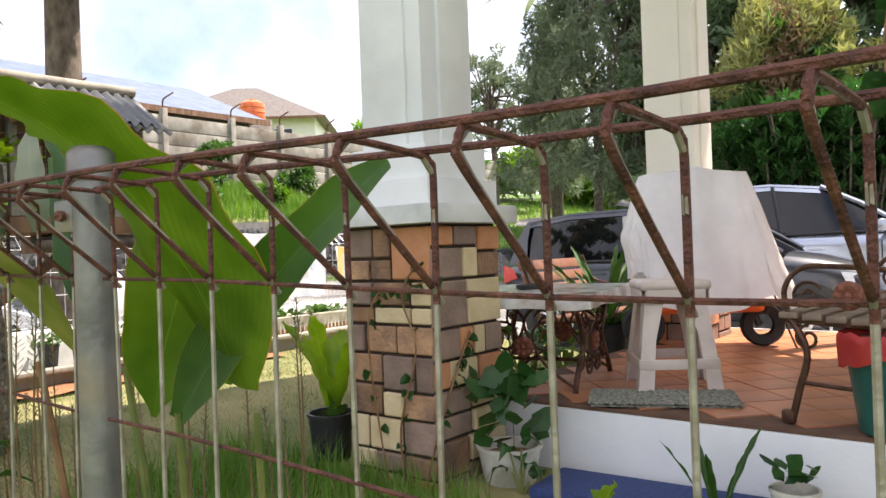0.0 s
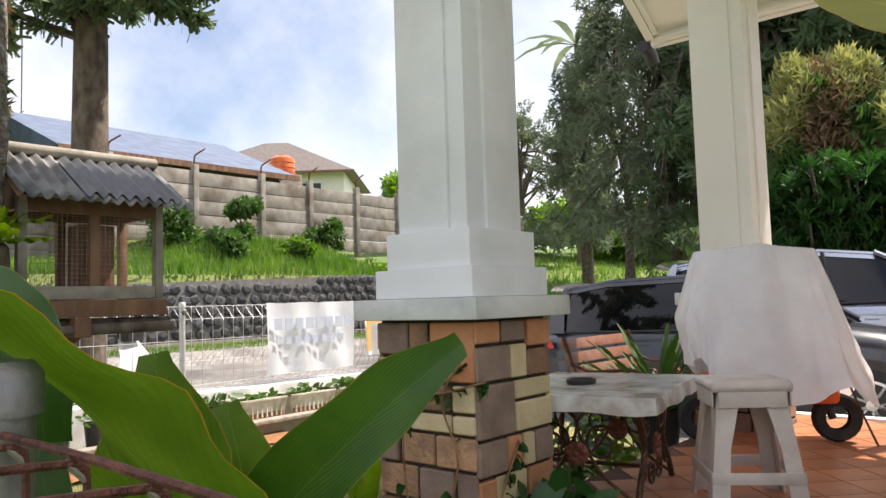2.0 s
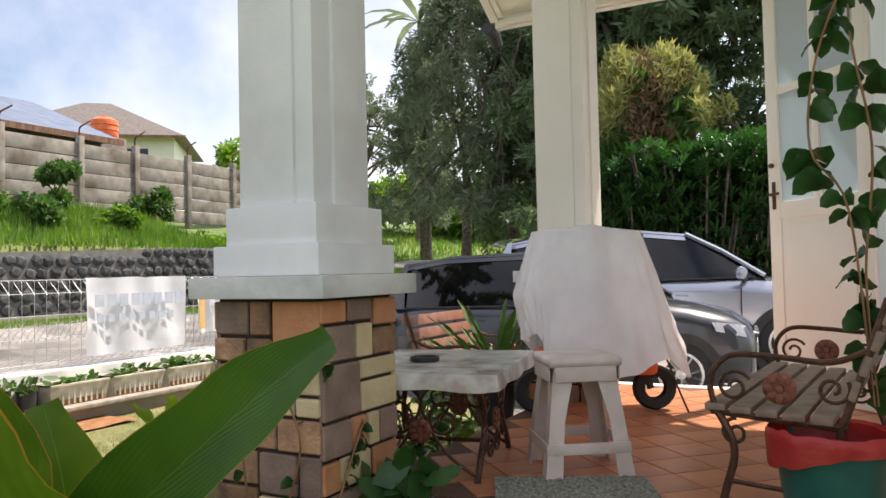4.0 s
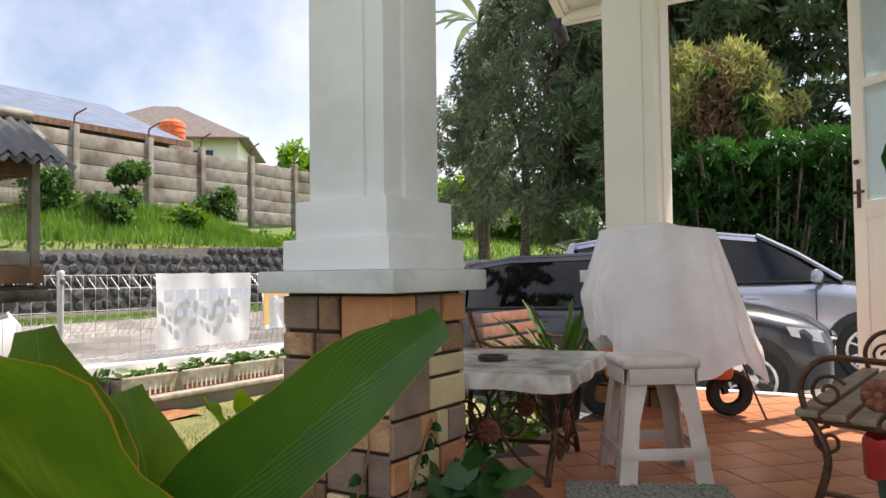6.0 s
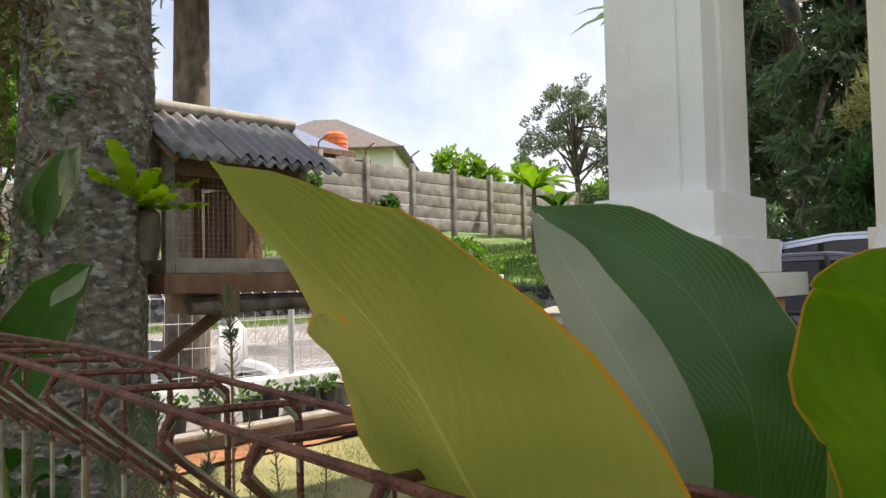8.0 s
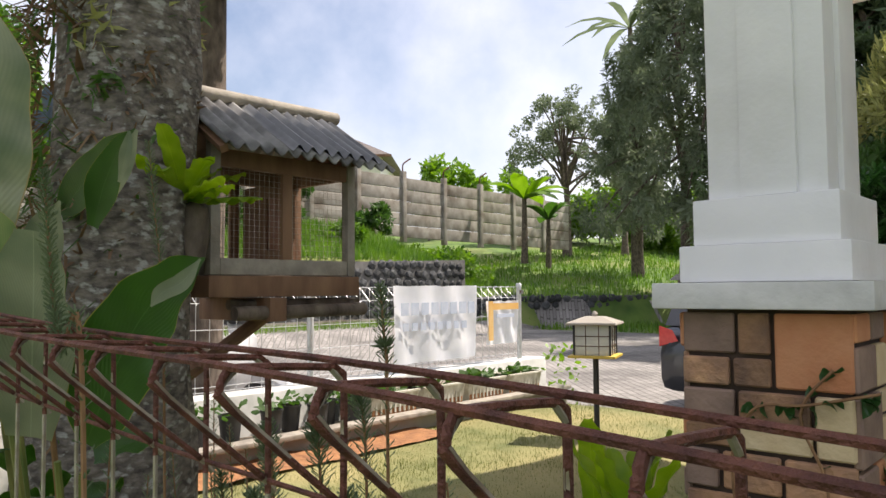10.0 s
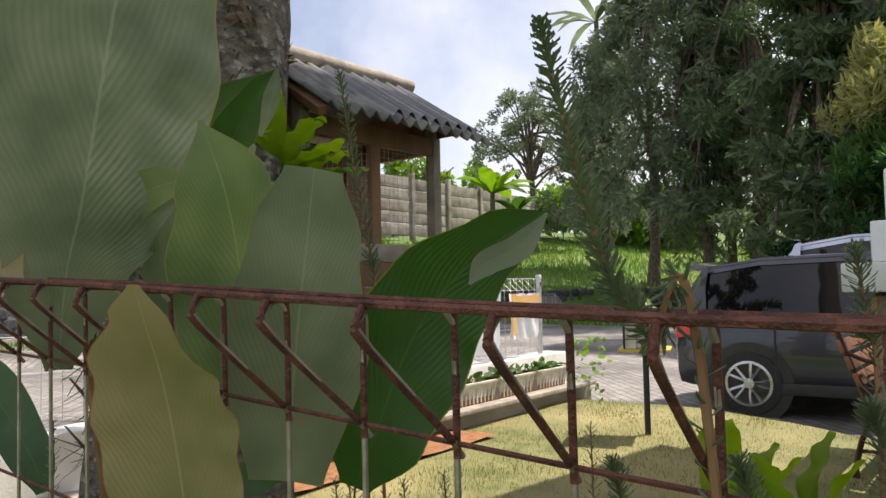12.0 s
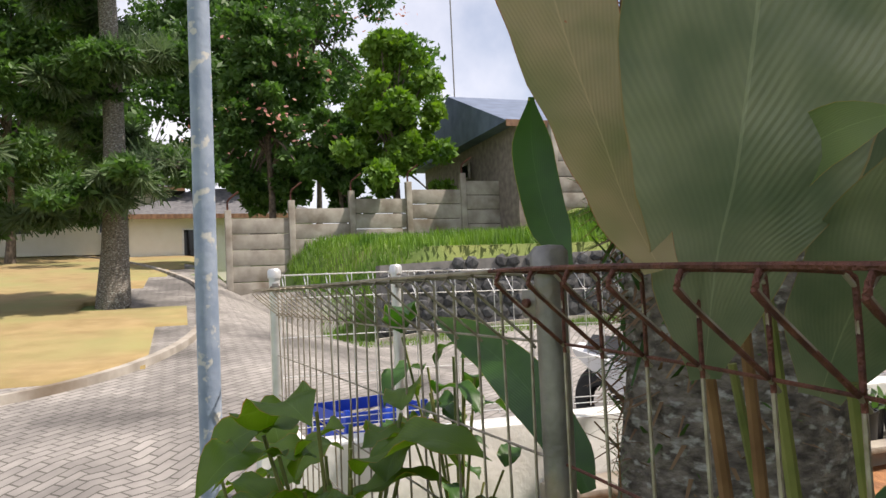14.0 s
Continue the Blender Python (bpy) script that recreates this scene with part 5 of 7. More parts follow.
for sx in (-0.24, 0.24):
    bm = bmesh.new()
    for sy in (-1, 1):
        tube(smooth_path([(sx, sy * 0.30, 0.0), (sx, sy * 0.27, 0.06), (sx, sy * 0.16, 0.2), (sx, sy * 0.22, 0.33), (sx, sy * 0.3, 0.38)], 5), 0.014, 7, bm)
        for (cy, cz, r_, st) in ((0.13, 0.29, 0.06, 0.5), (0.2, 0.13, 0.055, 2.0), (0.07, 0.1, 0.055, 3.2)):
            tube([(sx, sy * (cy + p[0]), cz + p[2]) for p in scroll(0, 0, r_, 1.4, st, 0)], 0.007, 6, bm)
    tube([(sx, -0.3, 0.36), (sx, 0.3, 0.36)], 0.01, 6, bm)
    lg = part("leg_frame", bm, M_IRON, tb)
    rosette(lg, pose(sx + (0.012 if sx > 0 else -0.012), 0.0, 0.2, 0, 90 if sx > 0 else -90, 0), 0.05)
part("stretcher", tube([(-0.24, 0, 0.1), (0.24, 0, 0.1)], 0.01, 6), M_IRON, tb)
for sy in (-0.29, 0.29):
    bm = bmesh.new()
    for sg in (-1, 1):
        tube([(sg * (0.1 + p[0]), sy, 0.24 + p[2]) for p in scroll(0, 0, 0.08, 1.5, 0.5, 0)], 0.007, 6, bm)
        tube(smooth_path([(sg * 0.24, sy, 0.02), (sg * 0.1, sy, 0.12), (0, sy, 0.3), (sg * 0.05, sy, 0.38)], 5), 0.008, 6, bm)
    sf = part("side_frame", bm, M_IRON, tb)
    rosette(sf, pose(0, sy - 0.012, 0.2, 90, 0, 0), 0.05)
ash = thing("ashtray", "round dark glass ashtray on the table", "ashtray", (-1.66, 3.93, PZ + 0.424))
part("dish", lathe([(0, 0.003), (0.05, 0.003), (0.055, 0.018), (0.062, 0.018), (0.06, 0.0), (0, 0.0)], 20), M_BLACKP, ash)

st = thing("plastic_stool", "faded pinkish-white moulded plastic stool on the tiles", "stool", (-1.07, 4.10, PZ), rz=34)
st.matrix_basis = st.matrix_basis @ Matrix.Diagonal((1, 1, 0.94, 1))
bm = box(-0.145, 0.145, -0.145, 0.145, 0.44, 0.485, 0.022, seg=3)
part("seat", bm, M_STOOL, st)
for k in range(4):
    a = k * math.pi / 2 + math.pi / 4
    tx, ty, bx_, by_ = 0.118 * math.sqrt(2) * math.cos(a), 0.118 * math.sqrt(2) * math.sin(a), 0.172 * math.sqrt(2) * math.cos(a), 0.172 * math.sqrt(2) * math.sin(a)
    bm = bmesh.new()
    rings = []
    for u in (0, 0.5, 0.85, 1):
        cx, cy = bx_ + (tx - bx_) * u, by_ + (ty - by_) * u
        s = 0.036 + (0.004 if u == 0 else 0.0) + (0.034 if u == 1 else 0.012 if u > 0.8 else 0)
        ix, iy = -math.copysign(1, tx), -math.copysign(1, ty)
        rings.append([(cx, cy, 0.455 * u), (cx + ix * s * 1.6, cy, 0.455 * u), (cx + ix * s * 1.6, cy + iy * 0.008, 0.455 * u), (cx + ix * 0.008, cy + iy * 0.008, 0.455 * u), (cx + ix * 0.008, cy + iy * s * 1.6, 0.455 * u), (cx, cy + iy * s * 1.6, 0.455 * u), (cx, cy, 0.455 * u)])
    part("leg", loft(rings), M_STOOL, st, smooth=False)
for k in range(4):
    part("apron", box(-0.12, 0.12, -0.139, -0.133, 0.385, 0.45, 0.002), M_STOOL, st, m=pose(0, 0, 0, 0, 0, 90 * k))
    part("rung", box(-0.16, 0.16, -0.163, -0.155, 0.1, 0.145, 0.003), M_STOOL, st, m=pose(0, 0, 0, 0, 0, 90 * k))

cv = thing("covered_minibike", "child's orange minibike under a white plastic sheet", "vehicle", (-1.38, 5.28, PZ), rz=29)
bm = bmesh.new()
rings = []
NR, NA = 26, 120
for j in range(NR):
    u = j / (NR - 1)
    ring = []
    for i in range(NA):
        a = i / NA * 6.28318
        ca, sa = math.cos(a), math.sin(a)
        hem = 0.24 + 0.22 * max(0.0, -ca) + 0.06 * math.sin(a * 5 + 1.0) + 0.05 * noise.noise((ca * 3, sa * 3, 8))
        z = 1.0 - (1.0 - hem) * u
        flare = 0.17 * u - 0.10 * max(0.0, -ca) * max(0.0, u - 0.62) * 2.6
        px = (0.31 + flare) * math.copysign(abs(ca) ** 0.5, ca)
        py = (0.14 + 0.13 * u) * math.copysign(abs(sa) ** 0.6, sa)
        crease = 1 - abs(noise.noise((ca * 2.6 + u * 0.7, sa * 2.6, u * 0.8))) * 2.4
        fine = 1 - abs(noise.noise((ca * 6 - u, sa * 6, u * 2.2))) * 2.2
        f = 1 + u ** 0.6 * (0.10 * crease + 0.045 * fine) - 0.05
        mid = 0.06 * math.exp(-((px + 0.03) / 0.07) ** 2) * max(0.0, -sa) * (1 - 0.5 * u)
        ring.append((px * f + 0.03 * u, py * f - mid, z + 0.018 * noise.noise((px * 6, py * 6, u * 3)) + (0.03 * math.exp(-(px / 0.09) ** 2) if j == 0 else 0)))
    rings.append(ring + [ring[0]])
loft(rings, bm, cap=False)
bmesh.ops.remove_doubles(bm, verts=bm.verts[:], dist=1e-5)
cen = bm.verts.new((0, 0, 1.035))
bm.verts.ensure_lookup_table()
first = [bm.verts[i] for i in range(NA)]
for i in range(NA):
    bm.faces.new((cen, first[i], first[(i + 1) % NA]))
part("plastic_cover", bm, M_PLASTICW, cv, "creased translucent white plastic sheet")
part("fairing", box(-0.30, 0.36, -0.1, 0.1, 0.2, 0.36, 0.04, seg=3), M_ORANGE, cv, "orange plastic fairing")
part("front_wheel", lathe([(0.06, -0.03), (0.11, -0.035), (0.125, 0), (0.11, 0.035), (0.06, 0.03)], 22), M_RUBBER, cv, m=pose(0.36, 0, 0.125, 90, 0, 0))
part("rear_wheel", lathe([(0.06, -0.03), (0.11, -0.035), (0.125, 0), (0.11, 0.035), (0.06, 0.03)], 22), M_RUBBER, cv, m=pose(-0.3, 0, 0.125, 90, 0, 0))
part("handlebar", tube(smooth_path([(0.0, 0.1, 0.93), (0.02, 0.0, 0.9), (0.0, -0.1, 0.93)], 5), 0.013, 8), M_BLACKP, cv)
part("fork", tube([(0.06, 0, 0.9), (0.34, 0, 0.12)], 0.02, 8), M_BLACKP, cv)
part("kickstand", tube(smooth_path([(0.42, -0.02, 0.3), (0.47, -0.08, 0.12), (0.5, -0.14, 0.006)], 4), 0.006, 6), M_IRON, cv)

bk = thing("plastic_bucket", "dark green plastic bucket lined with a red plastic bag", "bucket", (-0.17, 3.68, PZ))
part("tub", lathe([(0, 0.0), (0.115, 0.0), (0.12, 0.01), (0.155, 0.27), (0.165, 0.285), (0.158, 0.295), (0.148, 0.285), (0.115, 0.02), (0, 0.015)], 32), M_GREENP, bk)
bm = bmesh.new()
rings = []
for r_, z in ((0.1, 0.12), (0.135, 0.22), (0.15, 0.305), (0.168, 0.312), (0.175, 0.3), (0.177, 0.285), (0.176, 0.262)):
    ring = []
    for i in range(49):
        a = i / 48 * 6.28318
        k = 1 + 0.05 * noise.noise((math.cos(a) * 4, math.sin(a) * 4, z * 14))
        dz = (0.05 * max(0, math.cos(a - 3.4)) * -1.2 if z < 0.28 and r_ > 0.16 else 0) + 0.012 * noise.noise((math.cos(a) * 5, math.sin(a) * 5, 3))
        ring.append((r_ * k * math.cos(a), r_ * k * math.sin(a), z + dz))
    rings.append(ring)
part("red_bag", loft(rings, cap=False), M_REDBAG, bk, "crumpled red plastic bag")

mt = thing("door_mat", "worn woven grey rag mat on the tiles", "mat", (-0.99, 3.80, PZ), rz=25)
bm = bmesh.new()
nx, ny = 40, 18
vs = [[bm.verts.new(((i / nx - 0.5) * 0.56 + 0.006 * noise.noise((j, i * 0.3, 0)), (j / ny - 0.5) * 0.30 + 0.008 * noise.noise((i * 0.4, j, 5)), 0.011 + 0.005 * ((i + j) % 2) + 0.004 * noise.noise((i * 0.5, j * 0.5, 0)))) for j in range(ny + 1)] for i in range(nx + 1)]
for i in range(nx):
    for j in range(ny):
        bm.faces.new((vs[i][j], vs[i + 1][j], vs[i + 1][j + 1], vs[i][j + 1]))
part("weave", bm, M_MAT, mt, smooth=False)
part("backing", box(-0.27, 0.27, -0.14, 0.14, 0.0, 0.008, 0.002), M_MAT, mt)
bm2 = thing("blue_mat", "folded dark blue foam mat leaning by the porch edge", "mat", (-0.85, 3.40, 0.17), rz=4)
part("foam", box(-0.42, 0.42, -0.14, 0.14, 0.0, 0.05, 0.012), M_BLUEMAT, bm2)

# open door
dr = thing("door_1", "open ivory door with frosted panes above a wooden panel", "door", (0.05, 5.72, PZ), kind="structure", rz=133)
DW, DH = 0.80, 2.6
for x0, x1 in ((0.0, 0.1), (DW - 0.1, DW)):
    part("stile", box(x0, x1, -0.02, 0.02, 0.005, DH, 0.004), M_DOORP, dr)
part("mid_stile", box(DW / 2 - 0.025, DW / 2 + 0.025, -0.018, 0.018, 1.17, DH - 0.1, 0.003), M_DOORP, dr)
for z0, z1 in ((0.005, 0.2), (1.07, 1.17), (1.83, 1.88), (DH - 0.1, DH)):
    part("rail", box(0.1, DW - 0.1, -0.019, 0.019, z0, z1, 0.003), M_DOORP, dr)
part("lower_panel", box(0.1, DW - 0.1, -0.01, 0.01, 0.2, 1.07), M_DOORP, dr)
part("panel_field", box(0.14, DW - 0.14, -0.016, 0.016, 0.24, 1.03, 0.006), M_DOORP, dr)
for x0, x1 in ((0.1, DW / 2 - 0.025), (DW / 2 + 0.025, DW - 0.1)):
    for z0, z1 in ((1.17, 1.83), (1.88, DH - 0.1)):
        o = part("pane", box(x0, x1, -0.004, 0.004, z0, z1), M_PANE, dr)
        o.visible_shadow = False
hd = part("handle", tube(smooth_path([(DW - 0.05, 0.02, 1.22), (DW - 0.05, 0.055, 1.22), (DW - 0.13, 0.058, 1.22)], 4), 0.009, 8), M_IRON, dr, "bronze lever handle")
part("lock_plate", box(DW - 0.065, DW - 0.035, 0.02, 0.026, 1.13, 1.3, 0.004), M_IRON, dr)
part("knob", lathe([(0, 0.03), (0.014, 0.026), (0.016, 0.014), (0.008, 0.0)], 14), M_IRON, dr, m=pose(DW - 0.05, 0.02, 1.4, -90, 0, 0))
part("door_frame", box(0.02, 0.12, 5.60, 5.70, PZ - 0.42, 3.0, 0.006), M_DOORP, w, "ivory door jamb")


# ---------------------------------------------------------------- bird house, old trunk
bh = thing("bird_house", "wooden wire-sided bird house with corrugated roof", "bird house", (-3.44, 2.66, 1.28))
for x in (-0.17, 0.17):
    for y in (-0.29, 0.29):
        part("corner_post", box(x - 0.018, x + 0.018, y - 0.018, y + 0.018, 0, 0.46, 0.003), M_WOODGREY if x > 0 else M_WOOD, bh)
for x in (-0.17, 0.17):
    part("bottom_rail", box(x - 0.012, x + 0.016, -0.27, 0.27, 0.0, 0.055, 0.003), M_WOODGREY, bh)
    part("top_rail", box(x - 0.012, x + 0.014, -0.27, 0.27, 0.36, 0.42, 0.003), M_WOOD, bh)
    part("mid_stud", box(x - 0.01, x + 0.01, -0.02, 0.02, 0.055, 0.36, 0.002), M_WOOD, bh)
for y in (-0.29, 0.29):
    part("end_rail", box(-0.15, 0.15, y - 0.012, y + 0.012, 0.0, 0.05, 0.003), M_WOODGREY, bh)
    part("end_rail", box(-0.15, 0.15, y - 0.012, y + 0.012, 0.37, 0.42, 0.003), M_WOOD, bh)
    part("gable_board", loft([[(-0.3, y, 0.42), (0.3, y, 0.42)], [(-0.02, y, 0.62), (0.02, y, 0.62)]], cap=False), M_WOOD, bh)
part("floor_board", box(-0.2, 0.2, -0.32, 0.32, -0.075, -0.003, 0.006), M_WOOD, bh)
part("nest_box", box(-0.14, -0.02, 0.02, 0.18, 0.06, 0.34, 0.004), M_WOOD, bh, "brown inner nest box")
part("nest_door", box(-0.019, -0.008, 0.05, 0.15, 0.1, 0.3, 0.003), M_SLAT, bh)
for x in (-0.168, 0.168):
    for lo, hi in ((-0.27, 0.27),):
        bm = bmesh.new()
        for i in range(28):
            y = lo + (hi - lo) * i / 27
            tube([(x, y, 0.05), (x, y, 0.37)], 0.0007, 3, bm, caps=False)
        for i in range(17):
            z = 0.05 + 0.32 * i / 16
            tube([(x, lo, z), (x, hi, z)], 0.0007, 3, bm, caps=False)
        tagged(part("wire_netting", bm, M_GALV, bh, "fine rusty wire netting"), kind="stuff")
for s in (-1, 1):
    bm = bmesh.new()
    rings = []
    for i in range(97):
        y = -0.36 + 0.72 * i / 96
        zc = 0.012 * math.sin(i / 96 * 13 * 6.28318)
        rings.append([(s * 0.0, y, 0.63 + zc), (s * 0.18, y, 0.515 + zc), (s * 0.36, y, 0.40 + zc)])
    sh = part("roof_sheet", loft(rings, cap=False), M_ROOF, bh, "weathered corrugated roof sheet")
    md = sh.modifiers.new("thick", "SOLIDIFY")
    md.thickness = 0.006
bm = bmesh.new()
rings = []
for i in range(55):
    y = -0.1 + 0.41 * i / 54
    zc = 0.012 * math.sin((y + 0.36) / 0.72 * 13 * 6.28318) + 0.012
    rings.append([(0.04, y, 0.605 + zc), (0.2, y, 0.502 + zc), (0.345, y, 0.412 + zc)])
part("patch_sheet", loft(rings, cap=False), M_ROOFD, bh, "darker glossy roof patch")
part("ridge_cap", tube([(0, -0.37, 0.645), (0, 0.37, 0.65)], 0.026, 10), M_WOODGREY, bh)
part("barge_board", tube([(0.0, -0.34, 0.6), (0.32, -0.34, 0.39)], 0.018, 4), M_WOOD, bh)
part("perch_log", tube([(0.19, -0.22, -0.13), (0.2, 0.34, -0.125)], 0.024, 10), M_BARK, bh)
part("perch_log", tube([(0.12, -0.2, -0.10), (0.14, 0.36, -0.1)], 0.018, 8), M_BARK, bh)
part("cross_beam", box(-0.25, 0.22, -0.1, -0.03, -0.16, -0.078, 0.006), M_WOOD, bh)
part("brace", tube([(-0.3, -0.4, -0.55), (0.1, 0.0, -0.12)], 0.025, 8), M_WOOD, bh)

tr_ = thing("old_tree", "thick lichen-spotted old trunk hung with mosses and ferns", "tree", (-3.40, 2.055, 0.2))
bm = trunk_mesh(7.5, 0.20, 0.185, (0.0, 0.0), random.Random(4), [], n=36)
bmesh.ops.subdivide_edges(bm, edges=bm.edges[:], cuts=3, use_grid_fill=True)
for v in bm.verts:
    v.co += Vector((v.co.x, v.co.y, 0)).normalized() * (0.02 * noise.noise(Vector((v.co.x * 6, v.co.y * 6, v.co.z * 2.2))) + 0.02 * noise.noise(v.co * 14))
part("trunk", bm, M_LICHEN, tr_)
rq = random.Random(12)
for m_, c_ in ((M_F_MID, 1500), (M_F_RED, 1500), (M_F_TIP, 500)):
    bl = []
    for i in range(16):
        a = rq.uniform(-0.4, 1.9)
        bl.append((0.21 * math.cos(a), 0.21 * math.sin(a), rq.choice((rq.uniform(1.45, 2.3), rq.uniform(1.7, 2.1))), rq.uniform(0.04, 0.09), 1.2))
    crown_mesh("fern_tuft", bl, c_, 0.016, m_, tr_, 30 + c_, 2.2, 0.6)
rs = random.Random(9)
vs, fs = [], []
for i in range(2600):
    a = rs.uniform(0, 6.283)
    z = rs.choice((rs.uniform(1.5, 2.6), rs.uniform(0.6, 1.5), rs.uniform(1.8, 2.4)))
    d = Vector((math.cos(a), math.sin(a), 0))
    p = d * 0.185 + Vector((0, 0, z))
    g = (d + Vector((rs.uniform(-0.8, 0.8), rs.uniform(-0.8, 0.8), rs.uniform(-1.2, 0.8)))).normalized()
    s = g.cross(Vector((0, 0, 1))).normalized() * rs.uniform(0.003, 0.009)
    L_ = rs.uniform(0.04, 0.13)
    o = len(vs)
    vs += [p - s, p + s, p + g * L_ + s * 0.4, p + g * L_ - s * 0.4]
    fs.append((o, o + 1, o + 2, o + 3))
tagged(raw("moss_and_fern", vs, fs, M_F_RED, tr_, "brown and green trailing moss"), kind="stuff")
vs2 = [Vector((-v.x, v.y, v.z + 0.05)) for v in vs[:5200]]
tagged(raw("moss_green", vs2, fs[:1300], M_F_MID, tr_, "small green ferns on the bark"), kind="stuff")


# ---------------------------------------------------------------- garden things
lp = thing("garden_lantern", "small square garden lantern on a thin dark post", "lantern", (-3.52, 5.17, 0.3), rz=20)
part("post", tube([(0, 0, -0.1), (0, 0, 0.5)], 0.018, 8), M_BLACKP, lp)
part("base_plate", box(-0.145, 0.145, -0.145, 0.145, 0.5, 0.515, 0.003), M_YELLOW, lp)
part("glass_box", box(-0.11, 0.11, -0.11, 0.11, 0.516, 0.70, 0.004), M_LANTERN, lp)
for x in (-0.11, 0.11):
    for y in (-0.11, 0.11):
        part("corner_bar", box(x - 0.006, x + 0.006, y - 0.006, y + 0.006, 0.516, 0.70), M_BLACKP, lp)
for k in range(4):
    for z in (0.57, 0.63):
        part("lattice_bar", box(-0.11, 0.11, -0.114, -0.110, z, z + 0.005), M_IRON, lp, m=pose(0, 0, 0, 0, 0, 90 * k))
    for x in (-0.04, 0.04):
        part("lattice_bar", box(x, x + 0.004, -0.114, -0.110, 0.516, 0.70), M_IRON, lp, m=pose(0, 0, 0, 0, 0, 90 * k))
bm = bmesh.new()
loft([[(x * r_, y * r_, z) for x, y in ((-1, -1), (1, -1), (1, 1), (-1, 1), (-1, -1))] for r_, z in ((0.15, 0.70), (0.155, 0.705), (0.15, 0.715), (0.06, 0.75), (0.01, 0.753))], bm, cap=False)
part("lid", bm, M_CONCRETE, lp, "weathered grey lid", smooth=False)
part("finial", lathe([(0.014, 0.75), (0.02, 0.765), (0.012, 0.78), (0, 0.785)], 10), M_CONCRETE, lp)


def flat_banner(name, y0, y1, z0, z1, x, label, mat_, inks):
    t = thing(name, label, "banner", (x, (y0 + y1) / 2, z0))
    h, wd = z1 - z0, y1 - y0
    bm = bmesh.new()
    n = 16
    g = [[bm.verts.new((0.012 * math.sin(i * 1.1 + j * 0.4) + 0.01 * noise.noise((i * 0.4, j * 0.5, 0)), (i / n - 0.5) * wd, h * j / 8 + (0.012 * noise.noise((i * 0.6, 3, 0)) if j in (0, 8) else 0))) for j in range(9)] for i in range(n + 1)]
    for i in range(n):
        for j in range(8):
            bm.faces.new((g[i][j], g[i + 1][j], g[i + 1][j + 1], g[i][j + 1]))
    part("sheet", bm, mat_, t)
    for (a, b, c, d, m_) in inks:
        part("print_bar", box(0.026, 0.029, -wd / 2 + a * wd, -wd / 2 + b * wd, c * h, d * h), m_, t)
    return t


flat_banner("banner", 4.70, 5.60, 0.70, 1.255, LX + 0.05, "faded white vinyl banner hung over the wire fence", M_BANNER,
            [(0.06 + 0.115 * k, 0.06 + 0.115 * k + 0.08, 0.62, 0.78, M_PRINT) for k in range(8)] + [(0.08 + 0.1 * k, 0.14 + 0.1 * k, 0.42, 0.52, M_PRINT) for k in range(8)])
flat_banner("sign_cloth", 5.74, 6.16, 0.78, 1.13, LX + 0.04, "small white cloth with faded orange print on the fence", M_BANNER,
            [(0.0, 0.14, 0.1, 1.0, M_PRINTO), (0.14, 0.95, 0.8, 0.95, M_PRINTO), (0.25, 0.8, 0.62, 0.7, M_PRINT)])


def leaf_quad_cluster(n, r, h, size, seed):
    rnd = random.Random(seed)
    vs, fs = [], []
    for i in range(n):
        a = rnd.uniform(0, 6.283)
        q = r * math.sqrt(rnd.random())
        c = Vector((q * math.cos(a), q * math.sin(a), h * rnd.random()))
        d = Vector((rnd.uniform(-1, 1), rnd.uniform(-1, 1), rnd.uniform(0, 1))).normalized()
        s = d.cross(Vector((rnd.uniform(-1, 1), rnd.uniform(-1, 1), 1))).normalized()
        L_ = size * rnd.uniform(0.6, 1.3)
        o = len(vs)
        vs += [c, c + d * L_ * 0.4 + s * L_ * 0.32, c + d * L_ * 0.8 + s * L_ * 0.2, c + d * L_, c + d * L_ * 0.8 - s * L_ * 0.2, c + d * L_ * 0.4 - s * L_ * 0.32]
        fs.append(tuple(range(o, o + 6)))
    return vs, fs


def trough(at, L_, label, seed, leafm=None, n=60):
    t = thing("planter_trough", label, "planter", at, "planter troughs")
    w0, w1, h = 0.075, 0.095, 0.15
    bm = bmesh.new()
    loft([[(x * ww, y * (L_ / 2 - (0.02 if z < 0.1 else 0)), z) for x, y in ((-1, -1), (1, -1), (1, 1), (-1, 1), (-1, -1))] for ww, z in ((w0, 0.0), (w1, h), (w1 + 0.012, h), (w1 + 0.012, h + 0.012), (w1 - 0.01, h + 0.012), (w1 - 0.012, h - 0.03))], bm, cap=False)
    part("box", bm, M_POTW, t, smooth=False)
    part("soil", box(-w1 + 0.012, w1 - 0.012, -L_ / 2 + 0.02, L_ / 2 - 0.02, 0.01, h - 0.025), M_SOIL, t)
    for k in range(9):
        part("rib", box(w1 - 0.018, w1 - 0.004, -L_ / 2 + 0.05 + k * (L_ - 0.1) / 8 - 0.006, -L_ / 2 + 0.05 + k * (L_ - 0.1) / 8 + 0.006, 0.03, h - 0.02), M_POTW, t)
    vs, fs = leaf_quad_cluster(n, 0.08, 0.06, 0.05, seed)
    vs = [Vector((v.x, v.y * L_ / 0.2, v.z + h - 0.02)) for v in vs]
    raw("seedling_leaves", vs, fs, leafm or M_F_MID, t)
    return t


for i, y in enumerate((4.45, 4.92, 5.39, 5.86)):
    trough((LX + 0.24, y, 0.41), 0.43, "cream plastic planter trough with strawberry seedlings on the ledge", 200 + i, n=(40, 55, 75, 70)[i])


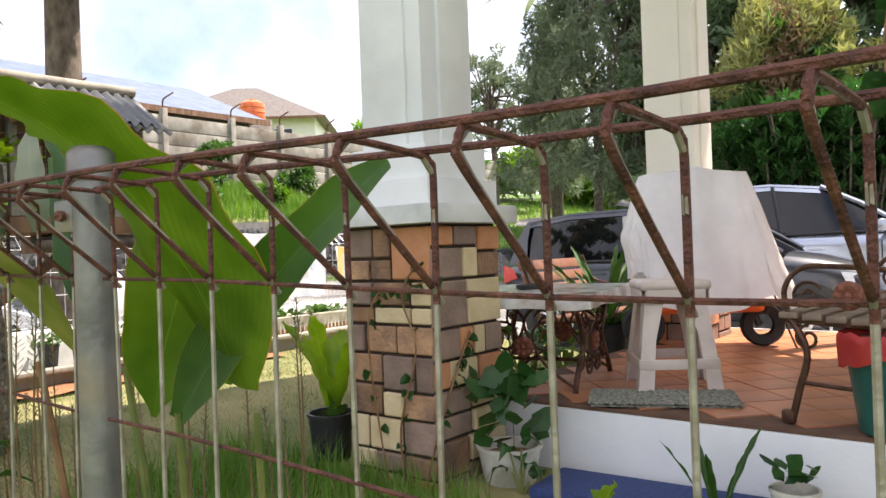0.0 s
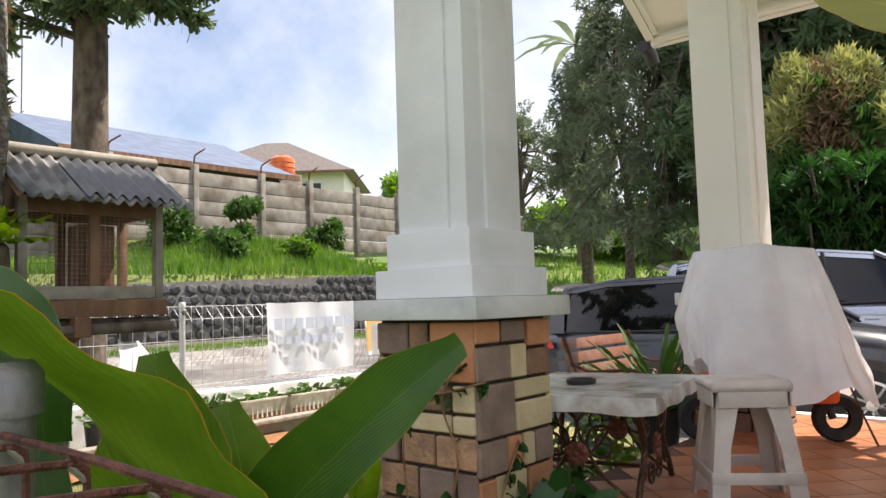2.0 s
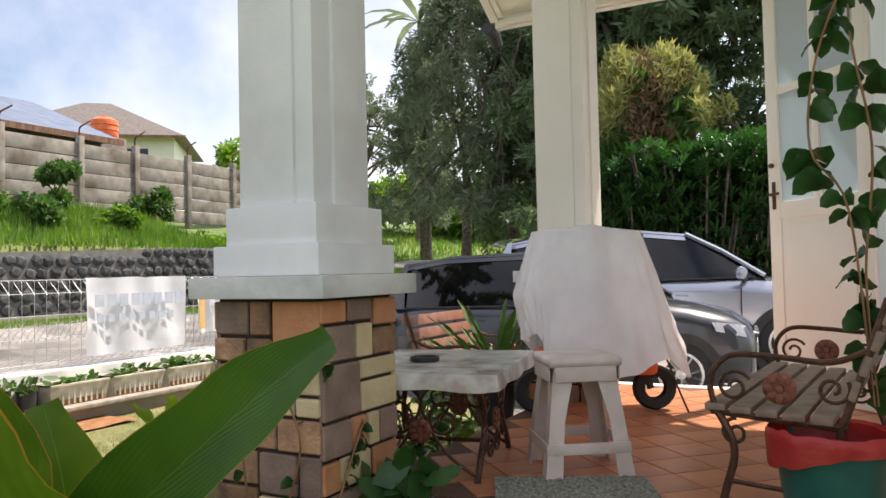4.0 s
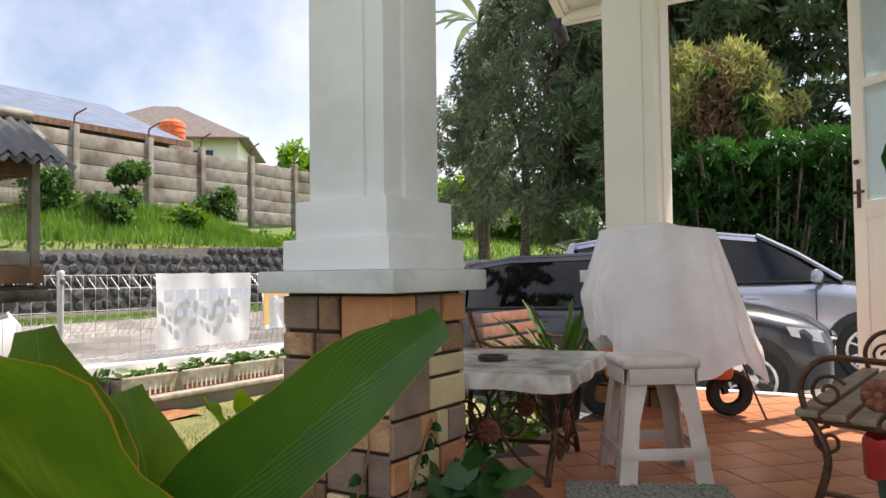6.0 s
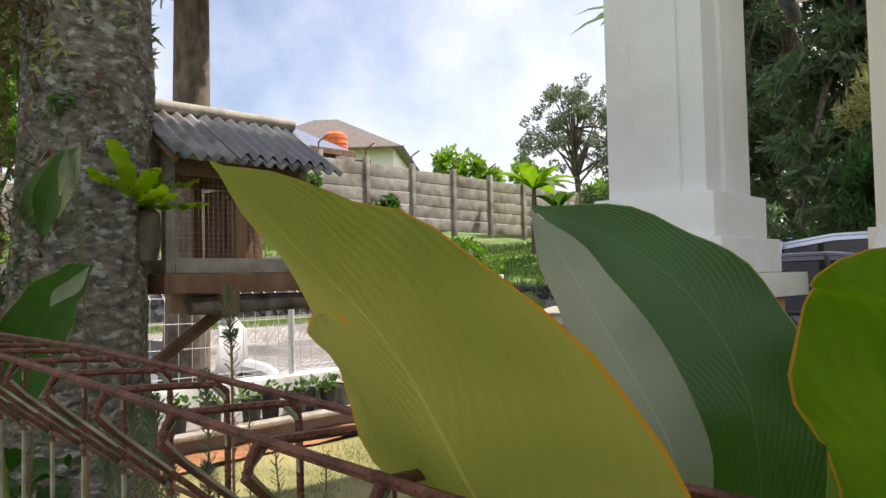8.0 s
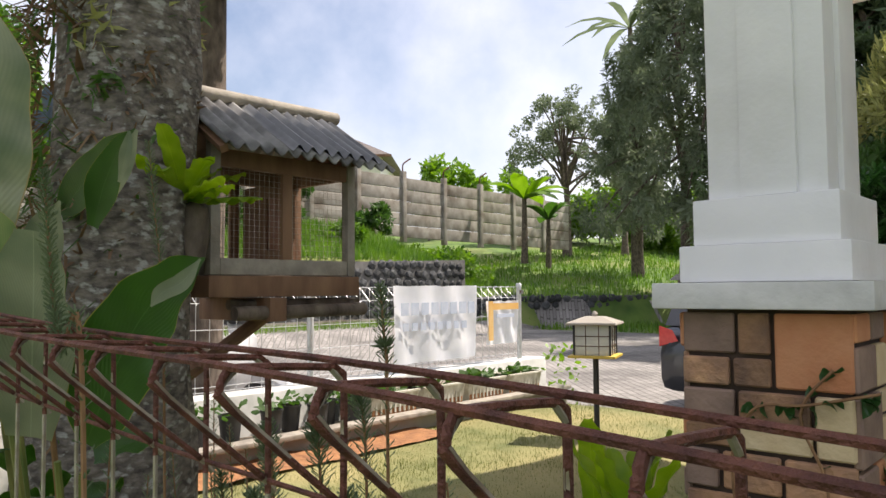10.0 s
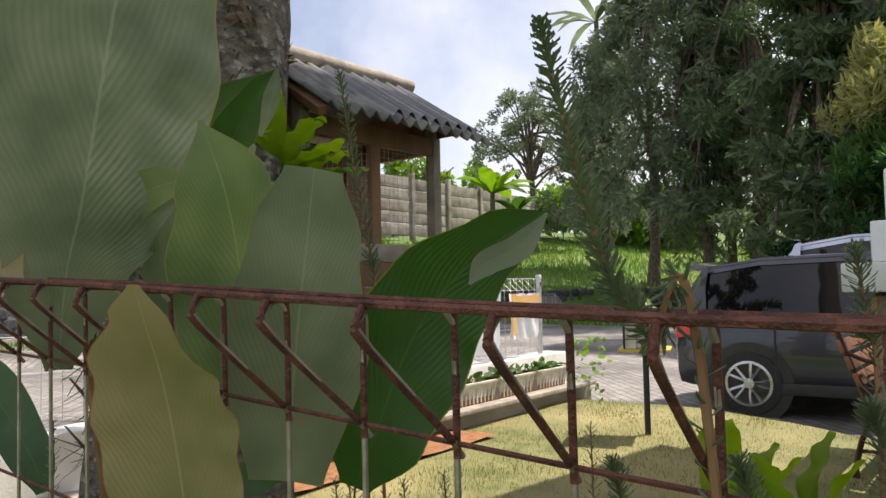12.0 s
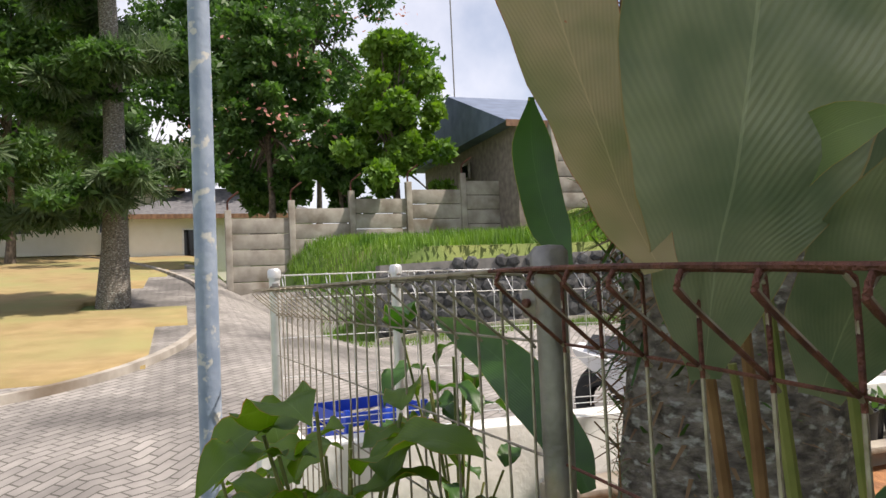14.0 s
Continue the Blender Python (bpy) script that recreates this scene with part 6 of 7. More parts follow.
def pot(at, r, h, mat_, label, leaves, seed, leafm, size=0.06, spread=1.2, tall=0.1):
    t = thing("plant_pot", label, "potted plant", at)
    part("pot", lathe([(0, 0), (r * 0.78, 0), (r, h), (r * 1.06, h), (r * 1.06, h + 0.012), (r * 0.94, h + 0.012), (r * 0.92, h - 0.03)], 20), mat_, t)
    part("soil", lathe([(r * 0.9, h - 0.03), (0, h - 0.02)], 16), M_SOIL, t)
    vs, fs = leaf_quad_cluster(leaves, r * spread, tall, size, seed)
    raw("foliage", [v + Vector((0, 0, h - 0.02)) for v in vs], fs, leafm, t)
    return t


for i, (y, x) in enumerate(((3.55, 0.26), (3.72, 0.2), (3.86, 0.28), (3.99, 0.2), (4.12, 0.27), (4.2, 0.16), (3.3, 0.24), (3.1, 0.22))):
    pot((LX + x, y, 0.41), 0.062, 0.14, M_BLACKP, "black plastic nursery pot with seedlings on the ledge", 26, 220 + i, M_F_MID, 0.05, 1.3, 0.08)
pot((-1.42, 3.36, 0.16), 0.12, 0.15, M_POTW, "white plastic pot with a glossy dark-leaved plant", 40, 240, M_F_VINE, 0.12, 1.0, 0.3)
pot((-0.42, 3.40, 0.16), 0.07, 0.14, M_POTW, "small chalky white pot by the porch step", 14, 241, M_F_VINE, 0.08, 0.8, 0.15)
pot((-4.55, 6.35, 0.1), 0.12, 0.13, M_SOIL, "terracotta bowl with a small bonsai", 90, 242, M_F_LIGHT, 0.06, 1.3, 0.55)
pot((-2.25, 3.22, 0.17), 0.1, 0.2, M_BLACKP, "black plastic pot holding a bird's nest fern", 10, 243, M_F_MID, 0.08, 0.8, 0.05)
pot((-2.05, 5.45, 0.3), 0.15, 0.24, M_BLACKP, "large black pot with a sword-leaved plant", 10, 244, M_F_MID, 0.1, 0.8, 0.1)
pot((-3.3, 1.66, 0.3), 0.13, 0.22, M_SOIL, "terracotta pot behind the wire fence", 12, 245, M_F_MID, 0.08, 0.8, 0.1)

sc = thing("scooter", "white and black motor scooter parked behind the fence", "scooter", (-6.35, 4.05, 0.02), rz=20)
part("front_wheel", lathe([(0.13, -0.04), (0.24, -0.045), (0.28, 0), (0.24, 0.045), (0.13, 0.04)], 24), M_RUBBER, sc, m=pose(0.62, 0, 0.28, 90, 0, 0))
part("rear_wheel", lathe([(0.13, -0.04), (0.24, -0.045), (0.28, 0), (0.24, 0.045), (0.13, 0.04)], 24), M_RUBBER, sc, m=pose(-0.55, 0, 0.28, 90, 0, 0))
part("body_shell", loft([[(-0.75, y, z) for y, z in ((-0.06, 0.62), (-0.1, 0.68), (0, 0.72), (0.1, 0.68), (0.06, 0.62))], [(-0.4, y, z) for y, z in ((-0.12, 0.42), (-0.16, 0.62), (0, 0.7), (0.16, 0.62), (0.12, 0.42))], [(0.0, y, z) for y, z in ((-0.14, 0.25), (-0.16, 0.5), (0, 0.6), (0.16, 0.5), (0.14, 0.25))], [(0.12, y, z) for y, z in ((-0.15, 0.22), (-0.16, 0.3), (0, 0.33), (0.16, 0.3), (0.15, 0.22))]]), M_SCOOT, sc)
part("seat", loft([[(-0.62, y, z) for y, z in ((-0.1, 0.7), (0, 0.78), (0.1, 0.7))], [(-0.2, y, z) for y, z in ((-0.13, 0.66), (0, 0.76), (0.13, 0.66))], [(0.08, y, z) for y, z in ((-0.08, 0.58), (0, 0.66), (0.08, 0.58))]]), M_BLACKP, sc)
part("front_shield", loft([[(0.2, y, z) for y, z in ((-0.17, 0.25), (0, 0.22), (0.17, 0.25))], [(0.42, y, z) for y, z in ((-0.2, 0.55), (0.08, 0.58), (0.2, 0.55))], [(0.44, y, z) for y, z in ((-0.16, 0.85), (0.05, 0.9), (0.16, 0.85))], [(0.36, y, z) for y, z in ((-0.1, 0.98), (0, 1.02), (0.1, 0.98))]]), M_SCOOT, sc)
part("fender", tube(smooth_path([(0.9, 0, 0.3), (0.8, 0, 0.52), (0.55, 0, 0.58)], 4), 0.06, 8), M_SCOOT, sc)
part("handlebar", tube(smooth_path([(0.22, 0.34, 1.0), (0.34, 0.15, 1.02), (0.36, 0, 1.0), (0.34, -0.15, 1.02), (0.22, -0.34, 1.0)], 4), 0.016, 8), M_BLACKP, sc)
part("headset", box(0.3, 0.46, -0.09, 0.09, 0.96, 1.1, 0.03), M_BLACKP, sc)
for s in (-1, 1):
    part("mirror", lathe([(0, 0), (0.055, 0.005), (0.05, 0.02), (0, 0.025)], 14), M_BLACKP, sc, m=pose(0.28, s * 0.3, 1.2, 0, 80, 0))
    part("mirror_stem", tube([(0.3, s * 0.2, 1.02), (0.28, s * 0.3, 1.18)], 0.006, 6), M_BLACKP, sc)

bp = thing("lamp_pole", "flaking blue-grey painted steel pole by the fence", "pole", (-4.42, 1.02, -0.12))
part("shaft", lathe([(0.035, -0.2), (0.034, 1.5), (0.033, 5.0)], 20), M_POLE, bp, m=pose(0, 0, 0, 0, -0.6, 0))
cr_ = thing("plastic_crate", "bright blue plastic crate behind the fence", "crate", (-5.35, 1.72, 0.15), rz=15)
for z in (0.25, 0.33, 0.41, 0.49):
    for k in range(4):
        part("slat", box(-0.2, 0.2, -0.2, -0.192, z, z + 0.055, 0.002), M_BLUEC, cr_, m=pose(0, 0, 0, 0, 0, 90 * k))
for k in range(4):
    part("corner", box(-0.205, -0.18, -0.205, -0.18, 0.0, 0.56, 0.004), M_BLUEC, cr_, m=pose(0, 0, 0, 0, 0, 90 * k))
part("bottom", box(-0.19, 0.19, -0.19, 0.19, 0.0, 0.22, 0.003), M_BLUEC, cr_)


# ---------------------------------------------------------------- broad leaves at the fence
def blade(spine, half, normal, material, parent, fold=0.16, wave=0.05, seed=0):
    """A broad leaf along a spine, folded a little at the midrib, with a wavy rim; its UV map runs across and along it."""
    P = smooth_path(spine, 6)
    n = len(P)
    k = len(half) - 1
    W = []
    for i in range(n):
        u = i / (n - 1) * k
        j = min(int(u), k - 1)
        f = u - j
        f = f * f * (3 - 2 * f)
        W.append(half[j] * (1 - f) + half[j + 1] * f)
    N = Vector(normal).normalized()
    bm = bmesh.new()
    uv = bm.loops.layers.uv.new("UVMap")
    m = 12
    g, co = [], {}
    for i, p in enumerate(P):
        d = (P[min(i + 1, n - 1)] - P[max(i - 1, 0)]).normalized()
        s = d.cross(N).normalized()
        q = s.cross(d).normalized()
        row = []
        for j in range(m + 1):
            a = 2 * j / m - 1
            b = abs(a)
            rim = wave * W[i] * math.sin(i * 1.1 + seed + 2 * a) * b * b
            nick = 1 - 0.025 * max(0, noise.noise((i * 0.9, a * 3, seed * 7.7))) * b ** 4
            v = bm.verts.new(p + s * a * W[i] * nick + q * (fold * W[i] * (b ** 1.5) + rim))
            co[v] = (j / m, i / (n - 1))
            row.append(v)
        g.append(row)
    for i in range(n - 1):
        for j in range(m):
            f = bm.faces.new((g[i][j], g[i][j + 1], g[i + 1][j + 1], g[i + 1][j]))
            for lp_ in f.loops:
                lp_[uv].uv = co[lp_.vert]
    return part("leaf", bm, material, parent)


LEAVES = [
    (M_L_GREEN, ((-0.712, 1.297, 1.265), (-0.70, 1.345, 1.244), (-0.69, 1.40, 1.212), (-0.70, 1.49, 1.145), (-0.71, 1.58, 1.03), (-0.73, 1.66, 0.88)), (0.001, 0.06, 0.112, 0.14, 0.13, 0.03), (0.06, 0.605, 0.74)),
    (M_L_DARK, ((-1.087, 1.56, 1.242), (-1.037, 1.56, 1.154), (-0.992, 1.56, 1.079), (-0.934, 1.56, 0.99)), (0.0023, 0.0243, 0.0386, 0.0291), (0.65, -0.76, -0.01)),
    (M_L_GREEN, ((-0.833, 1.62, 1.178), (-0.812, 1.62, 1.052), (-0.865, 1.62, 0.934), (-0.901, 1.62, 0.828)), (0.0167, 0.0783, 0.0637, 0.0043), (0.62, -0.78, 0.0)),
    (M_L_GREEN, ((-0.898, 1.75, 1.104), (-0.859, 1.75, 0.991), (-0.898, 1.75, 0.858)), (0.0188, 0.0554, 0.0094), (0.62, -0.78, 0.0)),
    (M_L_YELLOW, ((-0.912, 1.234, 1.27), (-0.898, 1.256, 1.243), (-0.884, 1.282, 1.210), (-0.893, 1.332, 1.148), (-0.90, 1.41, 1.05), (-0.89, 1.52, 0.92)), (0.001, 0.038, 0.072, 0.104, 0.11, 0.04), (0.13, 0.71, 0.58)),
    (M_L_DARK, ((-0.995, 1.503, 1.279), (-0.925, 1.505, 1.249), (-0.885, 1.51, 1.211), (-0.865, 1.515, 1.164), (-0.863, 1.52, 1.096)), (0.0014, 0.0226, 0.0349, 0.0353, 0.0293), (0.69, -0.72, -0.01)),
    (M_L_GREY, ((-0.986, 1.49, 1.275), (-0.943, 1.47, 1.235), (-0.904, 1.455, 1.191), (-0.878, 1.45, 1.153), (-0.871, 1.45, 1.113)), (0.001, 0.0156, 0.0212, 0.018, 0.0091), (0.69, -0.72, -0.01)),
    (M_L_LGR, ((-2.284, 1.411, 1.365), (-2.273, 1.43, 1.302), (-2.277, 1.45, 1.225), (-2.277, 1.46, 1.114)), (0.0015, 0.0463, 0.0682, 0.0579), (0.64, -0.77, -0.01)),
    (M_L_GREY, ((-2.165, 1.45, 1.309), (-2.188, 1.46, 1.246), (-2.217, 1.47, 1.147), (-2.245, 1.48, 1.016)), (0.026, 0.0513, 0.0707, 0.0364), (0.64, -0.77, -0.01)),
    (M_L_GREY, ((-2.424, 1.58, 1.383), (-2.483, 1.58, 1.321), (-2.535, 1.58, 1.246), (-2.572, 1.58, 1.158)), (0.0027, 0.0422, 0.0617, 0.037), (0.64, -0.77, -0.01)),
    (M_L_GREY, ((-2.45, 1.44, 1.72), (-2.47, 1.435, 1.60), (-2.497, 1.424, 1.46), (-2.515, 1.418, 1.37), (-2.532, 1.413, 1.294), (-2.56, 1.41, 1.22), (-2.60, 1.42, 1.11)), (0.03, 0.105, 0.128, 0.12, 0.1, 0.065, 0.015), (0.92, -0.28, -0.2)),
    (M_L_DARK, ((-3.303, 1.62, 1.973), (-3.265, 1.62, 1.777), (-3.216, 1.62, 1.63), (-3.171, 1.62, 1.47)), (0.0344, 0.0672, 0.06, 0.0106), (0.64, -0.77, -0.01)),
    (M_L_TAN, ((-2.801, 1.355, 1.72), (-2.757, 1.352, 1.593), (-2.69, 1.346, 1.455), (-2.635, 1.343, 1.355), (-2.594, 1.342, 1.276), (-2.552, 1.345, 1.215)), (0.04, 0.07, 0.06, 0.047, 0.034, 0.016), (0.94, -0.33, -0.01)),
    (M_L_TAN, ((-2.199, 1.299, 1.208), (-2.205, 1.31, 1.182), (-2.22, 1.332, 1.14), (-2.224, 1.346, 1.09), (-2.22, 1.354, 1.03), (-2.21, 1.358, 0.97)), (0.006, 0.03, 0.064, 0.074, 0.068, 0.03), (0.3, -0.93, -0.2)),
    (M_L_DARK, ((-2.033, 1.633, 1.272), (-2.087, 1.62, 1.245), (-2.145, 1.6, 1.194), (-2.18, 1.58, 1.129), (-2.202, 1.56, 1.053), (-2.224, 1.55, 0.998)), (0.0015, 0.032, 0.0575, 0.0688, 0.0519, 0.0165), (0.64, -0.77, -0.01)),
    (M_L_GREY, ((-2.032, 1.625, 1.27), (-2.055, 1.61, 1.238), (-2.084, 1.595, 1.223), (-2.097, 1.585, 1.203)), (0.0015, 0.0133, 0.0124, 0.0015), (0.64, -0.77, -0.01)),
    (M_L_DARK, ((-2.682, 1.82, 1.581), (-2.74, 1.82, 1.544), (-2.811, 1.82, 1.476), (-2.87, 1.82, 1.381)), (0.0038, 0.0273, 0.0453, 0.0155), (0.64, -0.77, -0.01)),
    (M_L_GREY, ((-2.674, 1.815, 1.58), (-2.689, 1.815, 1.533), (-2.722, 1.815, 1.471)), (0.0038, 0.0152, 0.0038), (0.64, -0.77, -0.01)),
    (M_L_LGR, ((-2.442, 1.513, 1.337), (-2.488, 1.48, 1.326), (-2.562, 1.46, 1.292), (-2.649, 1.45, 1.235), (-2.68, 1.44, 1.193)), (0.0019, 0.0246, 0.0402, 0.0352, 0.0071), (0.64, -0.77, -0.01)),
    (M_L_DARK, ((-3.293, 1.6, 1.57), (-3.299, 1.6, 1.46), (-3.25, 1.6, 1.321), (-3.167, 1.6, 1.232)), (0.0055, 0.0417, 0.0401, 0.004), (0.94, -0.33, -0.01)),
    (M_L_DARK, ((-4.413, 1.75, 1.105), (-4.003, 1.75, 1.043), (-3.716, 1.75, 0.957), (-3.503, 1.75, 0.841), (-3.418, 1.75, 0.762)), (0.0077, 0.055, 0.0676, 0.05, 0.0178), (0.94, -0.33, -0.01)),
    (M_L_DARK, ((-2.826, 1.9, 1.619), (-2.986, 1.9, 1.568), (-3.152, 1.9, 1.508), (-3.306, 1.9, 1.438)), (0.0049, 0.0467, 0.0578, 0.0174), (0.64, -0.76, -0.01)),
    (M_L_GREY, ((-2.819, 1.9, 1.618), (-2.885, 1.9, 1.541), (-2.985, 1.9, 1.437)), (0.0049, 0.0275, 0.0052), (0.64, -0.76, -0.01)),
    (M_L_GREY, ((-2.31, 1.47, 1.30), (-2.39, 1.5, 1.28), (-2.48, 1.53, 1.225), (-2.55, 1.55, 1.16), (-2.6, 1.56, 1.08)), (0.01, 0.045, 0.06, 0.055, 0.02), (0.7, -0.72, -0.01)),
    (M_L_YELLOW, ((-0.123, 1.42, 1.31), (-0.111, 1.42, 1.3), (-0.099, 1.42, 1.293), (-0.086, 1.42, 1.284)), (0.0004, 0.0062, 0.008, 0.0064), (0.47, -0.88, -0.01)),
]
CL = {}
for i, (m_, sp, hw, nr) in enumerate(LEAVES):
    x0 = sum(p[0] for p in sp) / len(sp)
    key = "a" if x0 > -1.35 else "b"
    if key not in CL:
        CL[key] = thing("broad_leaf_plant", "clump of big pleated leaves, some yellowing, by the wire fence" if key == "a" else "tall clump of waxy, sky-paled grey-green and dry tan leaves", "plant", (0, 0, 0))
    blade(sp, hw, nr, m_, CL[key], seed=i)
bl = blade(((-0.485, 1.72, 1.186), (-0.56, 1.70, 1.13), (-0.66, 1.67, 1.04), (-0.75, 1.63, 0.93), (-0.80, 1.6, 0.84)), (0.013, 0.037, 0.047, 0.044, 0.014), (0.55, -0.6, 0.5), M_L_MID, CL["a"], fold=0.35)
for (a, b, r_, m_, kk) in (((-0.80, 1.6, 0.85), (-0.86, 1.62, 0.2), 0.008, M_STEM, "a"), ((-0.98, 1.62, 0.9), (-0.93, 1.64, 0.2), 0.008, M_STEM, "a"), ((-0.70, 1.66, 0.85), (-0.82, 1.7, 0.2), 0.007, M_STEM, "a"), ((-0.62, 1.7, 0.7), (-0.74, 1.72, 0.2), 0.007, M_DRYSTEM, "a"), ((-0.56, 1.72, 0.75), (-0.60, 1.75, 0.2), 0.006, M_STEM, "a"),
                           ((-0.5, 1.75, 0.62), (-0.52, 1.78, 0.2), 0.008, M_STEM, "a"), ((-1.05, 1.6, 1.0), (-1.02, 1.62, 0.2), 0.008, M_STEM, "a"), ((-1.2, 1.58, 0.9), (-1.1, 1.6, 0.2), 0.008, M_DRYSTEM, "a"),
                           ((-2.60, 1.5, 1.2), (-2.66, 1.58, 0.2), 0.009, M_STEM, "b"), ((-2.66, 1.52, 1.22), (-2.76, 1.6, 0.2), 0.009, M_DRYSTEM, "b"), ((-2.55, 1.55, 1.1), (-2.6, 1.62, 0.2), 0.009, M_STEM, "b"), ((-2.45, 1.52, 1.0), (-2.5, 1.6, 0.2), 0.009, M_STEM, "b"), ((-2.36, 1.56, 0.95), (-2.45, 1.62, 0.2), 0.008, M_STEM, "b"), ((-2.7, 1.5, 1.15), (-2.82, 1.62, 0.2), 0.01, M_DRYSTEM, "b"), ((-2.75, 1.58, 1.1), (-2.72, 1.66, 0.2), 0.008, M_STEM, "b"), ((-2.5, 1.6, 1.0), (-2.68, 1.7, 0.2), 0.007, M_DRYSTEM, "b"), ((-2.25, 1.55, 0.95), (-2.35, 1.6, 0.2), 0.008, M_STEM, "b"), ((-2.3, 1.3, 0.95), (-2.32, 1.36, 0.1), 0.006, M_STEM, "b")):
    mid = (Vector(a) + Vector(b)) / 2 + Vector((0.02 * noise.noise(Vector(a) * 9), 0.02, 0))
    part("stem", tube(smooth_path([a, mid, b], 4), [r_ * (0.7 + 0.06 * i) for i in range(9)], 7), m_, CL[kk])


def strap(at, ln, n, label, material, name, seed, wd=0.035, el=(0.8, 1.35)):
    t = thing(name, label, "plant", at)
    rnd = random.Random(seed)
    for i in range(n):
        a = i * 2.4 + rnd.uniform(-0.4, 0.4)
        e = rnd.uniform(*el)
        L_ = ln * rnd.uniform(0.7, 1.1)
        d = Vector((math.cos(a) * math.cos(e), math.sin(a) * math.cos(e), math.sin(e)))
        o = Vector((math.cos(a), math.sin(a), 0))
        sp = [d * L_ * u + o * 0.12 * L_ * u * u - Vector((0, 0, 0.1 * L_ * u * u)) for u in (0, 0.3, 0.6, 0.85, 1)]
        blade(sp, (wd * 0.35, wd * 0.8, wd, wd * 0.85, 0.002 + 0.25 * wd * (wd > 0.03)), Vector((math.cos(a), math.sin(a), 0.4)) * -1, material, t, fold=0.4, wave=0.25, seed=i)
    return t


strap((-2.25, 3.25, 0.36), 0.52, 5, "bird's nest fern with wavy lime-green fronds", M_L_LIME, "nest_fern", 3, 0.045, (1.0, 1.4))
strap((-2.5, 3.45, 0.25), 0.6, 4, "bird's nest fern with wavy lime-green fronds on the lawn", M_L_LIME, "nest_fern", 4, 0.05, (1.15, 1.45))
strap((-2.0, 5.4, 0.52), 0.62, 40, "sword-leaved plant with narrow green blades", M_F_MID, "sword_plant", 5, 0.02, (0.45, 1.4))
strap((-0.62, 3.3, 0.17), 0.36, 5, "spiky aloe-like blades beside the porch step", M_L_DARK, "spiky_plant", 6, 0.012, (1.0, 1.45))
strap((-0.95, 3.15, 0.17), 0.22, 1, "pale striped leaf beside the porch step", M_L_LIME, "striped_plant", 8, 0.06, (1.2, 1.3))
strap((-3.18, 2.22, 1.5), 0.27, 16, "green orchid clump with strap leaves tied to the bird house", M_L_LIME, "tree_orchid", 7, 0.033, (0.1, 1.3))
ob = thing("orchid_basket", "dark hanging root basket below the orchid", "basket", (-3.17, 2.25, 1.3))
part("root_mass", lathe([(0, 0.0), (0.03, 0.02), (0.045, 0.1), (0.04, 0.18), (0, 0.22)], 14), M_BARK, ob)


def sprig(pts, n, L_, seed, label):
    """An upright rosemary shoot set with needles."""
    t = thing("rosemary_sprig", label, "herb", pts[-1], "rosemary shoots")
    rnd = random.Random(seed)
    P = [p - Vector(pts[-1]) for p in smooth_path(pts, 8)]
    part("twig", tube(P, [0.0012 + 0.0018 * i / len(P) for i in range(len(P))], 5), M_DRYSTEM, t)
    vs, fs = [], []
    for i in range(n):
        u = i / n
        q = u * (len(P) - 1)
        j = int(q)
        p = P[j].lerp(P[min(j + 1, len(P) - 1)], q - j)
        ax = (P[max(j - 1, 0)] - P[min(j + 2, len(P) - 1)]).normalized()
        a = i * 2.39996
        s = ax.cross(Vector((1, 0.3, 0))).normalized()
        r = s * math.cos(a) + ax.cross(s) * math.sin(a)
        d = (r + ax * rnd.uniform(0.5, 1.2)).normalized()
        b = d.cross(ax).normalized() * 0.0011
        l2 = L_ * rnd.uniform(0.7, 1.1) * (0.5 + 0.5 * min(1, u * 6))
        o = len(vs)
        vs += [p - b, p + b, p + d * l2 * 0.7 + b * 1.1 + r * 0.002, p + d * l2, p + d * l2 * 0.7 - b * 1.1 + r * 0.002]
        fs.append((o, o + 1, o + 2, o + 3, o + 4))
    tagged(raw("needles", vs, fs, M_F_ROSEM, t), kind="stuff")


LB = "upright grey-green rosemary shoot behind the wire fence"
sprig([(-1.874, 1.36, 1.348), (-1.865, 1.36, 1.307), (-1.851, 1.36, 1.253), (-1.838, 1.36, 1.208), (-1.816, 1.36, 1.174), (-1.79, 1.37, 1.1), (-1.74, 1.37, 0.0)], 430, 0.014, 1, "tall leaning " + LB)
sprig([(-1.794, 1.75, 1.23), (-1.786, 1.75, 1.156), (-1.781, 1.75, 1.05), (-1.79, 1.76, 0.25)], 260, 0.02, 2, LB)
sprig([(-2.45, 1.75, 1.516), (-2.425, 1.75, 1.389), (-2.394, 1.75, 1.257), (-2.379, 1.75, 1.1), (-2.37, 1.76, 0.25)], 360, 0.02, 3, LB)
for i, (x, y, z) in enumerate(((-1.86, 1.62, 1.06), (-1.80, 1.56, 1.0), (-1.74, 1.60, 1.08), (-1.70, 1.66, 0.98), (-1.78, 1.70, 1.1), (-1.66, 1.58, 1.02), (-1.92, 1.66, 1.0), (-2.02, 1.72, 1.02), (-2.1, 1.7, 0.95))):
    sprig([(x, y, z), (x + 0.015, y, z - 0.15), (x - 0.01 + 0.01 * i % 0.03, y + 0.01, 0.2)], 300, 0.022, 50 + i, LB)
rq = random.Random(77)
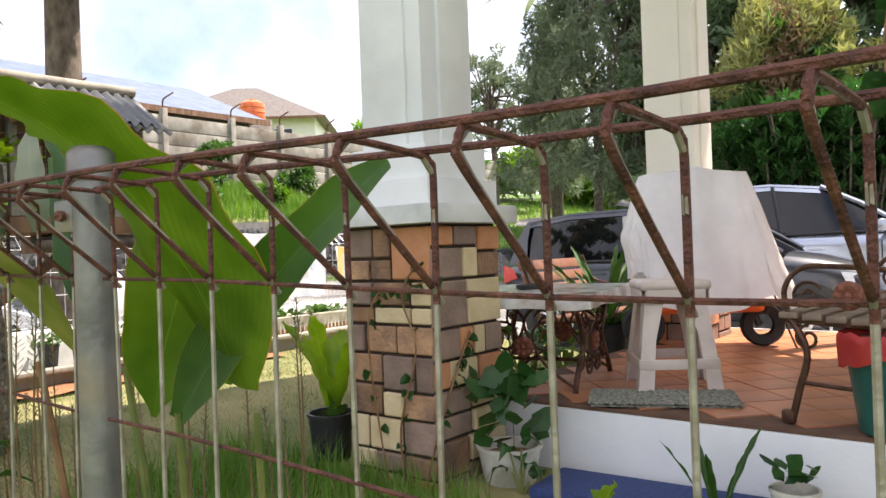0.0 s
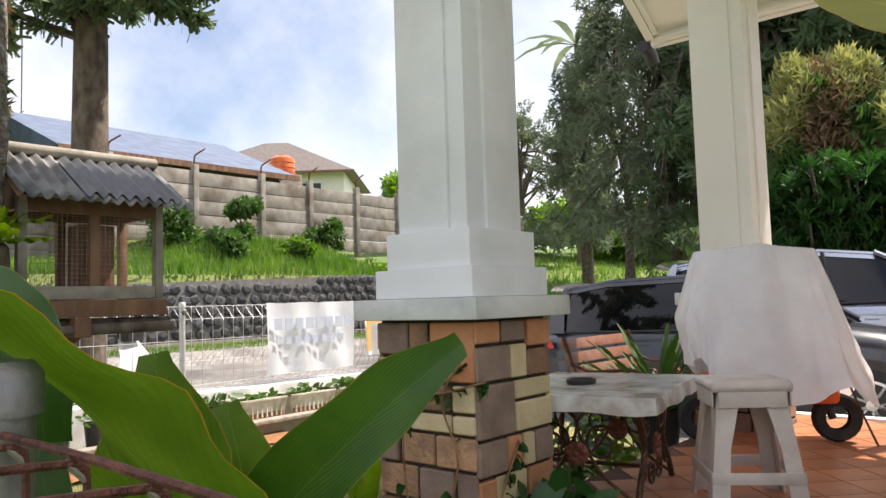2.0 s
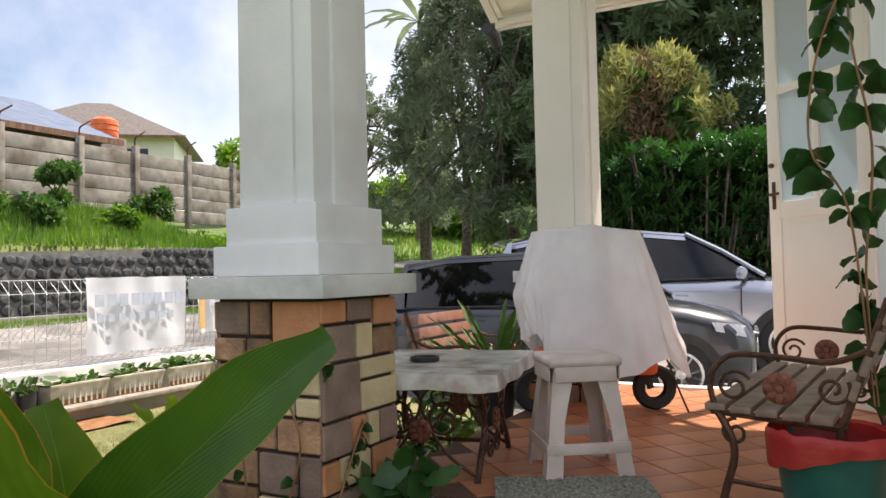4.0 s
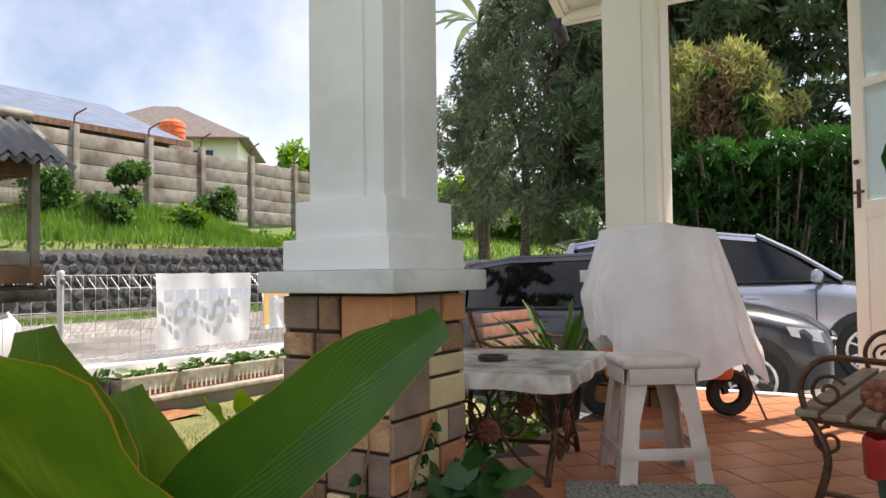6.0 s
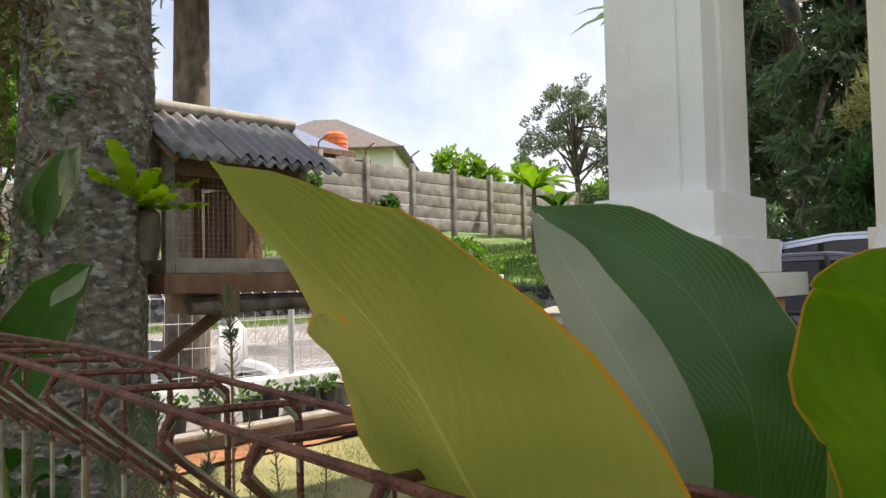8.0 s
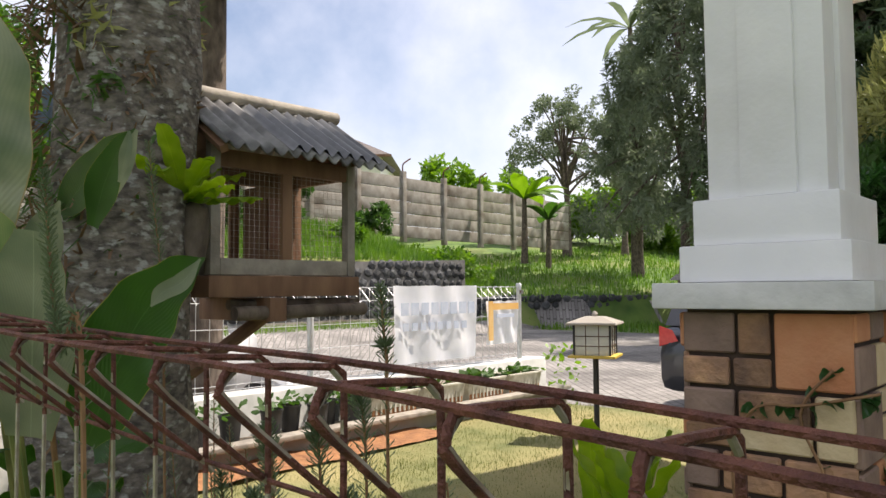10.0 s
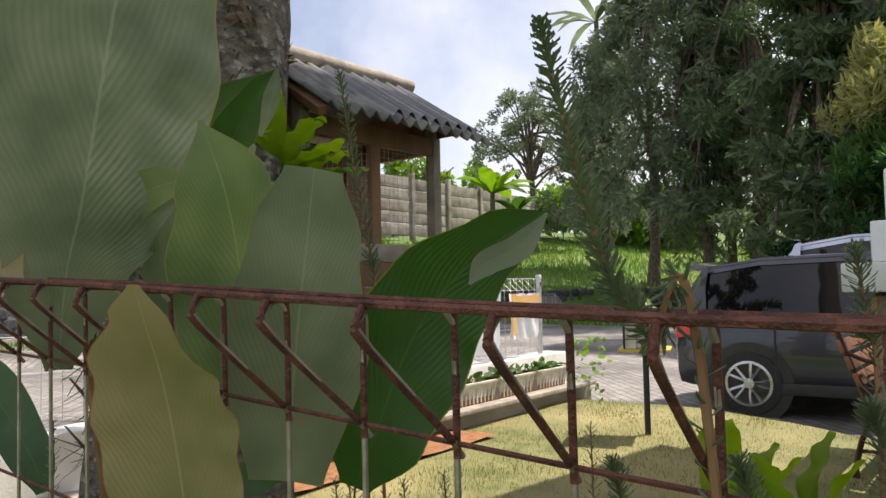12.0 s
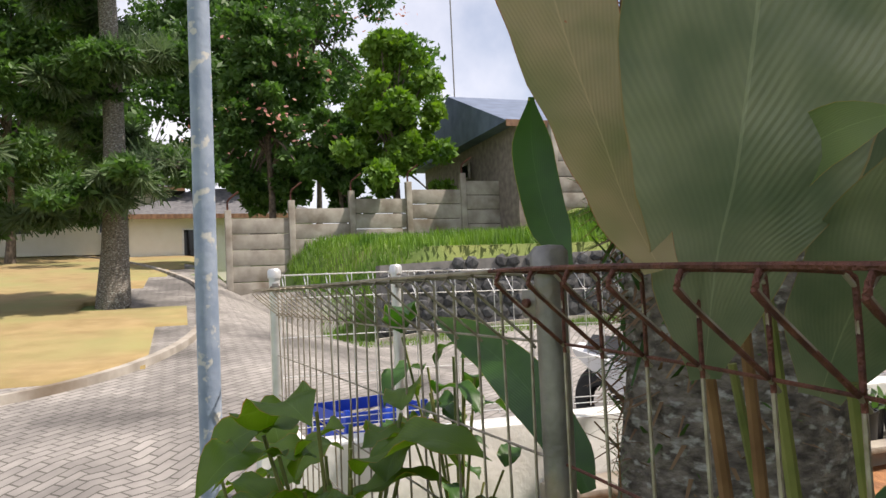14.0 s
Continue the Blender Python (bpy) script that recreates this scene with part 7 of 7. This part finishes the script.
for i in range(34):
    x = rq.choice((rq.uniform(-2.5, -1.5), rq.uniform(-2.3, -0.9), rq.uniform(-3.4, -1.2)))
    y = rq.uniform(1.6, 2.2)
    h = rq.uniform(0.4, 0.75)
    sprig([(x, y, 0.25 + h), (x + rq.uniform(-0.03, 0.03), y, 0.25 + h * 0.6), (x + rq.uniform(-0.04, 0.04), y + 0.02, 0.22)], 130, 0.022, 100 + i, LB)


# ---------------------------------------------------------------- creepers and shrubs
def climber(name, paths, n, size, label, seed, material, heart=0.4):
    t = thing(name, label, "climber", paths[0][-1])
    b = Vector(paths[0][-1])
    rnd = random.Random(seed)
    base = None
    for pth in paths:
        P = [p - b for p in smooth_path(pth, 6)]
        part("vine_stem", tube(P, 0.004, 5), M_DRYSTEM, t)
        for i in range(n):
            p = P[rnd.randrange(len(P))]
            m = Matrix.Translation(p) @ pose(0, 0, 0, rnd.uniform(-70, -10), rnd.uniform(-60, 60), rnd.uniform(-80, 80)) @ Matrix.Scale(rnd.uniform(0.6, 1.25), 4)
            if base is None:
                base = blade([(0, 0.01, 0), (0, size * 0.35, 0.004), (0, size * 0.7, 0.0), (0, size, -0.012)], (size * 0.16, size * heart, size * heart * 0.75, 0.001), (0, 0, 1), material, t, fold=0.2)
                base.matrix_basis = m
            else:
                share("leaf", base, t, m)
    return t


climber("hanging_vine", [[(-0.05, 3.86, 2.5), (-0.08, 3.86, 2.0), (-0.03, 3.87, 1.6), (-0.06, 3.86, 1.2), (-0.04, 3.87, 0.8)], [(-0.05, 3.86, 2.2), (-0.17, 3.84, 1.9), (-0.2, 3.83, 1.6), (-0.1, 3.84, 1.4), (-0.05, 3.87, 0.8)]], 44, 0.1, "trailing vine with broad green leaves beside the door", 5, M_F_VINE)
climber("creeper", [[(-1.60, 3.07, 1.02), (-1.68, 3.07, 0.9), (-1.62, 3.07, 0.7), (-1.70, 3.06, 0.4), (-1.66, 3.05, 0.14)], [(-1.5, 3.07, 0.97), (-1.66, 3.06, 0.93), (-1.8, 3.06, 0.9), (-1.85, 3.06, 0.7), (-1.75, 3.05, 0.14)], [(-1.54, 3.3, 0.75), (-1.54, 3.2, 0.6), (-1.55, 3.1, 0.4), (-1.6, 3.05, 0.14)]], 20, 0.05, "small-leaved creeper climbing the stone plinth", 6, M_F_VINE)


def shrub(at, n, r, h, size, label, seed, material, name="broad_leaf_shrub"):
    t = thing(name, label, "shrub", at)
    rnd = random.Random(seed)
    base = None
    for i in range(n):
        a = i * 2.4
        c = Vector((r * 0.55 * math.cos(a) * rnd.random(), r * 0.55 * math.sin(a) * rnd.random(), h * (0.3 + 0.7 * i / n)))
        m = Matrix.Translation(c) @ pose(0, 0, 0, rnd.uniform(-35, 35), rnd.uniform(-20, 20), math.degrees(a)) @ Matrix.Scale(rnd.uniform(0.7, 1.2), 4)
        if base is None:
            base = blade([(0, 0.02, 0), (0, size * 0.3, 0.02), (0, size * 0.7, 0.015), (0, size, -0.04)], (0.004, size * 0.24, size * 0.2, 0.001), (0, 0, 1), material, t, fold=0.25, wave=0.2)
            base.matrix_basis = m
        else:
            share("leaf", base, t, m)
        part("stalk", tube([(0, 0, 0), c * 0.6, c], 0.004, 5), M_STEM, t)
    return t


shrub((-3.42, 1.22, 0.45), 26, 0.3, 0.55, 0.24, "shrub with glossy broad green leaves in front of the fence", 1, M_L_GREEN)
shrub((-3.75, 1.12, 0.35), 20, 0.3, 0.5, 0.2, "shrub with glossy broad green leaves by the pole", 2, M_L_GREEN)
shrub((-3.2, 1.25, 0.4), 16, 0.25, 0.4, 0.2, "shrub with dark glossy leaves against the fence", 3, M_L_DARK)
# Next two shrubs are added filler that darkens the gaps between stems.
shrub((-2.8, 1.74, 0.25), 22, 0.35, 0.62, 0.2, "added dark-leaved filler shrub that darkens gaps among the big leaf stems", 14, M_L_DARK)
shrub((-2.45, 1.8, 0.22), 18, 0.3, 0.5, 0.18, "added dark-leaved filler shrub that darkens gaps among the big leaf stems", 15, M_L_DARK)
shrub((-4.1, 1.7, 0.35), 16, 0.3, 0.75, 0.18, "dark-leaved shrub behind the wire fence", 4, M_L_DARK)
shrub((-1.3, 3.25, 0.17), 6, 0.1, 0.2, 0.09, "small dark glossy plant by the porch", 5, M_F_VINE)


def tufts(name, n, box_, hmin, hmax, material, label, seed, wd=0.006, spread=0.5):
    """Grass blades scattered on the ground."""
    rs_ = np.random.RandomState(seed)
    vs, fs = [], []
    for i in range(n):
        x, y = rs_.uniform(box_[0], box_[1]), rs_.uniform(box_[2], box_[3])
        z = height(x, y) - 0.01
        h = rs_.uniform(hmin, hmax)
        a = rs_.uniform(0, 6.283)
        dx, dy = math.cos(a), math.sin(a)
        k = h * spread * rs_.rand()
        o = len(vs)
        vs += [(x - dy * wd, y + dx * wd, z), (x + dy * wd, y - dx * wd, z), (x + dx * k, y + dy * k, z + h)]
        fs.append((o, o + 1, o + 2))
    return tagged(raw(name, vs, fs, material), label, "grass", kind="stuff")


shrub((-2.02, 4.45, 0.2), 22, 0.3, 0.42, 0.16, "dark glossy shrub at the porch edge beneath the table", 21, M_L_DARK)
shrub((-2.08, 4.95, 0.2), 18, 0.3, 0.36, 0.16, "light green shrub at the porch edge by the bench", 22, M_L_GREEN)
tufts("lawn_grass", 60000, (-4.5, -1.9, 1.7, 6.2), 0.015, 0.045, M_LAWNB, "short yellow-green lawn grass", 1, 0.003)
tufts("bank_grass", 16000, (-21, -17.3, 7, 21), 0.12, 0.4, M_GRASSB, "lush grass on the bank", 2, 0.02)
tufts("slope_grass", 16000, (-24, -6, 20, 44), 0.12, 0.3, M_GRASSB, "mown green slope grass", 3, 0.025)
tufts("verge_grass", 9000, (-17.2, -15.6, 4, 20), 0.05, 0.15, M_GRASSB, "grass verge along the street", 4, 0.012)
tufts("verge_grass", 7000, (-24, -17, 3.8, 7), 0.1, 0.3, M_GRASSB, "grass along the uphill street", 6, 0.015)
tufts("bed_grass", 4000, (-2.6, -1.3, 2.2, 3.1), 0.05, 0.2, M_GRASSB, "mondo grass tufts round the pillar", 5, 0.004, 0.9)
bed = thing("soil_bed", "red-brown soil bed below the ledge", "soil", (0, 0, 0), kind="structure")
sheet("earth", steps((-4.55, -4.2, 0.1)), steps((1.5, 4.6, 0.1)), lambda x, y: height(x, y) + 0.03 + 0.02 * noise.noise((x * 5, y * 5, 0)), M_SOIL).parent = bed


# ---------------------------------------------------------------- floor tiles and plinth stones
tile = None
TS = 0.2
TC = 0.70710678
for i in range(-14, 24):
    for j in range(-14, 24):
        x = -1.0 + (i - j) * TS * TC
        y = 4.6 + (i + j) * TS * TC
        e = TS * TC
        if -1.74 + e < x < 1.7 and 3.585 + e < y < 6.34 - e:
            m = pose(x, y, PZ - 0.006 + random.uniform(-0.0006, 0.0006), 0, 0, 45)
            if tile is None:
                bm = box(-TS / 2 + 0.0035, TS / 2 - 0.0035, -TS / 2 + 0.0035, TS / 2 - 0.0035, 0, 0.006)
                tile = part("tile", bm, M_TILE, FLOOR, m=m, smooth=False)
            else:
                share("tile", tile, FLOOR, m)


def stones(P, zc, hc, seed):
    """Random rubble cladding of squared stones on the four sides of a plinth."""
    rnd = random.Random(seed)
    mats = [M_STONE, M_STONE, M_STONE2, M_STONE3, M_STONE3, M_STONE4]

    def cut(x0, x1, z0, z1, out):
        w_, h_ = x1 - x0, z1 - z0
        if (w_ < 0.25 and h_ < 0.15 and (w_ < 0.17 or rnd.random() < 0.6)) or (w_ < 0.22 and h_ < 0.21 and rnd.random() < 0.4):
            out.append((x0, x1, z0, z1))
        elif h_ > 0.15 and h_ > w_ * 0.55:
            c = z0 + h_ * rnd.uniform(0.36, 0.64)
            cut(x0, x1, z0, c, out)
            cut(x0, x1, c, z1, out)
        else:
            c = x0 + w_ * rnd.uniform(0.34, 0.66)
            cut(x0, c, z0, z1, out)
            cut(c, x1, z0, z1, out)

    for side in range(4):
        turn = pose(0, 0, 0, 0, 0, 90 * side)
        out = []
        cut(-hc - 0.014, hc + 0.014, -0.02, zc - 0.004, out)
        for x0, x1, z0, z1 in out:
            bm = box(x0 + 0.006, x1 - 0.006, -hc - rnd.uniform(0.012, 0.024), -hc + 0.002, z0 + 0.006, z1 - 0.006, 0.005, seg=1)
            part("stone", bm, rnd.choice(mats), P, m=turn, smooth=False)


stones(P1, ZC, HC, 5)
stones(P2, ZC2, HC2, 6)
